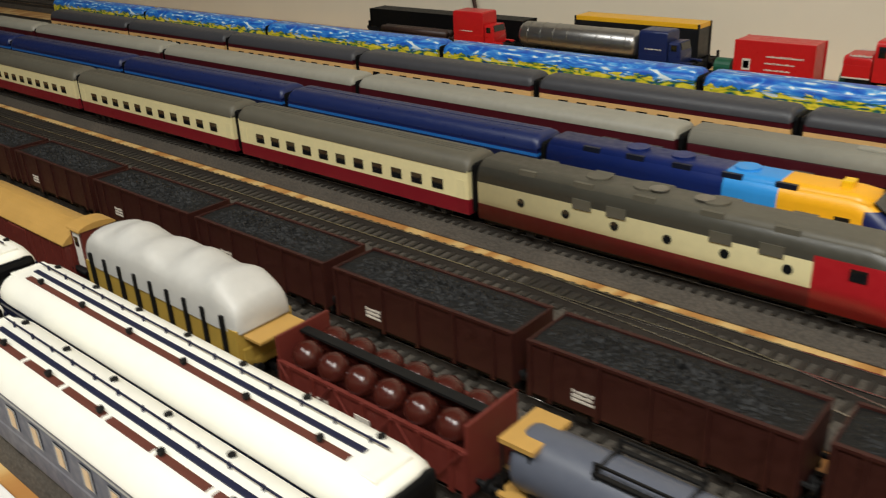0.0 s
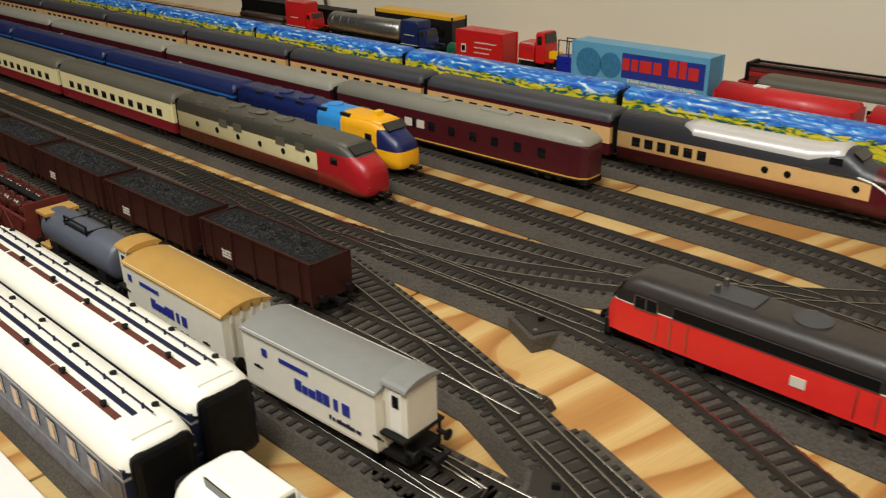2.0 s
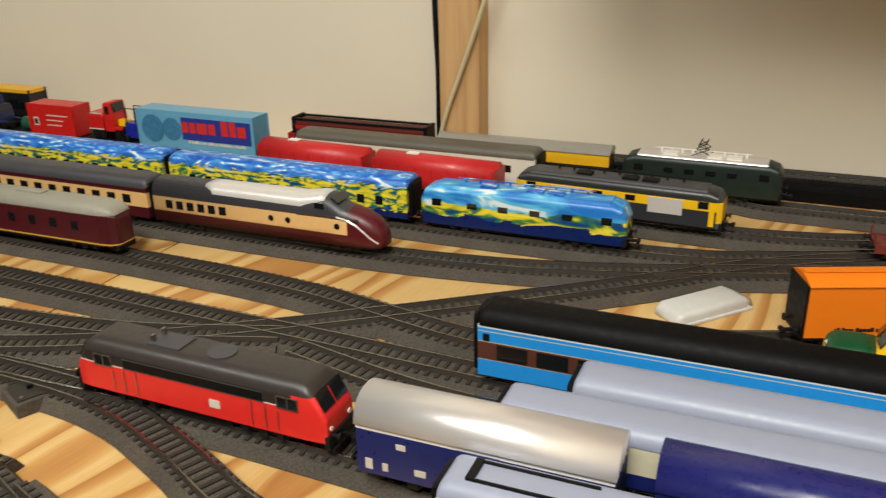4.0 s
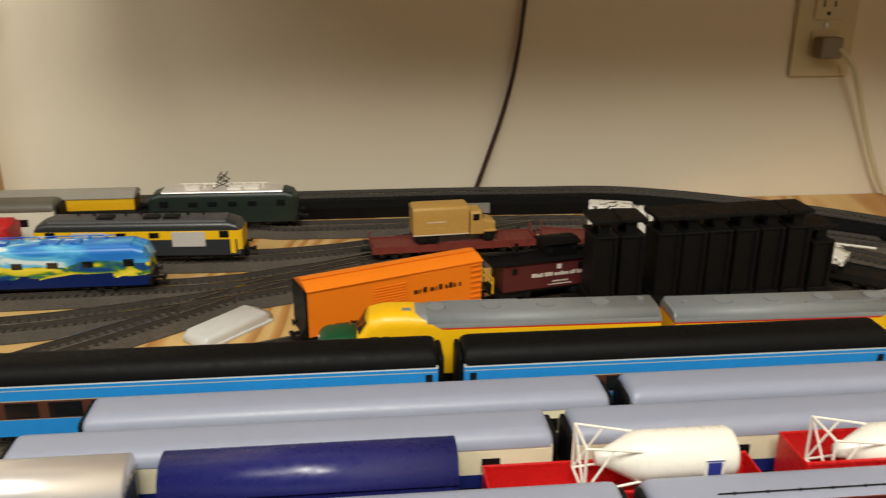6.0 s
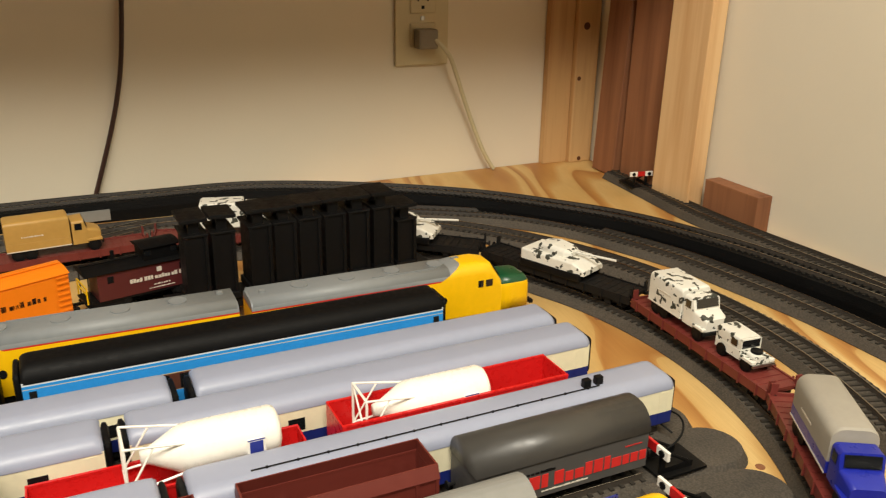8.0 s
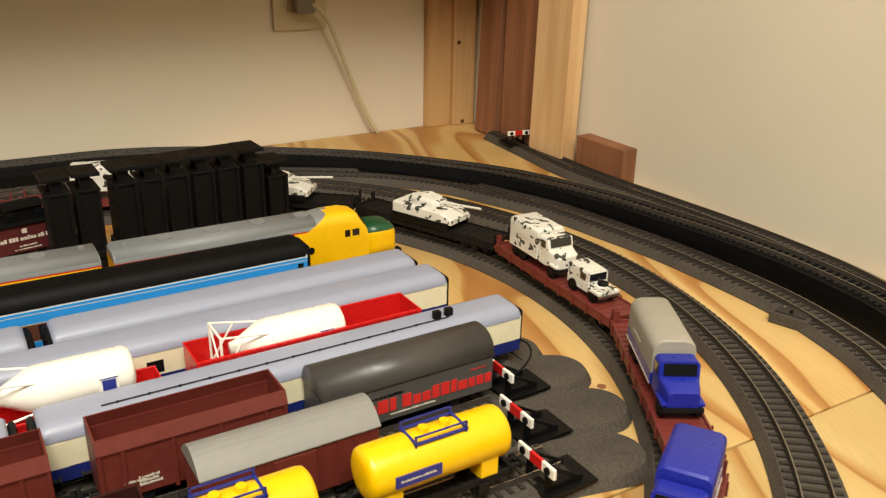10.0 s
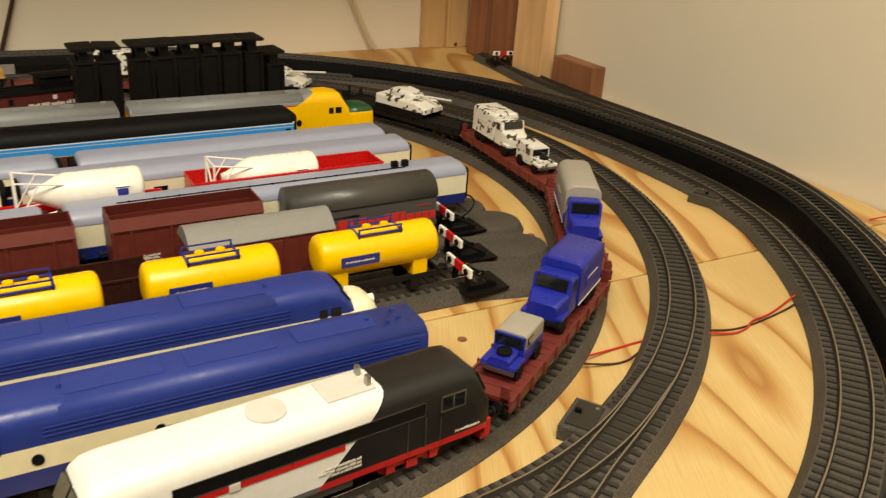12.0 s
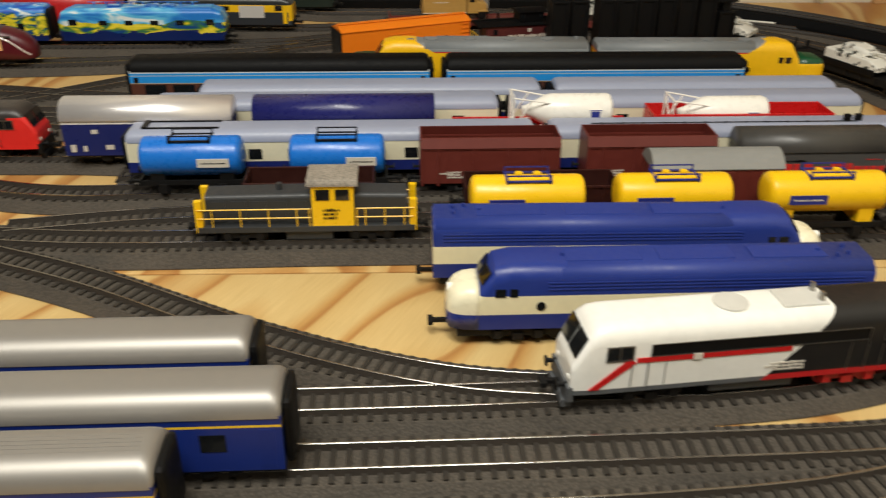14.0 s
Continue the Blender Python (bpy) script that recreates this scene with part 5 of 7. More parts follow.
def electric(m, length, livery, roof, label, pantographs=(0.055,), gear=STEEL, zt=0.0385):
    h = length / 2
    ob = thing("electric_locomotive", label, "locomotive", "", m)
    secs = [(-h, 0.0125, 0.006, 0.0300, 0.004), (-h + 0.004, 0.0148, 0.006, zt - 0.003, 0.005), (-h + 0.012, 0.0150, 0.006, zt, 0.006)]
    secs += [(-x, *r) for x, *r in reversed(secs)]
    part("body", loft(bmesh.new(), secs), livery, ob, smooth="edges")
    part("roof", loft(bmesh.new(), [(-h + 0.014, 0.0128, zt - 0.003, zt + 0.0012, 0.004), (h - 0.014, 0.0128, zt - 0.003, zt + 0.0012, 0.004)]), roof, ob)
    panes(ob, spread(-h + 0.035, h - 0.035, 4), 0.0235, 0.0285, 0.009, 0.0151)
    for s in (-1, 1):
        panes(ob, (s * (h - 0.016),), 0.0235, 0.0298, 0.009, 0.0151, GLASS, "cab_window")
        part("windscreen", boxes((-0.0005, 0.0005, -0.011, 0.011, -0.0036, 0.0036), bevel=0.0003), GLASS, ob).matrix_basis = pose(s * (h - 0.0022), 0, 0.0295, 0, -s * 20, 0)
        bogie(ob, s * (h - 0.042))
        part("buffer_beam", boxes((min(s * (h - 0.002), s * (h + 0.001)), max(s * (h - 0.002), s * (h + 0.001)), -0.014, 0.014, 0.0055, 0.011)), UNDER, ob)
    bm = bmesh.new()
    for x in spread(-h + 0.03, h - 0.03, 9):
        cyl(bm, (x, 0.004, zt), (x, 0.004, zt + 0.0042), 0.0011, 8)
    box(bm, -h + 0.03, h - 0.03, 0.0035, 0.0045, zt + 0.0042, zt + 0.0050)
    for x in (-0.03, 0.012, 0.03):
        box(bm, x - 0.007, x + 0.007, -0.009, 0.001, zt, zt + 0.0035)
    part("roof_gear", bm, gear, ob)
    for x in pantographs:
        bm = bmesh.new()
        z = zt + 0.002
        for s in (-1, 1):
            for a, b in (((x - 0.010, s * 0.007, z), (x + 0.006, s * 0.0055, z + 0.0065)), ((x + 0.006, s * 0.0055, z + 0.0065), (x - 0.003, s * 0.0055, z + 0.0125)), ((x + 0.010, s * 0.007, z), (x - 0.006, s * 0.0055, z + 0.0065)), ((x - 0.006, s * 0.0055, z + 0.0065), (x + 0.003, s * 0.0055, z + 0.0125))):
                cyl(bm, a, b, 0.00045, 5)
        for dx in (-0.003, 0.003):
            cyl(bm, (x + dx, -0.012, z + 0.0125), (x + dx, 0.012, z + 0.0125), 0.0006, 6)
        part("pantograph", bm, BLACK, ob)
    part("underframe", boxes((-h + 0.01, h - 0.01, -0.012, 0.012, 0.003, 0.0064)), UNDER, ob)
    couplers(ob, h)
    return ob


electric(at(0.449, 0.633, 0.920), 0.184, STARLOCO, STARLOCO, "electric locomotive hand-painted with blue and yellow swirls", pantographs=(), gear=STARROOF, zt=0.0405)
eloco = electric(at(0.514, 0.703, 0.991, -3), 0.189, ELOCO, ROOFDARK, "grey and yellow electric locomotive with dark roof", pantographs=(), gear=UNDER)
panes(eloco, (-0.044, 0.046), 0.0150, 0.0292, 0.030, 0.0152, ROOFBRIGHT, "side_grille")
panes(eloco, (-0.086, 0.086), 0.0080, 0.0300, 0.0045, 0.0149, YELLOW, "cab_stripe")
electric(at(0.598, 0.745, 1.084, -1), 0.150, paint("bottle_green", (26, 40, 34), 0.45), WHITEMETAL, "dark green electric locomotive with white roof equipment", pantographs=(0.0,), gear=WHITE)

# goods trains along the wall
FT = "goods train along the wall"


def container(x0, x1, y, z0, z1, material, label, bars=(), yaw=0.0):
    L = x1 - x0
    ob = thing("container", label, "container", "", at(x0, x1, y, yaw, z0))
    part("shell", boxes((-L / 2, L / 2, -0.0140, 0.0140, 0, z1 - z0), bevel=0.0005), material, ob)
    part("corner_post", boxes(*[(sx * L / 2 - 0.001, sx * L / 2 + 0.001, sy * 0.014 - 0.001, sy * 0.014 + 0.001, 0, z1 - z0) for sx in (-1, 1) for sy in (-1, 1)]), material, ob)
    for bx, bz, w, h, mt in bars:
        writing(ob, bx, 0.01415, bz, w, h, mt, rows=1)
    return ob


def deck_top(z=0.0129):
    return RAIL_Z + z


flat_wagon(at(-0.62, -0.495, 1.03), 0.125, UNDER, "dark flat wagon loaded with brown pipes", FT)
pipes = thing("pipe_load", "stack of dark brown pipes on a flat wagon", "pipes", m=at(-0.62, -0.495, 1.03, 0, deck_top()))
for y, z in ((-0.008, 0.006), (0.0, 0.006), (0.008, 0.006), (-0.004, 0.013), (0.004, 0.013)):
    part("pipe", cyl(bmesh.new(), (-0.055, y, z), (0.055, y, z), 0.0042, 14), paint("pipe_brown", (58, 40, 34), 0.5) if y == -0.008 else bpy.data.materials["pipe_brown"], pipes, smooth=True)
flat_wagon(at(-0.492, -0.245, 1.03), 0.247, UNDER, "dark flat wagon carrying a red lorry and silver tank", FT)
lorry(at(-0.485, -0.412, 1.03, 0, deck_top()), RED, RED, "red toy box lorry on a flat wagon", length=0.072, cover_h=0.044, rounded=0.001, snout=False)
tanker = thing("tank_trailer", "polished silver tank trailer on a flat wagon", "trailer", m=at(-0.392, -0.238, 1.03, 0, deck_top()))
part("tank", lathe_x(bmesh.new(), [(-0.076, 0.007), (-0.074, 0.012), (-0.070, 0.0142), (0.066, 0.0142), (0.070, 0.012), (0.072, 0.007)], 0.0225, 28), paint("polished_steel", (168, 166, 164), 0.3, 0.9, 0.15), tanker, smooth=True)
for x in (-0.062, -0.045, -0.028, -0.010, 0.008, 0.026, 0.044, 0.060):
    part("tank_band", lathe_x(bmesh.new(), [(x - 0.0006, 0.0140), (x - 0.0004, 0.0145), (x + 0.0004, 0.0145), (x + 0.0006, 0.0140)], 0.0225, 28), STEEL, tanker)
part("chassis", boxes((-0.06, 0.05, -0.008, 0.008, 0.004, 0.009)), UNDER, tanker)
road_wheels(tanker, (-0.05, -0.038, -0.026), 0.0095, 0.0055)
lorry(at(-0.241, -0.178, 1.03, 0, deck_top(0.0))  @ pose(0, 0, 0.0129), ROOFNAVY, ROOFNAVY, "dark blue toy lorry on a flat wagon", length=0.058, cover_h=0.040, snout=False)
flat_wagon(at(-0.243, 0.012, 1.03), 0.255, UNDER, "dark flat wagon carrying a red lorry and trailer", FT)
GREENP = paint("green_plastic", (22, 84, 60), 0.4)
for x in (-0.152, -0.036):
    drum = thing("drum_load", "dark green drum on a flat wagon", "drum", "green drums", pose(x, 1.03, deck_top()))
    part("drum", cyl(bmesh.new(), (-0.008, 0, 0.009), (0.008, 0, 0.009), 0.009, 20), GREENP, drum, smooth=False)
container(-0.137, -0.065, 1.03, deck_top(0.0135), 0.0635, RED, "red swap body container with pale panel", ((-0.024, 0.008, 0.010, 0.022, PALE), (-0.024, 0.011, 0.008, 0.014, BLACK), (0.010, 0.024, 0.034, 0.0028, PALE), (0.006, 0.018, 0.028, 0.0024, PALE), (0.004, 0.012, 0.024, 0.0024, PALE)))
lorry(at(-0.044, 0.012, 1.03, 0, deck_top()) @ Matrix.Diagonal((1, 1.05, 1.55, 1)), RED, RED, "red toy lorry cab on a flat wagon", length=0.050, cover_h=0.022, snout=False)
flat_wagon(at(0.012, 0.205, 1.03, -1), 0.193, UNDER, "dark flat wagon carrying a light blue container", FT)
LIGHTBLUE = paint("pale_blue_panel", (104, 166, 200), 0.35, 0, 0.14)
cont = container(0.037, 0.200, 1.028, deck_top(0.0135), 0.0695, LIGHTBLUE, "light blue container with globe pattern and lettering", ((0.030, 0.0165, 0.094, 0.0260, REDLETTER), (0.03, 0.0075, 0.08, 0.005, PALE)), -1)
GLOBE = paint("globe_blue", (70, 134, 178), 0.4, 0, 0.5)
for x, z, r in ((-0.060, 0.022, 0.0165), (-0.032, 0.023, 0.0135)):
    part("globe_print", cyl(bmesh.new(), (x, -0.01425, z), (x, -0.01405, z), r, 24), GLOBE, cont)
part("sign_panel", boxes((-0.018, 0.078, -0.01412, -0.0139, 0.0120, 0.0380)), BLUELETTER, cont)
machine = thing("blue_machine", "small blue machine with railings on a wagon", "machine", m=pose(0.0265, 1.03, deck_top(0.0185)))
part("base", boxes((-0.016, 0.014, -0.009, 0.009, 0.0, 0.018), bevel=0.001), LORRYBLUE, machine)
part("railing", boxes(*[(x - 0.0005, x + 0.0005, y - 0.0005, y + 0.0005, 0.018, 0.036) for x in (-0.014, 0.0, 0.012) for y in (-0.008, 0.008)], (-0.0145, 0.0125, -0.0085, -0.0075, 0.035, 0.036), (-0.0145, 0.0125, 0.0075, 0.0085, 0.035, 0.036)), UNDER, machine)
part("yellow_arm", boxes((-0.03, -0.016, -0.004, 0.004, 0.012, 0.020)), YELLOW, machine)


def hooded(m, length, label):
    half = length / 2 - 0.0035
    ob = thing("hooded_wagon", label, "goods wagon", FT, m)
    part("hood", loft(bmesh.new(), [(-half, 0.0142, 0.008, 0.0400, 0.013), (half, 0.0142, 0.008, 0.0400, 0.013)]), paint("hood_red", (198, 40, 42), 0.4, 0, 0.08), ob, smooth=True)
    part("hood_bow", boxes(*[(x - 0.0004, x + 0.0004, -0.0146, -0.0136, 0.008, 0.030) for x in spread(-half, half, 7)]), RED, ob)
    part("end_panel", boxes((half - 0.0005, half + 0.0012, -0.0144, 0.0144, 0.008, 0.034), (-half - 0.0012, -half + 0.0005, -0.0144, 0.0144, 0.008, 0.034)), RED, ob)
    part("top_plate", boxes((-half * 0.5, -half * 0.3, -0.004, 0.004, 0.0397, 0.0408)), WHITE, ob)
    part("underframe", boxes((-half, half, -0.011, 0.011, 0.005, 0.008)), UNDER, ob)
    for s in (-1, 1):
        bogie(ob, s * (half - 0.022))
    couplers(ob, half)


hooded(at(0.212, 0.352, 1.006, -3), 0.136, "red telescopic-hood wagon with rounded top")
hooded(at(0.356, 0.496, 0.999, -3), 0.138, "red telescopic-hood wagon with rounded top")

container(-0.355, -0.205, 1.095, 0.026, 0.062, bands("black_box_yellow_top", [(0, (24, 24, 26)), (0.031, (236, 178, 24))]), "yellow container with black ends on the rear track", ((0.05, 0.006, 0.03, 0.020, BLACK),))
flat_wagon(at(-0.40, -0.19, 1.095), 0.21, UNDER, "dark flat wagon on the rear track", FT)
flat_wagon(at(-0.70, -0.42, 1.095), 0.28, UNDER, "long dark flat wagon with black load", FT)
container(-0.69, -0.43, 1.095, 0.026, 0.050, BLACK, "long black container on the rear track")
steel = gondola(at(0.198, 0.388, 1.092), 0.190, paint("steel_wagon_red", (168, 34, 36), 0.4), "red stake wagon with girder load", FT, zt=0.026, posts=12, axles=False)
girders = thing("girder_load", "stacked dark red girders bound with black caps", "girders", m=at(0.203, 0.383, 1.092, 0, RAIL_Z + 0.0100))
for k in range(6):
    inset = 0.0008 * (k % 2)
    part("girder", boxes((-0.085, 0.085, -0.0118 + inset, 0.0118 - inset, 0.0053 * k, 0.0053 * k + 0.0047), bevel=0.0004), WAGONBROWN if k % 2 else bpy.data.materials["steel_wagon_red"], girders)
part("cap", boxes((-0.086, 0.086, -0.0122, -0.0090, 0.0318, 0.0340)), BLACK, girders)
part("cap", boxes((-0.086, 0.086, 0.0090, 0.0122, 0.0318, 0.0340)), BLACK, girders)
for x in (-0.084, 0.084):
    part("end_frame", boxes((x - 0.002, x + 0.002, -0.0126, 0.0126, 0.0, 0.0350), bevel=0.0004), BLACK, girders)
track([(0.16, 1.047), (0.35, 1.047), (0.56, 1.042)], G, width=0.034)
coach(at(0.236, 0.522, 1.0475, -0.5), 0.286, paint("ivory_coach_side", (224, 218, 200), 0.4, 0, 0.1), ROOFOLIVE, "ivory coach with plain dark olive roof", FT, wins=12, zt=0.0430, ze=0.0340, rr=0.0118)
boxcar(at(0.389, 0.585, 1.09), 0.196, bands("yellow_coach_side", [(0, (30, 30, 30)), (0.0205, (228, 176, 24)), (0.028, (232, 182, 30))]), paint("silver_flat_roof", (160, 158, 150), 0.35, 0.3), "yellow railway coach with grey roof and dark ends", FT, zt=0.040, ze=0.033, rr=0.009, axles=False, ribbed=0)

# ---- coal train and the front goods train ----
XH = (-0.812, -0.695, -0.578, -0.462, -0.345, -0.228, -0.111, 0.006, 0.123, 0.239)
for i, (a, b) in enumerate(zip(XH, XH[1:])):
    gondola(at(a, b, 0.496 + max(0, a) * 0.04, 0.6 if a > -0.02 else 0), b - a, WAGONDARK, "sooty brown open wagon heaped with black coal", "coal train", load=COAL, seed=i + 3, zt=0.0325)

boxcar(at(-0.385, -0.235, 0.4305), 0.150, WAGONBROWN, TANROOF, "brown box wagon with flat tan roof", "front goods train", hut=1, ribbed=12)
stakes = flat_wagon(at(-0.2315, -0.0915, 0.4305), 0.140, paint("mustard", (178, 146, 62), 0.5, 0, 0.2), "mustard stake wagon carrying a tarpaulined load", "front goods train")
part("plank_side", boxes((-0.064, 0.064, -0.0152, -0.0140, 0.0138, 0.030), (-0.064, 0.064, 0.0140, 0.0152, 0.0138, 0.030), (-0.0652, -0.064, -0.0152, 0.0152, 0.0138, 0.030), (0.064, 0.0652, -0.0152, 0.0152, 0.0138, 0.030)), bpy.data.materials["mustard"], stakes)
part("tall_stake", boxes(*[(x - 0.0012, x + 0.0012, min(s * 0.0153, s * 0.0166), max(s * 0.0153, s * 0.0166), 0.009, 0.036) for x in spread(-0.064, 0.064, 9) for s in (-1, 1)]), UNDER, stakes)


part("brake_platform", boxes((0.0665, 0.0780, -0.0125, 0.0125, 0.0265, 0.0280), bevel=0.0003), TANROOF, stakes)


def tarpaulin():
    bm = bmesh.new()
    nx, ny = 80, 20
    rng = random.Random(5)
    grid = []
    for i in range(nx + 1):
        u = i / nx
        row = []
        for j in range(ny + 1):
            v = j / ny
            a = math.pi * v
            end = min(1.0, 9 * min(u, 1 - u)) ** 0.4
            sag = 0.0012 * math.sin(u * 30 + 0.6) * math.sin(a) + 0.0008 * math.sin(u * 15 + v * 7)
            y = -0.0158 * math.cos(a) * (0.86 + 0.14 * end) * (1.02 if 0.1 < v < 0.9 else 1.0)
            z = 0.0 + (0.0215 + sag) * max(math.sin(a), 0.0) ** 0.45 * (0.35 + 0.65 * end)
            row.append(bm.verts.new((-0.066 + 0.132 * u, y, z)))
        grid.append(row)
    for i in range(nx):
        for j in range(ny):
            bm.faces.new((grid[i][j], grid[i + 1][j], grid[i + 1][j + 1], grid[i][j + 1]))
    bmesh.ops.contextual_create(bm, geom=[grid[0][j] for j in range(ny + 1)])
    bmesh.ops.contextual_create(bm, geom=[grid[nx][j] for j in range(ny + 1)])
    return bm


tarp = part("tarpaulin", tarpaulin(), paint("grey_tarp", (196, 194, 188), 0.45, 0, 0.1), smooth=True)
tarp.matrix_basis = at(-0.2315, -0.0915, 0.4305, 0, RAIL_Z + 0.0285)
tagged(tarp, "lumpy pale grey tarpaulin over a wagon load", "tarpaulin")

ore = gondola(at(-0.073, 0.035, 0.4305), 0.108, WAGONBROWN, "brown chemical wagon with two rows of round jars", "front goods train", zt=0.026, posts=9)
for i, x in enumerate(spread(-0.047, 0.047, 6)):
    for s in (-1, 1):
        part("jar", lathe_x(bmesh.new(), [(-0.0065, 0.0005), (-0.006, 0.003), (-0.004, 0.0056), (0, 0.0068), (0.004, 0.0056), (0.006, 0.003), (0.0065, 0.0005)], 0, 16), paint("jar_brown", (66, 27, 21), 0.2, 0, 0.1) if i == 0 and s == -1 else bpy.data.materials["jar_brown"], ore, smooth=True).matrix_basis = pose(x, s * 0.0072, 0.0285)
part("walkway", boxes((-0.05, 0.05, -0.0022, 0.0022, 0.034, 0.0352)), UNDER, ore)
part("truss", boxes(*[(x - 0.0006, x + 0.0006, s * 0.0152 - 0.0005, s * 0.0152 + 0.0005, 0.0075, 0.026) for x in spread(-0.05, 0.05, 7) for s in (-1, 1)]), WAGONBROWN, ore)
for s in (-1, 1):
    for k, x in enumerate(spread(-0.05, 0.05, 6)):
        lean = 0.007 if k % 2 else -0.007
        part("brace", cyl(bmesh.new(), (x - lean, s * 0.0154, 0.0085), (x + lean, s * 0.0154, 0.0255), 0.0005, 5), WAGONBROWN, ore)
part("notice", boxes((-0.004, 0.004, -0.0160, -0.0156, 0.0150, 0.0200)), PALE, ore)
part("end_wall", boxes((0.0495, 0.0508, -0.0142, 0.0142, 0.008, 0.037), (-0.0508, -0.0495, -0.0142, 0.0142, 0.008, 0.037)), WAGONBROWN, ore)
tank_wagon(at(0.040, 0.143, 0.4305), 0.103, GREYTANK, UNDER, "slate-grey two-axle tank wagon with tan brake platform", "front goods train", r=0.0122, platform=TANROOF, dome=False)
VAN = ((0.004, 0.0170, 0.036, 0.0085, BLUELETTER), (-0.014, 0.0275, 0.020, 0.0046, BLUELETTER), (0.018, 0.0118, 0.020, 0.0032, LINEBLUE), (-0.034, 0.0260, 0.0045, 0.0080, BLUELETTER), (-0.040, 0.0190, 0.006, 0.0022, UNDER), (0.038, 0.0150, 0.006, 0.0022, UNDER))
boxcar(at(0.1440, 0.2600, 0.4308, 0), 0.116, CREAMVAN, TANROOF, "cream refrigerator van with flat tan roof", "front goods train", letters=VAN, hut=-1, door=False, rr=0.009, zt=0.0402, ze=0.0362)
boxcar(at(0.2680, 0.3755, 0.4340, 2.5), 0.1075, CREAMVAN, GREYROOF, "cream refrigerator van with grey roof and brake hut", "front goods train", letters=VAN, hut=1, door=False, rr=0.009, zt=0.0402, ze=0.0362)


def saloon(m, length, group):
    """White-roofed saloon with planks and lines along its roof."""
    ob = coach(m, length, NAVYCREAM, ROOFWHITE, "navy saloon coach with white roof and brown planks", group, wins=11, wz=(0.0195, 0.0290), ww=0.0078, zt=0.0455, rr=0.010, plan=0.011)
    half = length / 2 - 0.003
    panes(ob, spread(-(half - 0.0015) * 0.86, (half - 0.0015) * 0.86, 11), 0.0200, 0.0280, 0.0040, 0.0150, BLIND, "window_blind")
    top = 0.0456
    part("roof_plank", boxes(*[(x - 0.0135, x + 0.0135, -0.0068, -0.0040, top - 0.0010, top + 0.0003) for x in spread(-half + 0.018, half - 0.018, max(3, int(length / 0.032)))]), PLANK, ob)
    part("roof_line", boxes((-half + 0.014, half - 0.016, -0.0012, 0.0010, top - 0.0006, top + 0.0005)), LINEBLUE, ob)
    bm = bmesh.new()
    y, z = 0.0042, top - 0.0002
    cyl(bm, (-half + 0.01, y, z + 0.0018), (half - 0.01, y, z + 0.0018), 0.0004, 5)
    for x in spread(-half + 0.01, half - 0.01, 14):
        cyl(bm, (x, y, z - 0.001), (x, y, z + 0.0024), 0.0006, 5)
    part("roof_wire", bm, LINEBLUE, ob)
    vents(ob, spread(-half, half, 7), 0.0086, top - 0.0022, UNDER, 0.0015)
    vents(ob, spread(-half + 0.012, half - 0.012, 6), -0.0054, top, UNDER, 0.0014)
    part("end_hatch", boxes((half - 0.011, half - 0.004, -0.008, 0.008, top - 0.0022, top - 0.0006), (-half + 0.004, -half + 0.011, -0.008, 0.008, top - 0.0022, top - 0.0006), bevel=0.0004), ROOFWHITE, ob)
    return ob


for a, b in ((-0.486, -0.228), (-0.214, 0.042), (0.071, 0.319)):
    saloon(at(a, b, 0.3790), b - a, "white-roofed saloon train")
for a, b in ((-0.448, -0.184), (-0.171, 0.082), (0.093, 0.3315)):
    saloon(at(a, b, 0.3440), b - a, "white-roofed saloon train")
tail = coach(at(0.350, 0.498, 0.3485), 0.148, paint("white_side", (236, 232, 220), 0.4), ROOFWHITE, "short white railcar with raised dark-sided skylight", "", wins=7, zt=0.0455, rr=0.012)
part("skylight", loft(bmesh.new(), [(-0.060, 0.0082, 0.043, 0.0492, 0.002), (-0.030, 0.0082, 0.043, 0.0498, 0.002)]), ROOFWHITE, tail)
part("skylight_glass", boxes((-0.058, -0.032, -0.0086, -0.0080, 0.0440, 0.0480), (-0.058, -0.032, 0.0080, 0.0086, 0.0440, 0.0480), (-0.0303, -0.0296, -0.007, 0.007, 0.044, 0.048)), GLASS, tail)
tagged(part("white_sheet", boxes((-0.75, 0.27, 0.02, 0.3215, 0.0006, 0.003), bevel=0.0006), paint("white_card", (232, 228, 222), 0.7, 0, 0.04)), "sheet of white card lying on the table", "card")

for y, x0, x1, rib in ((0.2625, 0.497, 0.760, 0), (0.2220, 0.512, 0.779, 0), (0.1835, 0.483, 0.736, 9)):
    coach(at(x0, x1, y), x1 - x0, BLUELINE, ROOFSILVER, "blue sleeping coach with silver roof and yellow line" + (", ribbed" if rib else ""), "silver-roofed sleeping cars", wins=10, wz=(0.0175, 0.0265), ww=0.011, rib=rib, ribmat=ROOFSILVER, zt=0.0450)

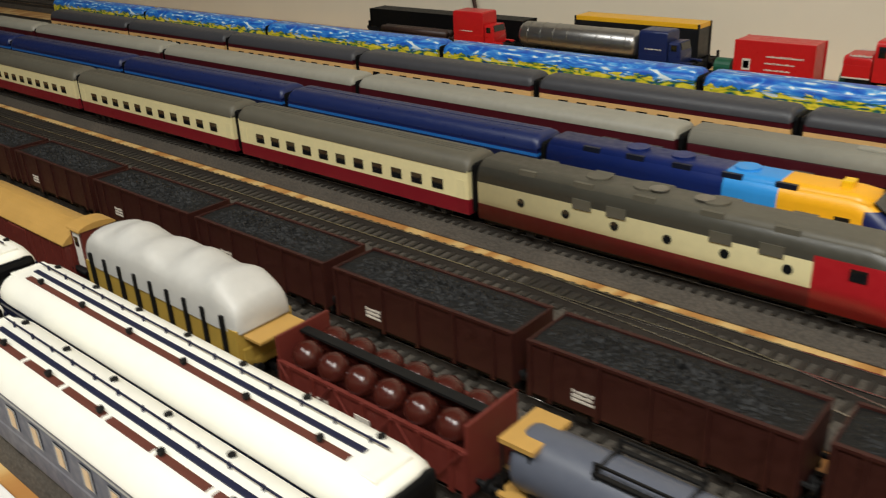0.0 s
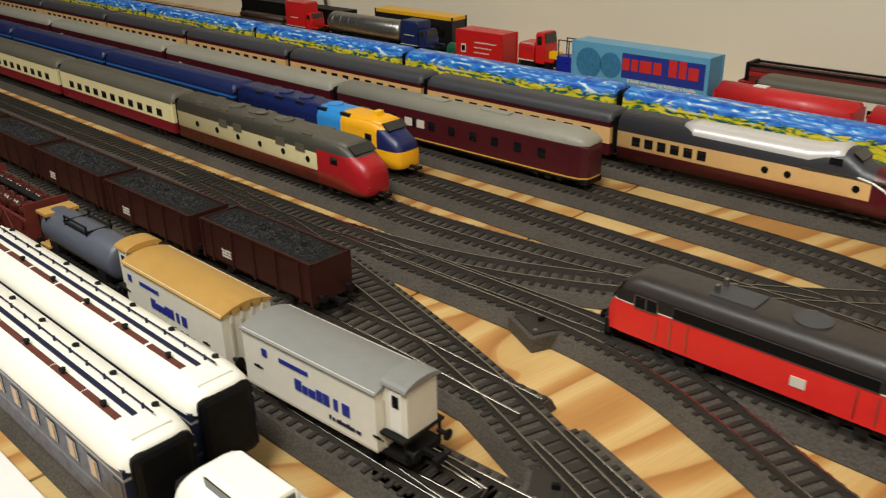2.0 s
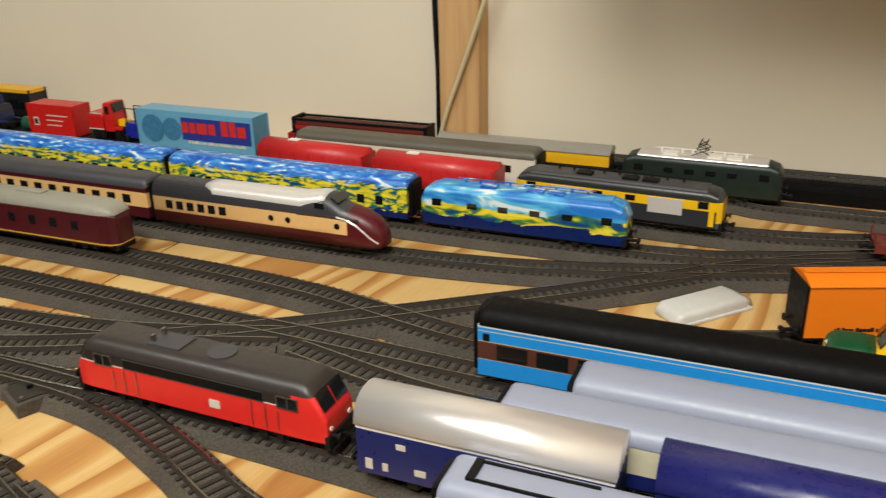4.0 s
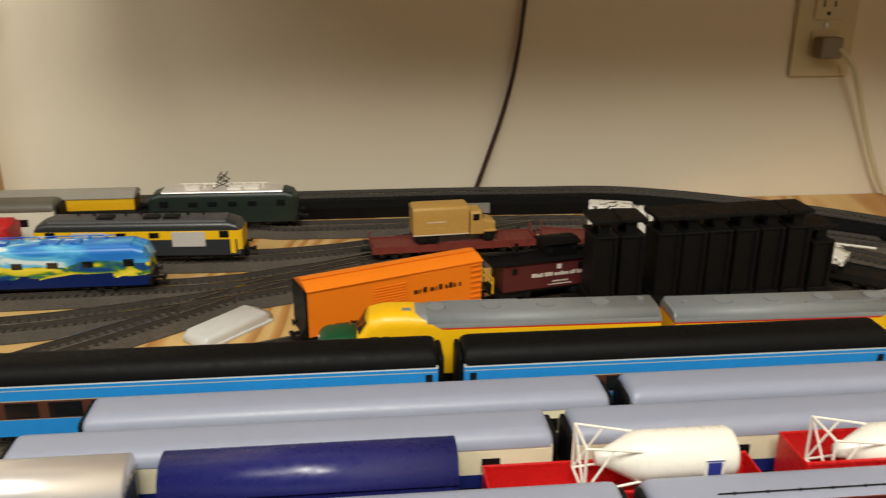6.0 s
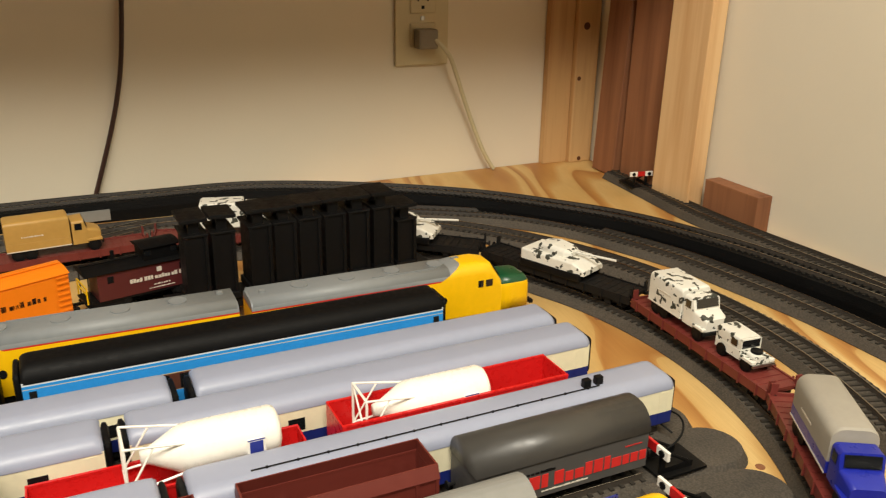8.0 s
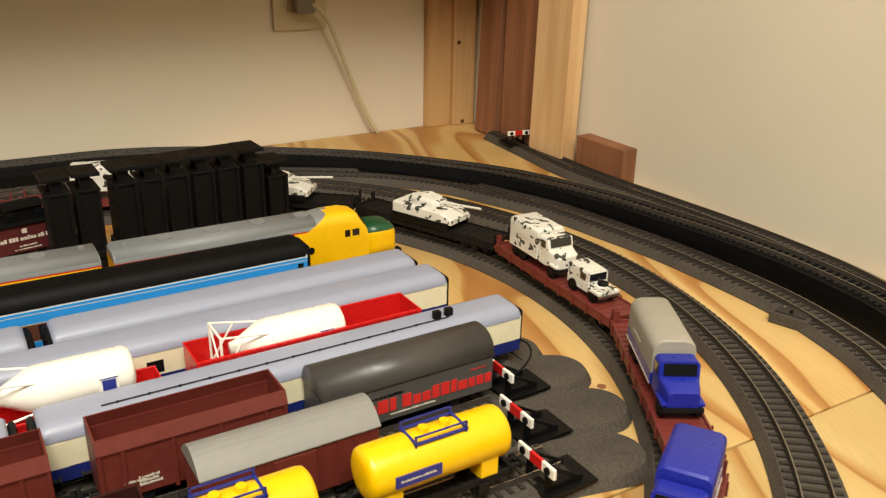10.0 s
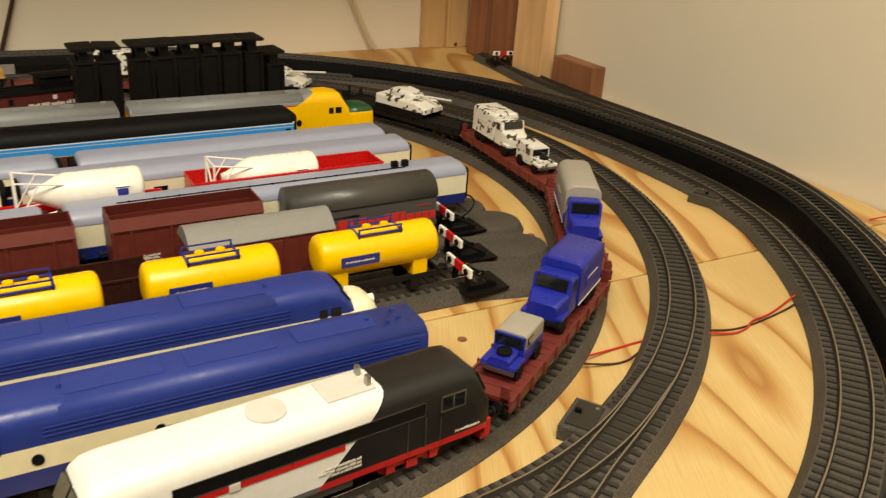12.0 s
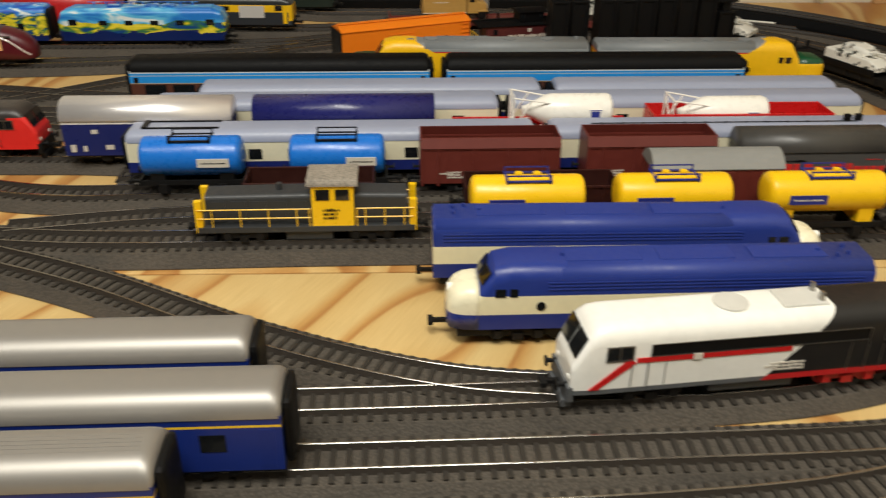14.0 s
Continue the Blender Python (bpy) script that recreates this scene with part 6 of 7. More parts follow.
# ---- the front yard ----
red_loco = diesel(pose(0.4570, 0.5885, RAIL_Z, 0, 0, -0.8), REDGREY, "bright red diesel locomotive with dark grey top", roofgear=ROOFDARK, length=0.172, band=BLACK, trim=ROOFDARK)
part("emblem", boxes((0.0115, 0.0185, -0.0158, -0.0152, 0.0150, 0.0200)), PALE, red_loco)
part("emblem", boxes((0.0115, 0.0185, 0.0152, 0.0158, 0.0150, 0.0200)), PALE, red_loco)
LX = "lilac-roofed express coaches"
for a, b, y in ((0.654, 0.955, 0.648), (0.960, 1.219, 0.648), (0.624, 0.914, 0.612), (0.918, 1.224, 0.612), (0.620, 0.935, 0.543), (0.939, 1.239, 0.543)):
    c = coach(at(a, b, y), b - a, CREAMBLUE, ROOFLILAC, "cream and blue coach with plain lilac-grey roof", LX, wins=9, wz=(0.0165, 0.0245), ww=0.010, zt=0.0385, ze=0.0300, rr=0.0118)
    if (a, y) == (0.939, 0.543):
        bm = bmesh.new()
        cyl(bm, (-0.115, -0.0062, 0.0392), (0.095, -0.0062, 0.0392), 0.0004, 5)
        for x in spread(-0.115, 0.095, 13):
            cyl(bm, (x, -0.0062, 0.0362), (x, -0.0062, 0.0398), 0.0006, 6)
        part("roof_wire", bm, UNDER, c)
        part("roof_lamp", boxes((0.085, 0.090, -0.005, -0.001, 0.0375, 0.0435), (0.094, 0.099, -0.0045, -0.0005, 0.0375, 0.0435), bevel=0.0006), BLACK, c)
    if (a, y) == (0.620, 0.543):
        part("roof_gear", boxes((-0.142, -0.085, -0.0078, -0.0062, 0.0362, 0.0395), (-0.142, -0.085, 0.0062, 0.0078, 0.0362, 0.0395), (-0.142, -0.138, -0.0078, 0.0078, 0.0366, 0.0400), bevel=0.0003), BLACK, c)
for a, b in ((0.586, 0.860), (0.867, 1.149)):
    c = coach(at(a, b, 0.687), b - a, SKYBLUE, ROOFBLACK, "sky-blue passenger coach with glossy black roof", "sky-blue coaches", wins=10, span=0.93, wz=(0.0188, 0.0284), ww=0.0190, zt=0.0505, ze=0.0400, rr=0.0098, doors=False)
    panes(c, (-(b - a) / 2 + 0.010, (b - a) / 2 - 0.010), 0.0305, 0.0350, 0.0042, 0.0150, GLASS)

streamliner(at(0.781, 1.009, 0.731, 180 - 1) @ Matrix.Diagonal((1, 1, 1.17, 1)), YELLOWGREY, paint("engine_grey", (128, 132, 134), 0.5, 0, 0.12), "yellow passenger diesel with grey roof and green nose", length=0.228, nose_mat=NOSEGREEN, portholes=(-0.075, -0.02, 0.035), roof_rib=False, cab=0.072, zb=0.0098, blunt=True)
streamliner(at(1.016, 1.240, 0.724, -1) @ Matrix.Diagonal((1, 1, 1.17, 1)), YELLOWGREY, bpy.data.materials["engine_grey"], "yellow passenger diesel with grey roof and green nose", length=0.222, nose_mat=NOSEGREEN, portholes=(-0.075, -0.02, 0.035), roof_rib=False, cab=0.071, zb=0.0098, blunt=True)

van = boxcar(at(0.5640, 0.700, 0.5755), 0.136, NAVYVAN, WHITEMETAL, "navy luggage van with pearl-white rounded roof", "", zt=0.0500, ze=0.0355, rr=0.0135, letters=((0.03, 0.013, 0.02, 0.004, PALE),), hw=0.0148)
for x, z, w, h in ((-0.058, 0.0105, 0.004, 0.0060), (-0.049, 0.0110, 0.003, 0.0045), (-0.040, 0.0255, 0.005, 0.0032), (-0.030, 0.0125, 0.006, 0.0036), (0.004, 0.0120, 0.006, 0.0045)):
    part("label_plate", boxes((x - w / 2, x + w / 2, -0.0151, -0.0147, z, z + h)), PALE, van)
part("label_plate", boxes((-0.002, 0.006, -0.0151, -0.0147, 0.0240, 0.0262)), REDLETTER, van)
boxcar(at(0.7105, 0.858, 0.5755), 0.1475, NAVY, NAVY, "navy blue van with rounded navy roof", "", zt=0.0500, ze=0.0355, rr=0.0135, hw=0.0148, door=False, letters=((0.0, 0.015, 0.03, 0.004, PALE),))

REDBODY = paint("scarlet_plastic", (204, 30, 30), 0.3, 0, 0.06)
IVORY = paint("ivory_plastic", (244, 240, 230), 0.3, 0, 0.04)


def silo_wagon(a, b, y, shift=0.0, rim=0.0365, rest=0.0140):
    L = b - a
    g = gondola(at(a, b, y), L, REDBODY, "scarlet open wagon carrying a white silo", "silo wagons", zt=rim, posts=5, axles=False, hw=0.0142)
    ob = thing("silo", "white mortar silo lying in a red wagon", "silo", "silos in the red wagons", at(a + shift, b + shift, y, 0, RAIL_Z + rest))
    part("barrel", lathe_x(bmesh.new(), [(-0.040, 0.0035), (-0.036, 0.0045), (-0.022, 0.0118), (-0.018, 0.0132), (0.028, 0.0132), (0.0305, 0.0122), (0.032, 0.009)], 0.0225, 28), IVORY, ob, smooth=True)
    bm = bmesh.new()
    for s in (-1, 1):
        for z in (0.010, 0.036):
            cyl(bm, (-0.018, s * 0.0095, 0.014 if z < 0.02 else 0.031), (-0.048, s * 0.0115, z), 0.0007, 6)
        cyl(bm, (-0.048, s * 0.0115, 0.010), (-0.048, s * 0.0115, 0.036), 0.0008, 6)
        cyl(bm, (-0.048, s * 0.0115, 0.010), (-0.034, s * 0.0105, 0.033), 0.0006, 6)
    for z in (0.010, 0.036):
        cyl(bm, (-0.048, -0.0115, z), (-0.048, 0.0115, z), 0.0008, 6)
    cyl(bm, (-0.048, -0.0115, 0.010), (-0.048, 0.0115, 0.036), 0.0006, 6)
    part("leg_frame", bm, IVORY, ob)
    part("emblem", boxes((0.012, 0.022, -0.0138, -0.0128, 0.017, 0.027)), IVORY, ob)
    part("emblem_mark", boxes((0.0135, 0.0205, -0.0142, -0.0137, 0.0185, 0.0255), (0.0125, 0.0216, -0.0141, -0.0137, 0.0262, 0.0267), (0.0125, 0.0216, -0.0141, -0.0137, 0.0172, 0.0177)), BLUELETTER, ob)
    return g


def prism(outline, x0, x1):
    """An outline of (y, z) drawn out along x."""
    bm = bmesh.new()
    rings = [[bm.verts.new((x, y, z)) for y, z in outline] for x in (x0, x1)]
    n = len(outline)
    for i in range(n):
        bm.faces.new((rings[0][i], rings[0][(i + 1) % n], rings[1][(i + 1) % n], rings[1][i]))
    bm.faces.new(rings[0][::-1])
    bm.faces.new(rings[1])
    bmesh.ops.recalc_face_normals(bm, faces=bm.faces)
    return bm


silo_wagon(0.867, 1.016, 0.574, 0.024, 0.0262, 0.0145)
silo_wagon(1.026, 1.180, 0.5735, -0.010, 0.0370, 0.0115)

for a, b in ((0.6350, 0.7185), (0.7415, 0.8215)):
    tank_wagon(at(a, b, 0.512), b - a, BLUETANK, UNDER, "bright blue two-axle tank wagon with black catwalk", "blue tank wagons", r=0.0145, zc=0.0268, plate=PALE, dome=False, shift=0.031)
for a, b in ((0.8385, 0.9475), (0.9600, 1.0630)):
    w = gondola(at(a, b, 0.512), b - a, WAGONBROWN, "reddish brown high-sided open hopper wagon", "brown open wagons", zt=0.0355, posts=6)
    e = (b - a) / 2 - 0.0035
    for s in (-1, 1):
        lip = [(s * 0.0154, 0.0357), (s * 0.0126, 0.0428), (s * 0.0118, 0.0428), (s * 0.0134, 0.0357)]
        part("sloped_rim", prism(lip, -e, e), WAGONBROWN, w)
    part("end_wall", boxes((-e, -e + 0.001, -0.0122, 0.0122, 0.0358, 0.0426), (e - 0.001, e, -0.0122, 0.0122, 0.0358, 0.0426)), WAGONBROWN, w)
    for s in (-1, 1):
        writing(w, s * 0.032, 0.0143, 0.0150, 0.010, 0.0018, PALE)
mini = boxcar(at(1.0760, 1.1930, 0.510), 0.117, MINIGREY, paint("charcoal_roof", (64, 62, 59), 0.4, 0, 0.1), "charcoal van with rounded roof and red lettering", "", zt=0.0445, ze=0.030, rr=0.0138, hw=0.0148, door=False, end_posts=False)
for bx, bz, w, h, mt in ((0.012, 0.0112, 0.084, 0.0125, REDLETTER), (-0.02, 0.0225, 0.026, 0.0024, BLACK), (0.045, 0.0238, 0.012, 0.0012, REDLETTER), (0.0, 0.0102, 0.03, 0.0014, PALE)):
    writing(mini, bx, 0.01495, bz, w, h, mt)
boxcar(at(0.9975, 1.0955, 0.470), 0.098, WAGONBROWN, GREYROOF, "brown van with plain grey arched roof", "", zt=0.0450, ze=0.0350, rr=0.0125, ribbed=10)
gondola(at(0.868, 0.982, 0.470), 0.114, WAGONDARK, "dark brown low open wagon", "low brown wagons", zt=0.0235)
gondola(at(0.7175, 0.8125, 0.470), 0.095, WAGONDARK, "dark brown low open wagon", "low brown wagons", zt=0.0285)
for a, b in ((0.8665, 0.9520), (0.9625, 1.0495), (1.0630, 1.1545)):
    t = tank_wagon(at(a, b, 0.430), b - a, YELLOW, BLUE, "yellow two-axle tank wagon with blue catwalk", "yellow tank wagons", r=0.0136, zc=0.0300, plate=BLUE)


def switcher(m):
    ob = thing("shunting_locomotive", "dark grey shunter with yellow cab and railings", "locomotive", m=m)
    DG = paint("shunter_grey", (52, 54, 56), 0.5, 0, 0.2)
    part("frame", boxes((-0.078, 0.078, -0.0142, 0.0142, 0.0085, 0.0125), bevel=0.0004), DG, ob)
    part("long_hood", loft(bmesh.new(), [(-0.072, 0.0095, 0.0125, 0.0320, 0.003), (0.004, 0.0098, 0.0125, 0.0328, 0.003)]), DG, ob)
    part("short_hood", loft(bmesh.new(), [(0.034, 0.0098, 0.0125, 0.0328, 0.003), (0.072, 0.0095, 0.0125, 0.0320, 0.003)]), DG, ob)
    part("cab", boxes((0.004, 0.034, -0.0138, 0.0138, 0.0105, 0.0400), bevel=0.0006), YELLOW, ob)
    part("cab_roof", loft(bmesh.new(), [(0.001, 0.0150, 0.0400, 0.0440, 0.004), (0.037, 0.0150, 0.0400, 0.0440, 0.004)]), ballast("worn_cab_roof", (150, 142, 130), 0.35), ob)
    panes(ob, (0.012, 0.026), 0.0305, 0.0375, 0.010, 0.0140)
    writing(ob, 0.019, 0.0140, 0.017, 0.014, 0.008, UNDER, rows=3)
    bm = bmesh.new()
    for s in (-1, 1):
        for x0, x1 in ((-0.077, 0.003), (0.035, 0.077)):
            for z in (0.0185, 0.0245):
                cyl(bm, (x0, s * 0.0138, z), (x1, s * 0.0138, z), 0.00042, 6)
            for x in spread(x0, x1, 4 if x1 < 0.01 else 3) + [x0 + 0.001, x1 - 0.001]:
                cyl(bm, (x, s * 0.0138, 0.0125), (x, s * 0.0138, 0.0248), 0.00042, 6)
    part("railing", bm, YELLOW, ob)
    for s in (-1, 1):
        part("end_platform", boxes((min(s * 0.074, s * 0.079), max(s * 0.074, s * 0.079), -0.0135, -0.0095, 0.0085, 0.0300), (min(s * 0.074, s * 0.079), max(s * 0.074, s * 0.079), 0.0095, 0.0135, 0.0085, 0.0300)), YELLOW, ob)
        bogie(ob, s * 0.046)
    part("fuel_tank", boxes((-0.016, 0.018, -0.012, 0.012, 0.002, 0.0085), bevel=0.001), DG, ob)
    part("exhaust", cyl(bmesh.new(), (-0.02, 0, 0.0325), (-0.02, 0, 0.0365), 0.0022, 12), DG, ob)
    part("hood_door", boxes(*[(x - 0.0055, x + 0.0055, s * 0.0099 - 0.0004, s * 0.0099 + 0.0004, 0.015, 0.0285) for x in spread(-0.07, 0.002, 5) for s in (-1, 1)]), DG, ob)
    couplers(ob, 0.078)


switcher(pose(0.7660, 0.437, RAIL_Z) @ Matrix.Diagonal((0.90, 1, 1.03, 1)))

BLUECAST = paint("cobalt_roof", (36, 55, 134), 0.52, 0, 0.1)
tall = Matrix.Diagonal((1, 1.02, 1.07, 1))
for x0, x1, y, turn, z, dots in ((0.8455, 1.0865, 0.3855, -0.8, 0.0036, (-0.080, -0.030, 0.008, 0.058)), (0.8505, 1.0865, 0.3325, 180, 0.0022, (-0.0715, -0.0215, 0.0165, 0.0665))):
    unit = streamliner(at(x0, x1, y, turn) @ tall, BLUECREAM, BLUECAST, "blue and cream cab unit diesel standing on plywood", length=x1 - x0, fwd=0.0085, nose_mat=NOSECREAM, portholes=dots, zb=0.0098, fans=False)
    unit.location.z = z
    for s in (-1, 1):
        for x in spread(dots[1] + 0.004, dots[2] - 0.002, 9):
            child("louvre", shared("louvre", lambda: boxes((-0.0011, 0.0011, -0.0003, 0.0003, -0.0012, 0.0012)), STEEL), unit, m=pose(x, s * 0.0150, 0.0235))

# the orange box car, the caboose and the bridge piers at the back
oc = boxcar(pose(0.8335, 0.823, 0.0118, 0, 0, 21), 0.150, ORANGE, ORANGE, "orange box car with black ends and lettering", "", zt=0.0490, ze=0.0445, hw=0.0148, rr=0.003, axles=False, door=False, letters=((0.034, 0.026, 0.044, 0.0070, UNDER), (-0.038, 0.0125, 0.030, 0.0042, UNDER)), walk_top=True)
for k in range(7):
    part_each("side_louvre", [(-0.020, 0.006, s * 0.0150 - 0.0003, s * 0.0150 + 0.0003, 0.0240 + 0.0022 * k, 0.0249 + 0.0022 * k) for s in (-1, 1)], ORANGE, oc)
for s in (-1, 1):
    part("plug_door", boxes((0.009, 0.060, s * 0.0150 - 0.0003, s * 0.0150 + 0.0003, 0.0090, 0.0430), bevel=0.0001), ORANGE, oc)
    part("sill", boxes((-0.072, 0.072, s * 0.0147 - 0.0005, s * 0.0147 + 0.0005, 0.0068, 0.0085)), BLACK, oc)
part("end_wall", boxes((-0.0735, -0.0720, -0.0150, 0.0150, 0.0075, 0.0450)), BLACK, oc)
part("ladder_rung", boxes(*[(0.0716, 0.0728, 0.004 + 0.0 * k, 0.013, 0.010 + 0.0045 * k, 0.0112 + 0.0045 * k) for k in range(8)], *[(0.062, 0.071, -0.0158, -0.0150, 0.010 + 0.0045 * k, 0.0112 + 0.0045 * k) for k in range(8)]), ORANGE, oc)
TUSCAN = paint("tuscan_red", (84, 32, 32), 0.5, 0, 0.15)


def caboose(m):
    ob = thing("caboose", "tuscan red caboose with sooty black roof and white lettering", "goods wagon", m=m)
    part("body", boxes((-0.043, 0.043, -0.0140, 0.0140, 0.0100, 0.0340), bevel=0.0003), TUSCAN, ob)
    part("roof", arched(0.053, 0.0156, 0.0338, 0.0378), ROOFBLACK, ob)
    part("cupola", loft(bmesh.new(), [(-0.004, 0.0112, 0.0360, 0.0470, 0.002), (0.024, 0.0112, 0.0360, 0.0470, 0.002)]), ROOFBLACK, ob)
    part("cupola_roof", arched(0.0165, 0.0128, 0.0468, 0.0490), ROOFBLACK, ob).matrix_basis = pose(0.010, 0, 0)
    panes(ob, (-0.001, 0.021), 0.0400, 0.0450, 0.0050, 0.0112, GLASS, "cupola_window")
    part("chimney", cyl(bmesh.new(), (-0.024, 0.006, 0.0368), (-0.024, 0.006, 0.0440), 0.0016, 10), BLACK, ob)
    part("roof_walk", boxes((-0.052, -0.006, -0.0022, 0.0022, 0.0380, 0.0387), (0.027, 0.052, -0.0022, 0.0022, 0.0380, 0.0387)), ROOFBLACK, ob)
    panes(ob, (-0.033, 0.026, 0.036), 0.0245, 0.0300, 0.0048, 0.0140, GLASS)
    writing(ob, 0.008, 0.0142, 0.0195, 0.052, 0.0050, PALE)
    writing(ob, 0.008, 0.0142, 0.0145, 0.014, 0.0020, PALE)
    writing(ob, 0.008, 0.0142, 0.0120, 0.022, 0.0014, PALE)
    part("emblem", boxes((0.0045, 0.0085, -0.0143, -0.0139, 0.0260, 0.0300), bevel=0.0001), PALE, ob)
    part("floor", boxes((-0.053, 0.053, -0.0135, 0.0135, 0.0080, 0.0100)), BLACK, ob)
    for s in (-1, 1):
        for y in (-0.0132, 0.0132):
            part_each("grab_iron", [(s * 0.0520 - 0.0005, s * 0.0520 + 0.0005, y - 0.0005, y + 0.0005, 0.0100, 0.0240)], YELLOW if s < 0 else BLACK, ob)
            part_each("roof_post", [(s * 0.0500 - 0.0004, s * 0.0500 + 0.0004, y - 0.0004, y + 0.0004, 0.0100, 0.0340)], BLACK, ob)
        part("end_rail", boxes((s * 0.0520 - 0.0005, s * 0.0520 + 0.0005, -0.0132, 0.0132, 0.0180, 0.0190), (s * 0.0520 - 0.0005, s * 0.0520 + 0.0005, -0.0132, 0.0132, 0.0230, 0.0240)), YELLOW if s < 0 else BLACK, ob)
        part("step", boxes((s * 0.0490 - 0.0035, s * 0.0490 + 0.0035, -0.0150, -0.0125, 0.0035, 0.0048), (s * 0.0490 - 0.0035, s * 0.0490 + 0.0035, 0.0125, 0.0150, 0.0035, 0.0048)), BLACK, ob)
        bogie(ob, s * 0.033)
    couplers(ob, 0.053, False)


caboose(pose(0.965, 0.872, 0.0118, 0, 0, 12))
track([(0.68, 0.765), (0.76, 0.794), (0.83, 0.8215), (0.90, 0.848), (0.97, 0.868), (1.04, 0.878)], G, width=0.046)
rng = random.Random(8)
CARRIER = pose(1.090, 0.835, 0.0, 0, 0, 3)
flat = thing("flat_car", "long black flat car loaded with bridge piers", "goods wagon", m=CARRIER)
part("deck", boxes((-0.116, 0.116, -0.0150, 0.0150, 0.0185, 0.0220), bevel=0.0005), BLACK, flat)
part("side_sill", boxes((-0.116, 0.116, -0.0156, -0.0145, 0.0140, 0.0205), (-0.116, 0.116, 0.0145, 0.0156, 0.0140, 0.0205)), BLACK, flat)
part("centre_sill", boxes((-0.070, 0.070, -0.0060, 0.0060, 0.0090, 0.0185), bevel=0.0006), BLACK, flat)
for x in (-0.088, 0.088):
    part("bogie", boxes((x - 0.017, x + 0.017, -0.0128, -0.0108, 0.0040, 0.0110), (x - 0.017, x + 0.017, 0.0108, 0.0128, 0.0040, 0.0110), (x - 0.005, x + 0.005, -0.0128, 0.0128, 0.0090, 0.0185), bevel=0.0005), UNDER, flat)
    for dx in (-0.011, 0.011):
        part("wheelset", cyl(bmesh.new(), (x + dx, -0.0095, 0.0055), (x + dx, 0.0095, 0.0055), 0.0055, 18), UNDER, flat)
for k, (dx, h) in enumerate(((-0.092, 0.0560), (-0.070, 0.0560), (-0.041, 0.0565), (-0.0195, 0.0566), (0.002, 0.0568), (0.0238, 0.0570), (0.0458, 0.0570), (0.0680, 0.0572), (0.0900, 0.0430))):
    p = thing("bridge_pier", "black plastic bridge pier with flat cap", "bridge pier", "row of bridge piers", CARRIER @ pose(dx, 0, 0.0222, 0, 0, rng.uniform(-2, 2)))
    part("foot", boxes((-0.0098, 0.0098, -0.0175, 0.0175, 0.0, 0.006), bevel=0.0008), BLACK, p)
    part("column", loft(bmesh.new(), [(-0.0080, 0.0145, 0.006, h, 0.001), (0.0080, 0.0145, 0.006, h, 0.001)]), BLACK, p)
    part("buttress", boxes((-0.0092, -0.0066, -0.0165, -0.0140, 0.006, h), (0.0066, 0.0092, -0.0165, -0.0140, 0.006, h)), BLACK, p)
    part("shoulder", boxes((-0.0100, 0.0100, -0.0160, 0.0160, h, h + 0.0020), bevel=0.0004), BLACK, p)
    part("cap", boxes((-0.0107, 0.0107, -0.0150, 0.0150, 0.0120, 0.0150), bevel=0.0004), BLACK, p).matrix_basis = pose(0, 0, h, rng.uniform(-1.5, 1.5), rng.uniform(-2, 2), rng.uniform(-1, 1))
    for y in (-0.0085, 0.0075):
        part("neck", loft(bmesh.new(), [(-0.0042, 0.0024, h + 0.0018, h + 0.0125, 0.0005), (0.0042, 0.0024, h + 0.0018, h + 0.0125, 0.0005)]), BLACK, p).matrix_basis = pose(0, y, 0)
lump = thing("power_clip", "pale grey plastic cover lying on plywood", "plastic cover", m=pose(0.705, 0.846, 0.0, 0, 0, 48))
part("shell", loft(bmesh.new(), [(-0.036, 0.012, 0, 0.006, 0.003), (-0.03, 0.0145, 0, 0.0095, 0.004), (0.026, 0.0145, 0, 0.0095, 0.004), (0.036, 0.011, 0, 0.005, 0.003)]), paint("pale_grey_plastic", (206, 206, 202), 0.4), lump, smooth=True)
part("rim", boxes((-0.032, 0.032, -0.0165, 0.0165, 0.0, 0.0022), bevel=0.0006), bpy.data.materials["pale_grey_plastic"], lump)

# ---- the moving train, standing on the inner curve ----
ROUTE = smooth_line([(0.24, 0.601), (0.32, 0.632), (0.40, 0.678), (0.48, 0.733), (0.56, 0.790), (0.66, 0.864), (0.74, 0.925), (0.84, 0.972)] + INNER[:-1] + [(0.98, 0.265), (0.90, 0.269), (0.83, 0.284), (0.74, 0.324), (0.64, 0.383)], 0.002)
front = min(range(len(ROUTE)), key=lambda i: (ROUTE[i] - Vector((0.906, 0.268, 0))).length)


def on_route(back, length, z=RAIL_Z):
    """Pose of a vehicle whose front end is so many metres behind the train's front."""
    i0, i1 = front - int((back + length * 0.2) / 0.002), front - int((back + length * 0.8) / 0.002)
    a, b = ROUTE[i0], ROUTE[i1]
    c = (a + b) / 2
    return pose(c.x, c.y, z, 0, 0, math.degrees(math.atan2(a.y - b.y, a.x - b.x)))


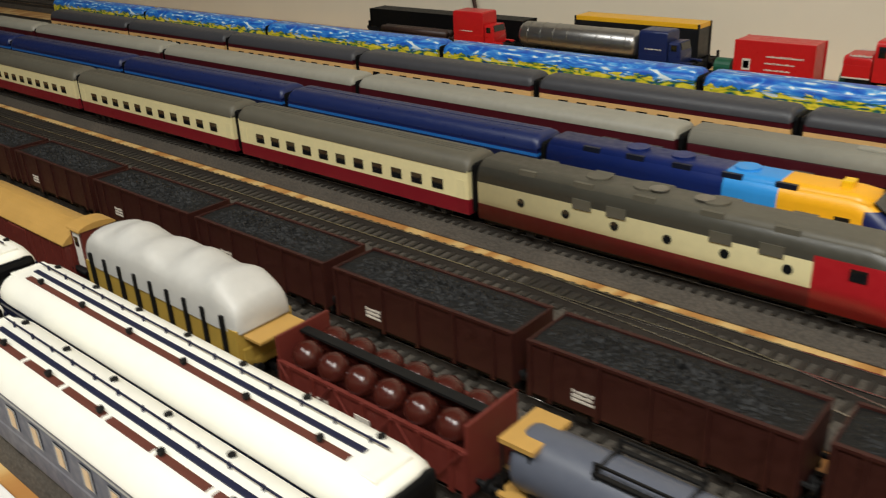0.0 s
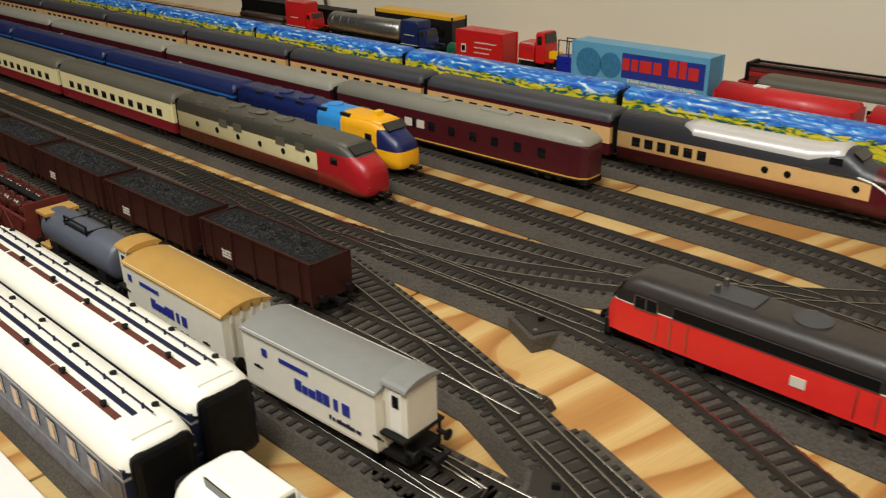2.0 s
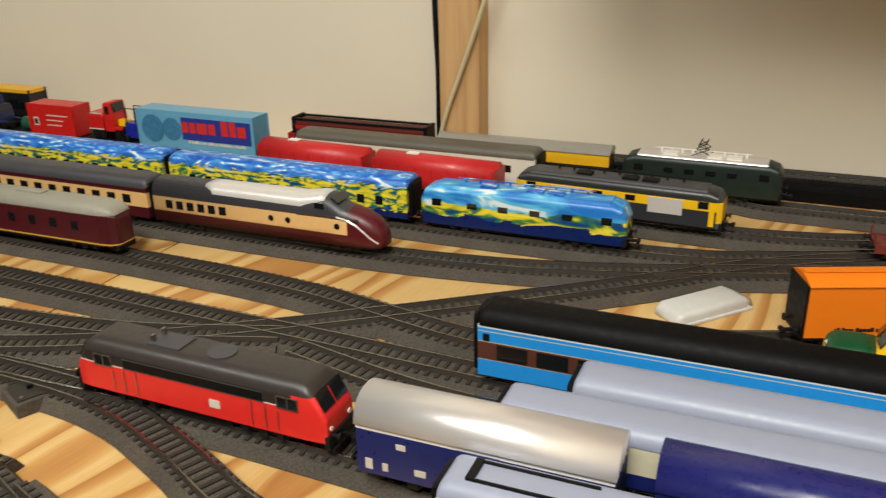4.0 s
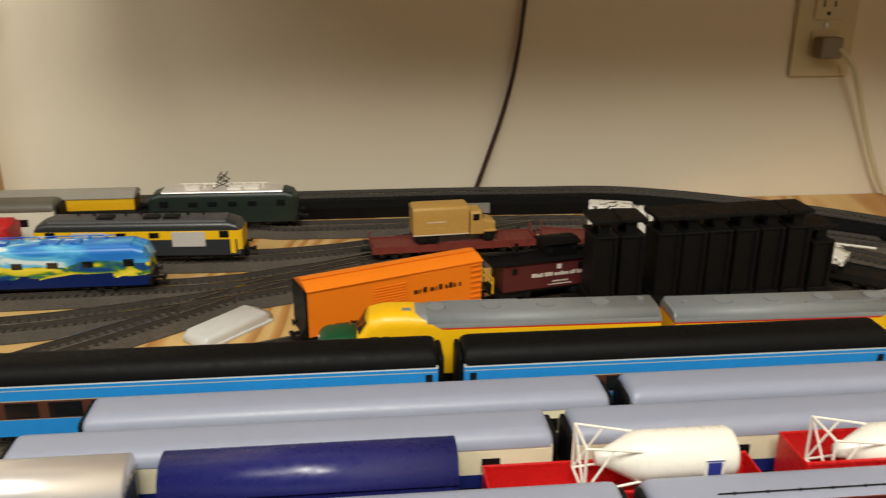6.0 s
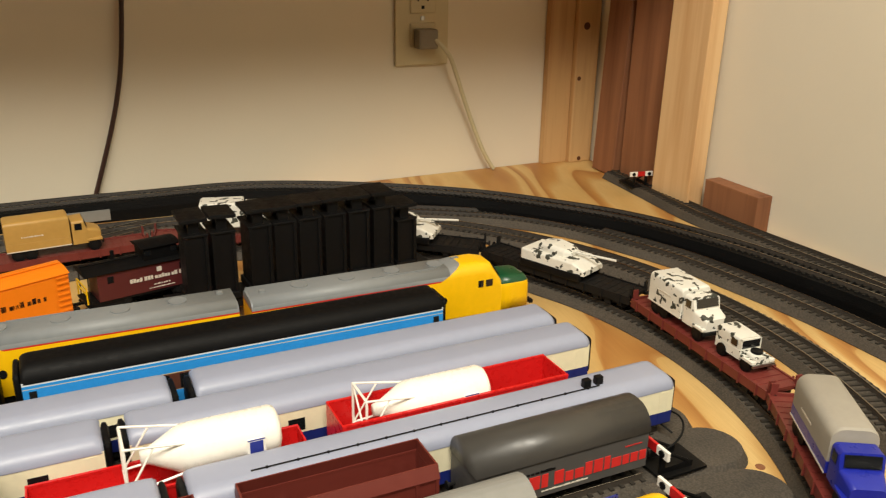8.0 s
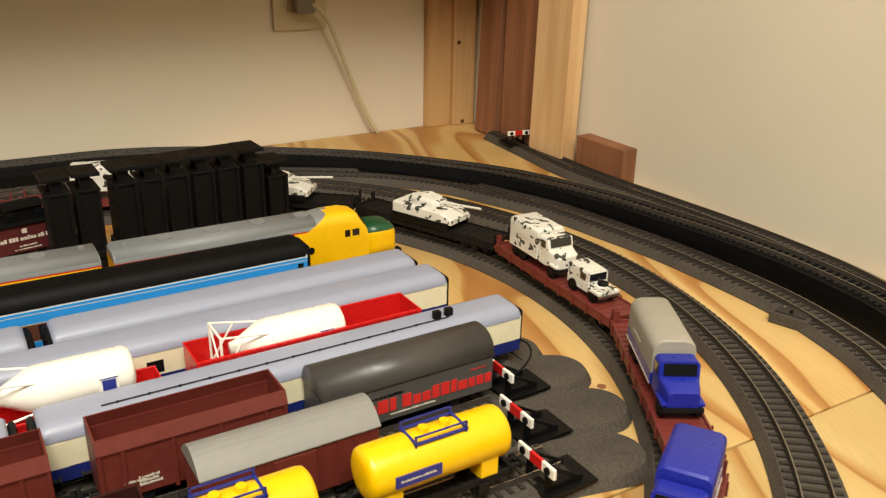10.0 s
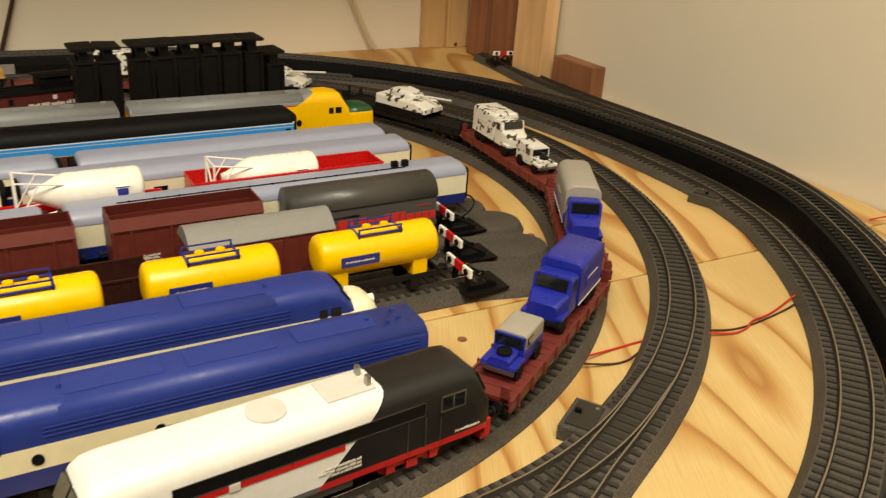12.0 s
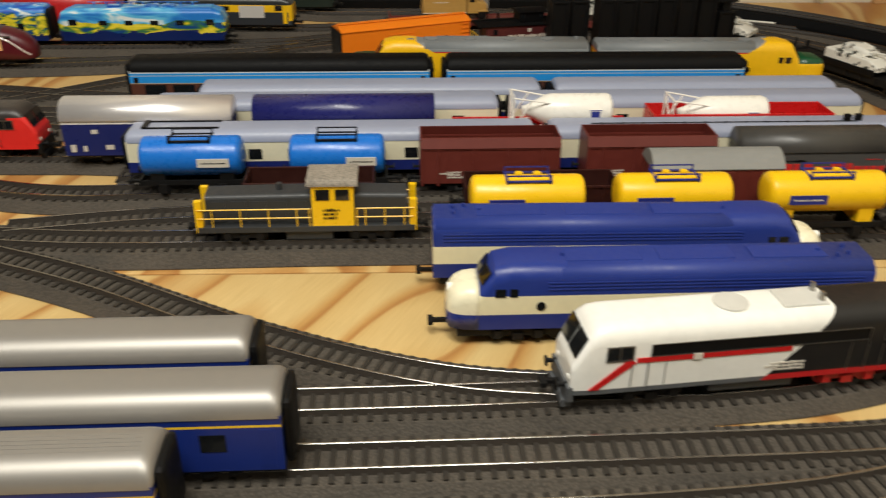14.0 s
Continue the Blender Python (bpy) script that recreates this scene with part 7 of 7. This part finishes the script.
train_loco = diesel(on_route(0.0, 0.187) @ Matrix.Diagonal((1, 1, 1.12, 1)), TWOTONE, "black, white and red two-tone diesel locomotive", length=0.187, bogie_mat=paint("bogie_red", (190, 26, 30), 0.45), tank_mat=paint("frame_grey", (84, 86, 88), 0.5), stripe=RED, roofgear=paint("pale_roof_gear", (206, 204, 196), 0.5))
writing(train_loco, -0.013, 0.01555, 0.0135, 0.022, 0.005, PALE, rows=3)
for s in (-1, 1):
    part("emblem", boxes((0.0300, 0.0345, s * 0.0160 - 0.0002, s * 0.0160 + 0.0002, 0.0235, 0.0265)), PALE, train_loco)
writing(train_loco, -0.080, 0.0154, 0.0125, 0.014, 0.0018, PALE)
back = 0.193
FLATS = []
for k in range(7):
    FLATS.append(on_route(back, 0.165))
    flat_wagon(FLATS[-1], 0.165, UNDER if k in (3, 4) else FLATRED, "black flat wagon carrying a toy tank" if k in (3, 4) else "rust-red flat wagon with low sides carrying vehicles", "flat wagons of the train")
    back += 0.166
lift = pose(0, 0, 0.0129)
jeep(FLATS[0] @ lift @ pose(0.045, 0, 0), LORRYBLUE, CANVAS, "small blue toy jeep with beige canvas top")
lorry(FLATS[0] @ lift @ pose(-0.027, 0, 0), LORRYBLUE, LORRYBLUE, "deep blue toy lorry with closed blue box", length=0.068, cover_h=0.0355, rounded=0.004)
lorry(FLATS[1] @ lift @ pose(0.003, 0, 0), LORRYBLUE, CANVAS, "blue toy army lorry with grey canvas cover", length=0.088, cover_h=0.0375, rounded=0.007)
jeep(FLATS[2] @ lift @ pose(0.038, 0, 0), CAMO, CAMO, "toy jeep in white winter camouflage")
lorry(FLATS[2] @ lift @ pose(-0.026, 0, 0), CAMO, CAMO, "toy army lorry in white winter camouflage", length=0.068, cover_h=0.033)
for k in (3, 4):
    battle_tank(FLATS[k] @ lift, CAMO, "toy battle tank in white winter camouflage")
lorry(FLATS[5] @ lift @ pose(0.0, 0, 0), CAMO, CAMO, "toy army lorry in white winter camouflage", length=0.068, cover_h=0.033)
lorry(FLATS[6] @ lift @ pose(0.0, 0, 0), TANROOF, TANROOF, "sand-coloured toy army lorry with canvas cover", length=0.080, cover_h=0.036)

# ---- trackside pieces ----


def buffer_stop(x, y, yaw, z=RAIL_Z):
    ob = thing("buffer_stop", "black buffer stop with red and white beam", "buffer stop", "buffer stops", pose(x, y, z, 0, 0, yaw))
    for s in (-1, 1):
        part("brace", boxes((-0.002, 0.0015, s * 0.008 - 0.001, s * 0.008 + 0.001, -0.003, 0.014), (0.0, 0.022, s * 0.008 - 0.001, s * 0.008 + 0.001, -0.003, 0.0015)), BLACK, ob)
        part("strut", cyl(bmesh.new(), (0.021, s * 0.008, 0.0), (0.0, s * 0.008, 0.0125), 0.0011, 6), BLACK, ob)
        part("white_end", boxes((-0.0035, -0.0015, min(s * 0.0052, s * 0.0155), max(s * 0.0052, s * 0.0155), 0.0105, 0.0165), bevel=0.0004), WHITE, ob)
        part("bolt", cyl(bmesh.new(), (-0.0045, s * 0.0105, 0.0135), (-0.003, s * 0.0105, 0.0135), 0.0022, 10), BLACK, ob)
    part("red_middle", boxes((-0.0035, -0.0015, -0.0052, 0.0052, 0.0105, 0.0165), bevel=0.0003), RED, ob)
    part("base", boxes((-0.004, 0.03, -0.013, 0.013, -0.0036, -0.0022)), BLACK, ob)


buffer_stop(1.203, 0.504, 0)
buffer_stop(1.184, 0.459, 0)
buffer_stop(1.166, 0.416, 0)
buffer_stop(1.570, 0.992, 80)


def lobe(height):
    """A flat roadbed end with a rounded tip and sloping shoulders."""
    bm = bmesh.new()
    tip = [(0.016 + 0.0225 * math.cos(a), 0.0235 * math.sin(a)) for a in [radians(-90 + 15 * k) for k in range(13)]]
    plan = [(-0.052, -0.0235)] + tip + [(-0.052, 0.0235)]
    low = [bm.verts.new((x, y, 0.0003)) for x, y in plan]
    top = [bm.verts.new((x * 0.93 - 0.001, y * 0.86, height)) for x, y in plan]
    n = len(plan)
    for k in range(n):
        bm.faces.new((low[k], low[(k + 1) % n], top[(k + 1) % n], top[k]))
    bm.faces.new(top)
    return bm


for i, (x, y, turn) in enumerate(((1.228, 0.548, 4), (1.238, 0.512, -7), (1.231, 0.466, -10), (1.206, 0.424, -13))):
    tagged(part("roadbed_end", lobe(0.0062 + 0.0003 * i), BED), "grey end of a ballasted siding", "roadbed", kind="structure").matrix_basis = pose(x, y, 0, 0, 0, turn)


def point_motor(x, y, yaw):
    ob = thing("point_motor", "dark grey box beside a turnout", "point motor", "turnout boxes", pose(x, y, 0.0, 0, 0, yaw))
    part("case", boxes((-0.0145, 0.0145, -0.0098, 0.0098, 0, 0.0092), bevel=0.001), BED, ob)
    part("lid", boxes((-0.0115, 0.0115, -0.0072, 0.0072, 0.0092, 0.0102), bevel=0.0003), SLEEPER, ob)
    part("lever", boxes((-0.0010, 0.0010, 0.0020, 0.0055, 0.0102, 0.0128), bevel=0.0003), BLACK, ob)
    part("screw", cyl(bmesh.new(), (0.008, -0.004, 0.0102), (0.008, -0.004, 0.0106), 0.0012, 8), STEEL, ob)


for x, y, yaw in ((1.462, 0.485, 108), (1.151, 0.264, 33), (1.171, 0.152, 25), (0.330, 0.567, -25), (0.418, 0.460, -60), (0.112, 0.645, 0)):
    point_motor(x, y, yaw)


def thin_wire(points, r, material, name, label, category):
    data = bpy.data.curves.new(name, "CURVE")
    data.dimensions, data.bevel_depth, data.bevel_resolution = "3D", r, 2
    sp = data.splines.new("NURBS")
    sp.points.add(len(points) - 1)
    for q, p in zip(sp.points, points):
        q.co = (*p, 1)
    sp.use_endpoint_u, sp.order_u = True, 3
    data.materials.append(material)
    return tagged(new(name, data), label, category)


WIRERED = paint("red_wire", (190, 40, 26), 0.5)
WIREDARK = paint("dark_wire", (60, 34, 24), 0.5)
thin_wire([(1.215 + 0.02 * math.cos(k * 0.9) + 0.0009 * k, 0.525 + 0.016 * math.sin(k * 0.9), 0.011 + 0.012 * abs(math.sin(k * 0.63))) for k in range(10)], 0.0007, BLACK, "black_cable", "loop of thin black cable at the siding's end", "cable")
CORD = paint("ivory_cord", (206, 196, 158), 0.5)
thin_wire([(1.196, 0.317, 0.004), (1.210, 0.320, 0.0014), (1.228, 0.321, 0.0008), (1.247, 0.321, 0.0010), (1.262, 0.318, 0.004)], 0.0007, WIRERED, "red_wire", "thin red wire lying between the tracks", "wire")
thin_wire([(1.285, 0.309, 0.003), (1.300, 0.303, 0.0010), (1.318, 0.305, 0.0010), (1.326, 0.311, 0.0014), (1.345, 0.312, 0.0010), (1.372, 0.320, 0.0020), (1.386, 0.323, 0.004)], 0.0007, WIRERED, "red_wire", "thin red wire lying between the tracks", "wire")
thin_wire([(1.188, 0.311, 0.004), (1.202, 0.308, 0.0012), (1.216, 0.306, 0.0008), (1.230, 0.311, 0.0010), (1.246, 0.317, 0.003)], 0.0007, WIREDARK, "brown_wire", "thin brown wire lying between the tracks", "wire")
thin_wire([(1.285, 0.313, 0.003), (1.300, 0.309, 0.0008), (1.318, 0.307, 0.0008), (1.345, 0.310, 0.0008), (1.375, 0.315, 0.0012), (1.388, 0.318, 0.004)], 0.0007, WIREDARK, "brown_wire", "thin brown wire lying between the tracks", "wire")
thin_wire([(1.572, 0.400, 0.0010), (1.582, 0.393, 0.005), (1.588, 0.383, 0.011), (1.583, 0.370, 0.012), (1.573, 0.365, 0.006), (1.568, 0.367, 0.0010)], 0.0007, WIRERED, "red_wire", "loop of thin red wire by the siding", "wire")
for x, y in ((1.272, 0.486), (1.140, 0.369), (1.305, 0.703)):
    tagged(part("knot", cyl(bmesh.new(), (x, y, 0.0001), (x, y, 0.0005), 0.0030, 16), CEDAR), "small dark knot in the plywood", "knot", kind="structure")


# unseen board, added only to throw shade on the upper north wall
slab("wall_shelf", (0.55, 1.52, 0.822, WALL_Y - 0.001, 0.40, 0.42), PINE, "unseen board added to shade the upper wall", "shelf")

# ---- wall fittings and timber ----
slab("corner_stud", (1.570, 1.606, 1.150, WALL_Y - 0.001, 0.0, 1.5), STUD, "pine stud standing in the corner", "stud", 0.002)
slab("flush_stud", (1.531, 1.5695, 1.158, WALL_Y - 0.001, 0.0, 1.5), STUD, "flush pine stud beside the corner stud", "stud", 0.001)
slab("wall_stud", (0.371, 0.419, 1.138, WALL_Y - 0.001, 0.0, 1.5), STUD, "pine stud standing against the wall", "stud", 0.002)


KNOT = paint("dark_knot", (92, 54, 30), 0.6, 0, 0.3)
for k, (x, z, r) in enumerate(((1.584, 0.188, 0.0050), (1.577, 0.118, 0.0030), (1.586, 0.005, 0.0030), (1.581, 0.262, 0.0045), (1.598, 0.31, 0.004))):
    tagged(part("knot", cyl(bmesh.new(), (x, 1.1502, z), (x, 1.1496, z), r, 14), KNOT), "small dark knot in the pine stud", "knot", kind="structure")


def board(name, x0, y0, width, thick, height, lean, material, label):
    ob = part(name, boxes((-thick / 2, thick / 2, -width / 2, width / 2, 0, height), bevel=0.0015), material)
    ob.matrix_basis = pose(x0, y0, 0.001, 0, lean, 0)
    return tagged(ob, label, "board", "boards in the corner")


board("brown_board", 1.592, 1.088, 0.046, 0.020, 0.226, 2.0, CEDAR, "short reddish brown board leaning in the corner")
board("brown_board", 1.596, 1.020, 0.074, 0.016, 1.2, 0.5, CEDAR, "tall reddish brown board leaning in the corner")
board("pine_board", 1.588, 0.944, 0.066, 0.022, 1.3, 0.8, PINE, "pale pine board leaning in the corner")
slab("wood_offcut", (WALL_X - 0.022, WALL_X - 0.001, 0.815, 0.897, 0.0, 0.041), CEDAR, "short brown wood offcut against the wall", "wood offcut", 0.001)

outlet = thing("wall_outlet", "ivory wall outlet with a cord plugged in", "wall outlet", m=pose(1.3475, WALL_Y, 0.2030))
IVORYP = paint("ivory_plate", (204, 190, 150), 0.4, 0, 0.04)
part("cover_plate", boxes((-0.036, 0.036, -0.005, 0.0005, -0.058, 0.058), bevel=0.0016), IVORYP, outlet)
for z in (0.020, -0.020):
    part("socket", boxes((-0.017, 0.017, -0.0066, -0.004, z - 0.0145, z + 0.0145), bevel=0.002), IVORYP, outlet)
    part("slot", boxes((-0.0075, -0.0055, -0.0070, -0.0060, z, z + 0.0075), (0.0055, 0.0075, -0.0070, -0.0060, z, z + 0.0065), (-0.002, 0.002, -0.0070, -0.0060, z - 0.009, z - 0.005)), BLACK, outlet)
part("screw", cyl(bmesh.new(), (0, -0.0062, 0), (0, -0.005, 0), 0.0028, 12), STEEL, outlet)
part("plug", boxes((-0.013, 0.013, -0.026, -0.007, -0.036, -0.012), bevel=0.003), paint("plug_grey", (128, 118, 100), 0.5), outlet)
thin_wire([(1.357, 1.146, 0.178), (1.370, 1.135, 0.166), (1.385, 1.142, 0.135), (1.403, 1.150, 0.095), (1.420, 1.152, 0.055), (1.438, 1.153, 0.018), (1.450, 1.154, 0.0028)], 0.0028, CORD, "extension_cable", "ivory extension cable hanging from the outlet", "cable")
thin_wire([(1.010, 1.160, 0.5), (1.002, 1.162, 0.30), (0.997, 1.162, 0.23), (0.990, 1.162, 0.165), (0.977, 1.162, 0.11), (0.957, 1.162, 0.05), (0.945, 1.162, 0.016)], 0.0026, WIREDARK, "brown_cable", "brown cable hanging down the wall", "cable")
thin_wire([(-0.60, 1.162, 0.5), (-0.592, 1.162, 0.16), (-0.587, 1.162, 0.113), (-0.579, 1.162, 0.086), (-0.569, 1.162, 0.052), (-0.562, 1.162, 0.016)], 0.0026, WIREDARK, "brown_cable", "dark cable hanging down the wall", "cable")
thin_wire([(0.353, 1.160, 0.5), (0.357, 1.161, 0.16), (0.361, 1.161, 0.10), (0.359, 1.161, 0.01)], 0.0032, BLACK, "black_cable", "black cable hanging beside the stud", "cable")
thin_wire([(0.455, 1.128, 0.26), (0.423, 1.131, 0.17), (0.398, 1.132, 0.105), (0.378, 1.133, 0.055), (0.372, 1.134, 0.03)], 0.0026, CORD, "pale_cable", "pale cable slanting across the stud", "cable")

panel = thing("grey_panel", "small light grey panel on the black embankment's side", "panel", m=pose(0.92, 1.1222, 0.0))
part("face", boxes((-0.037, 0.037, -0.0008, 0.0008, 0.003, 0.0150), bevel=0.0003), GREYROOF, panel)
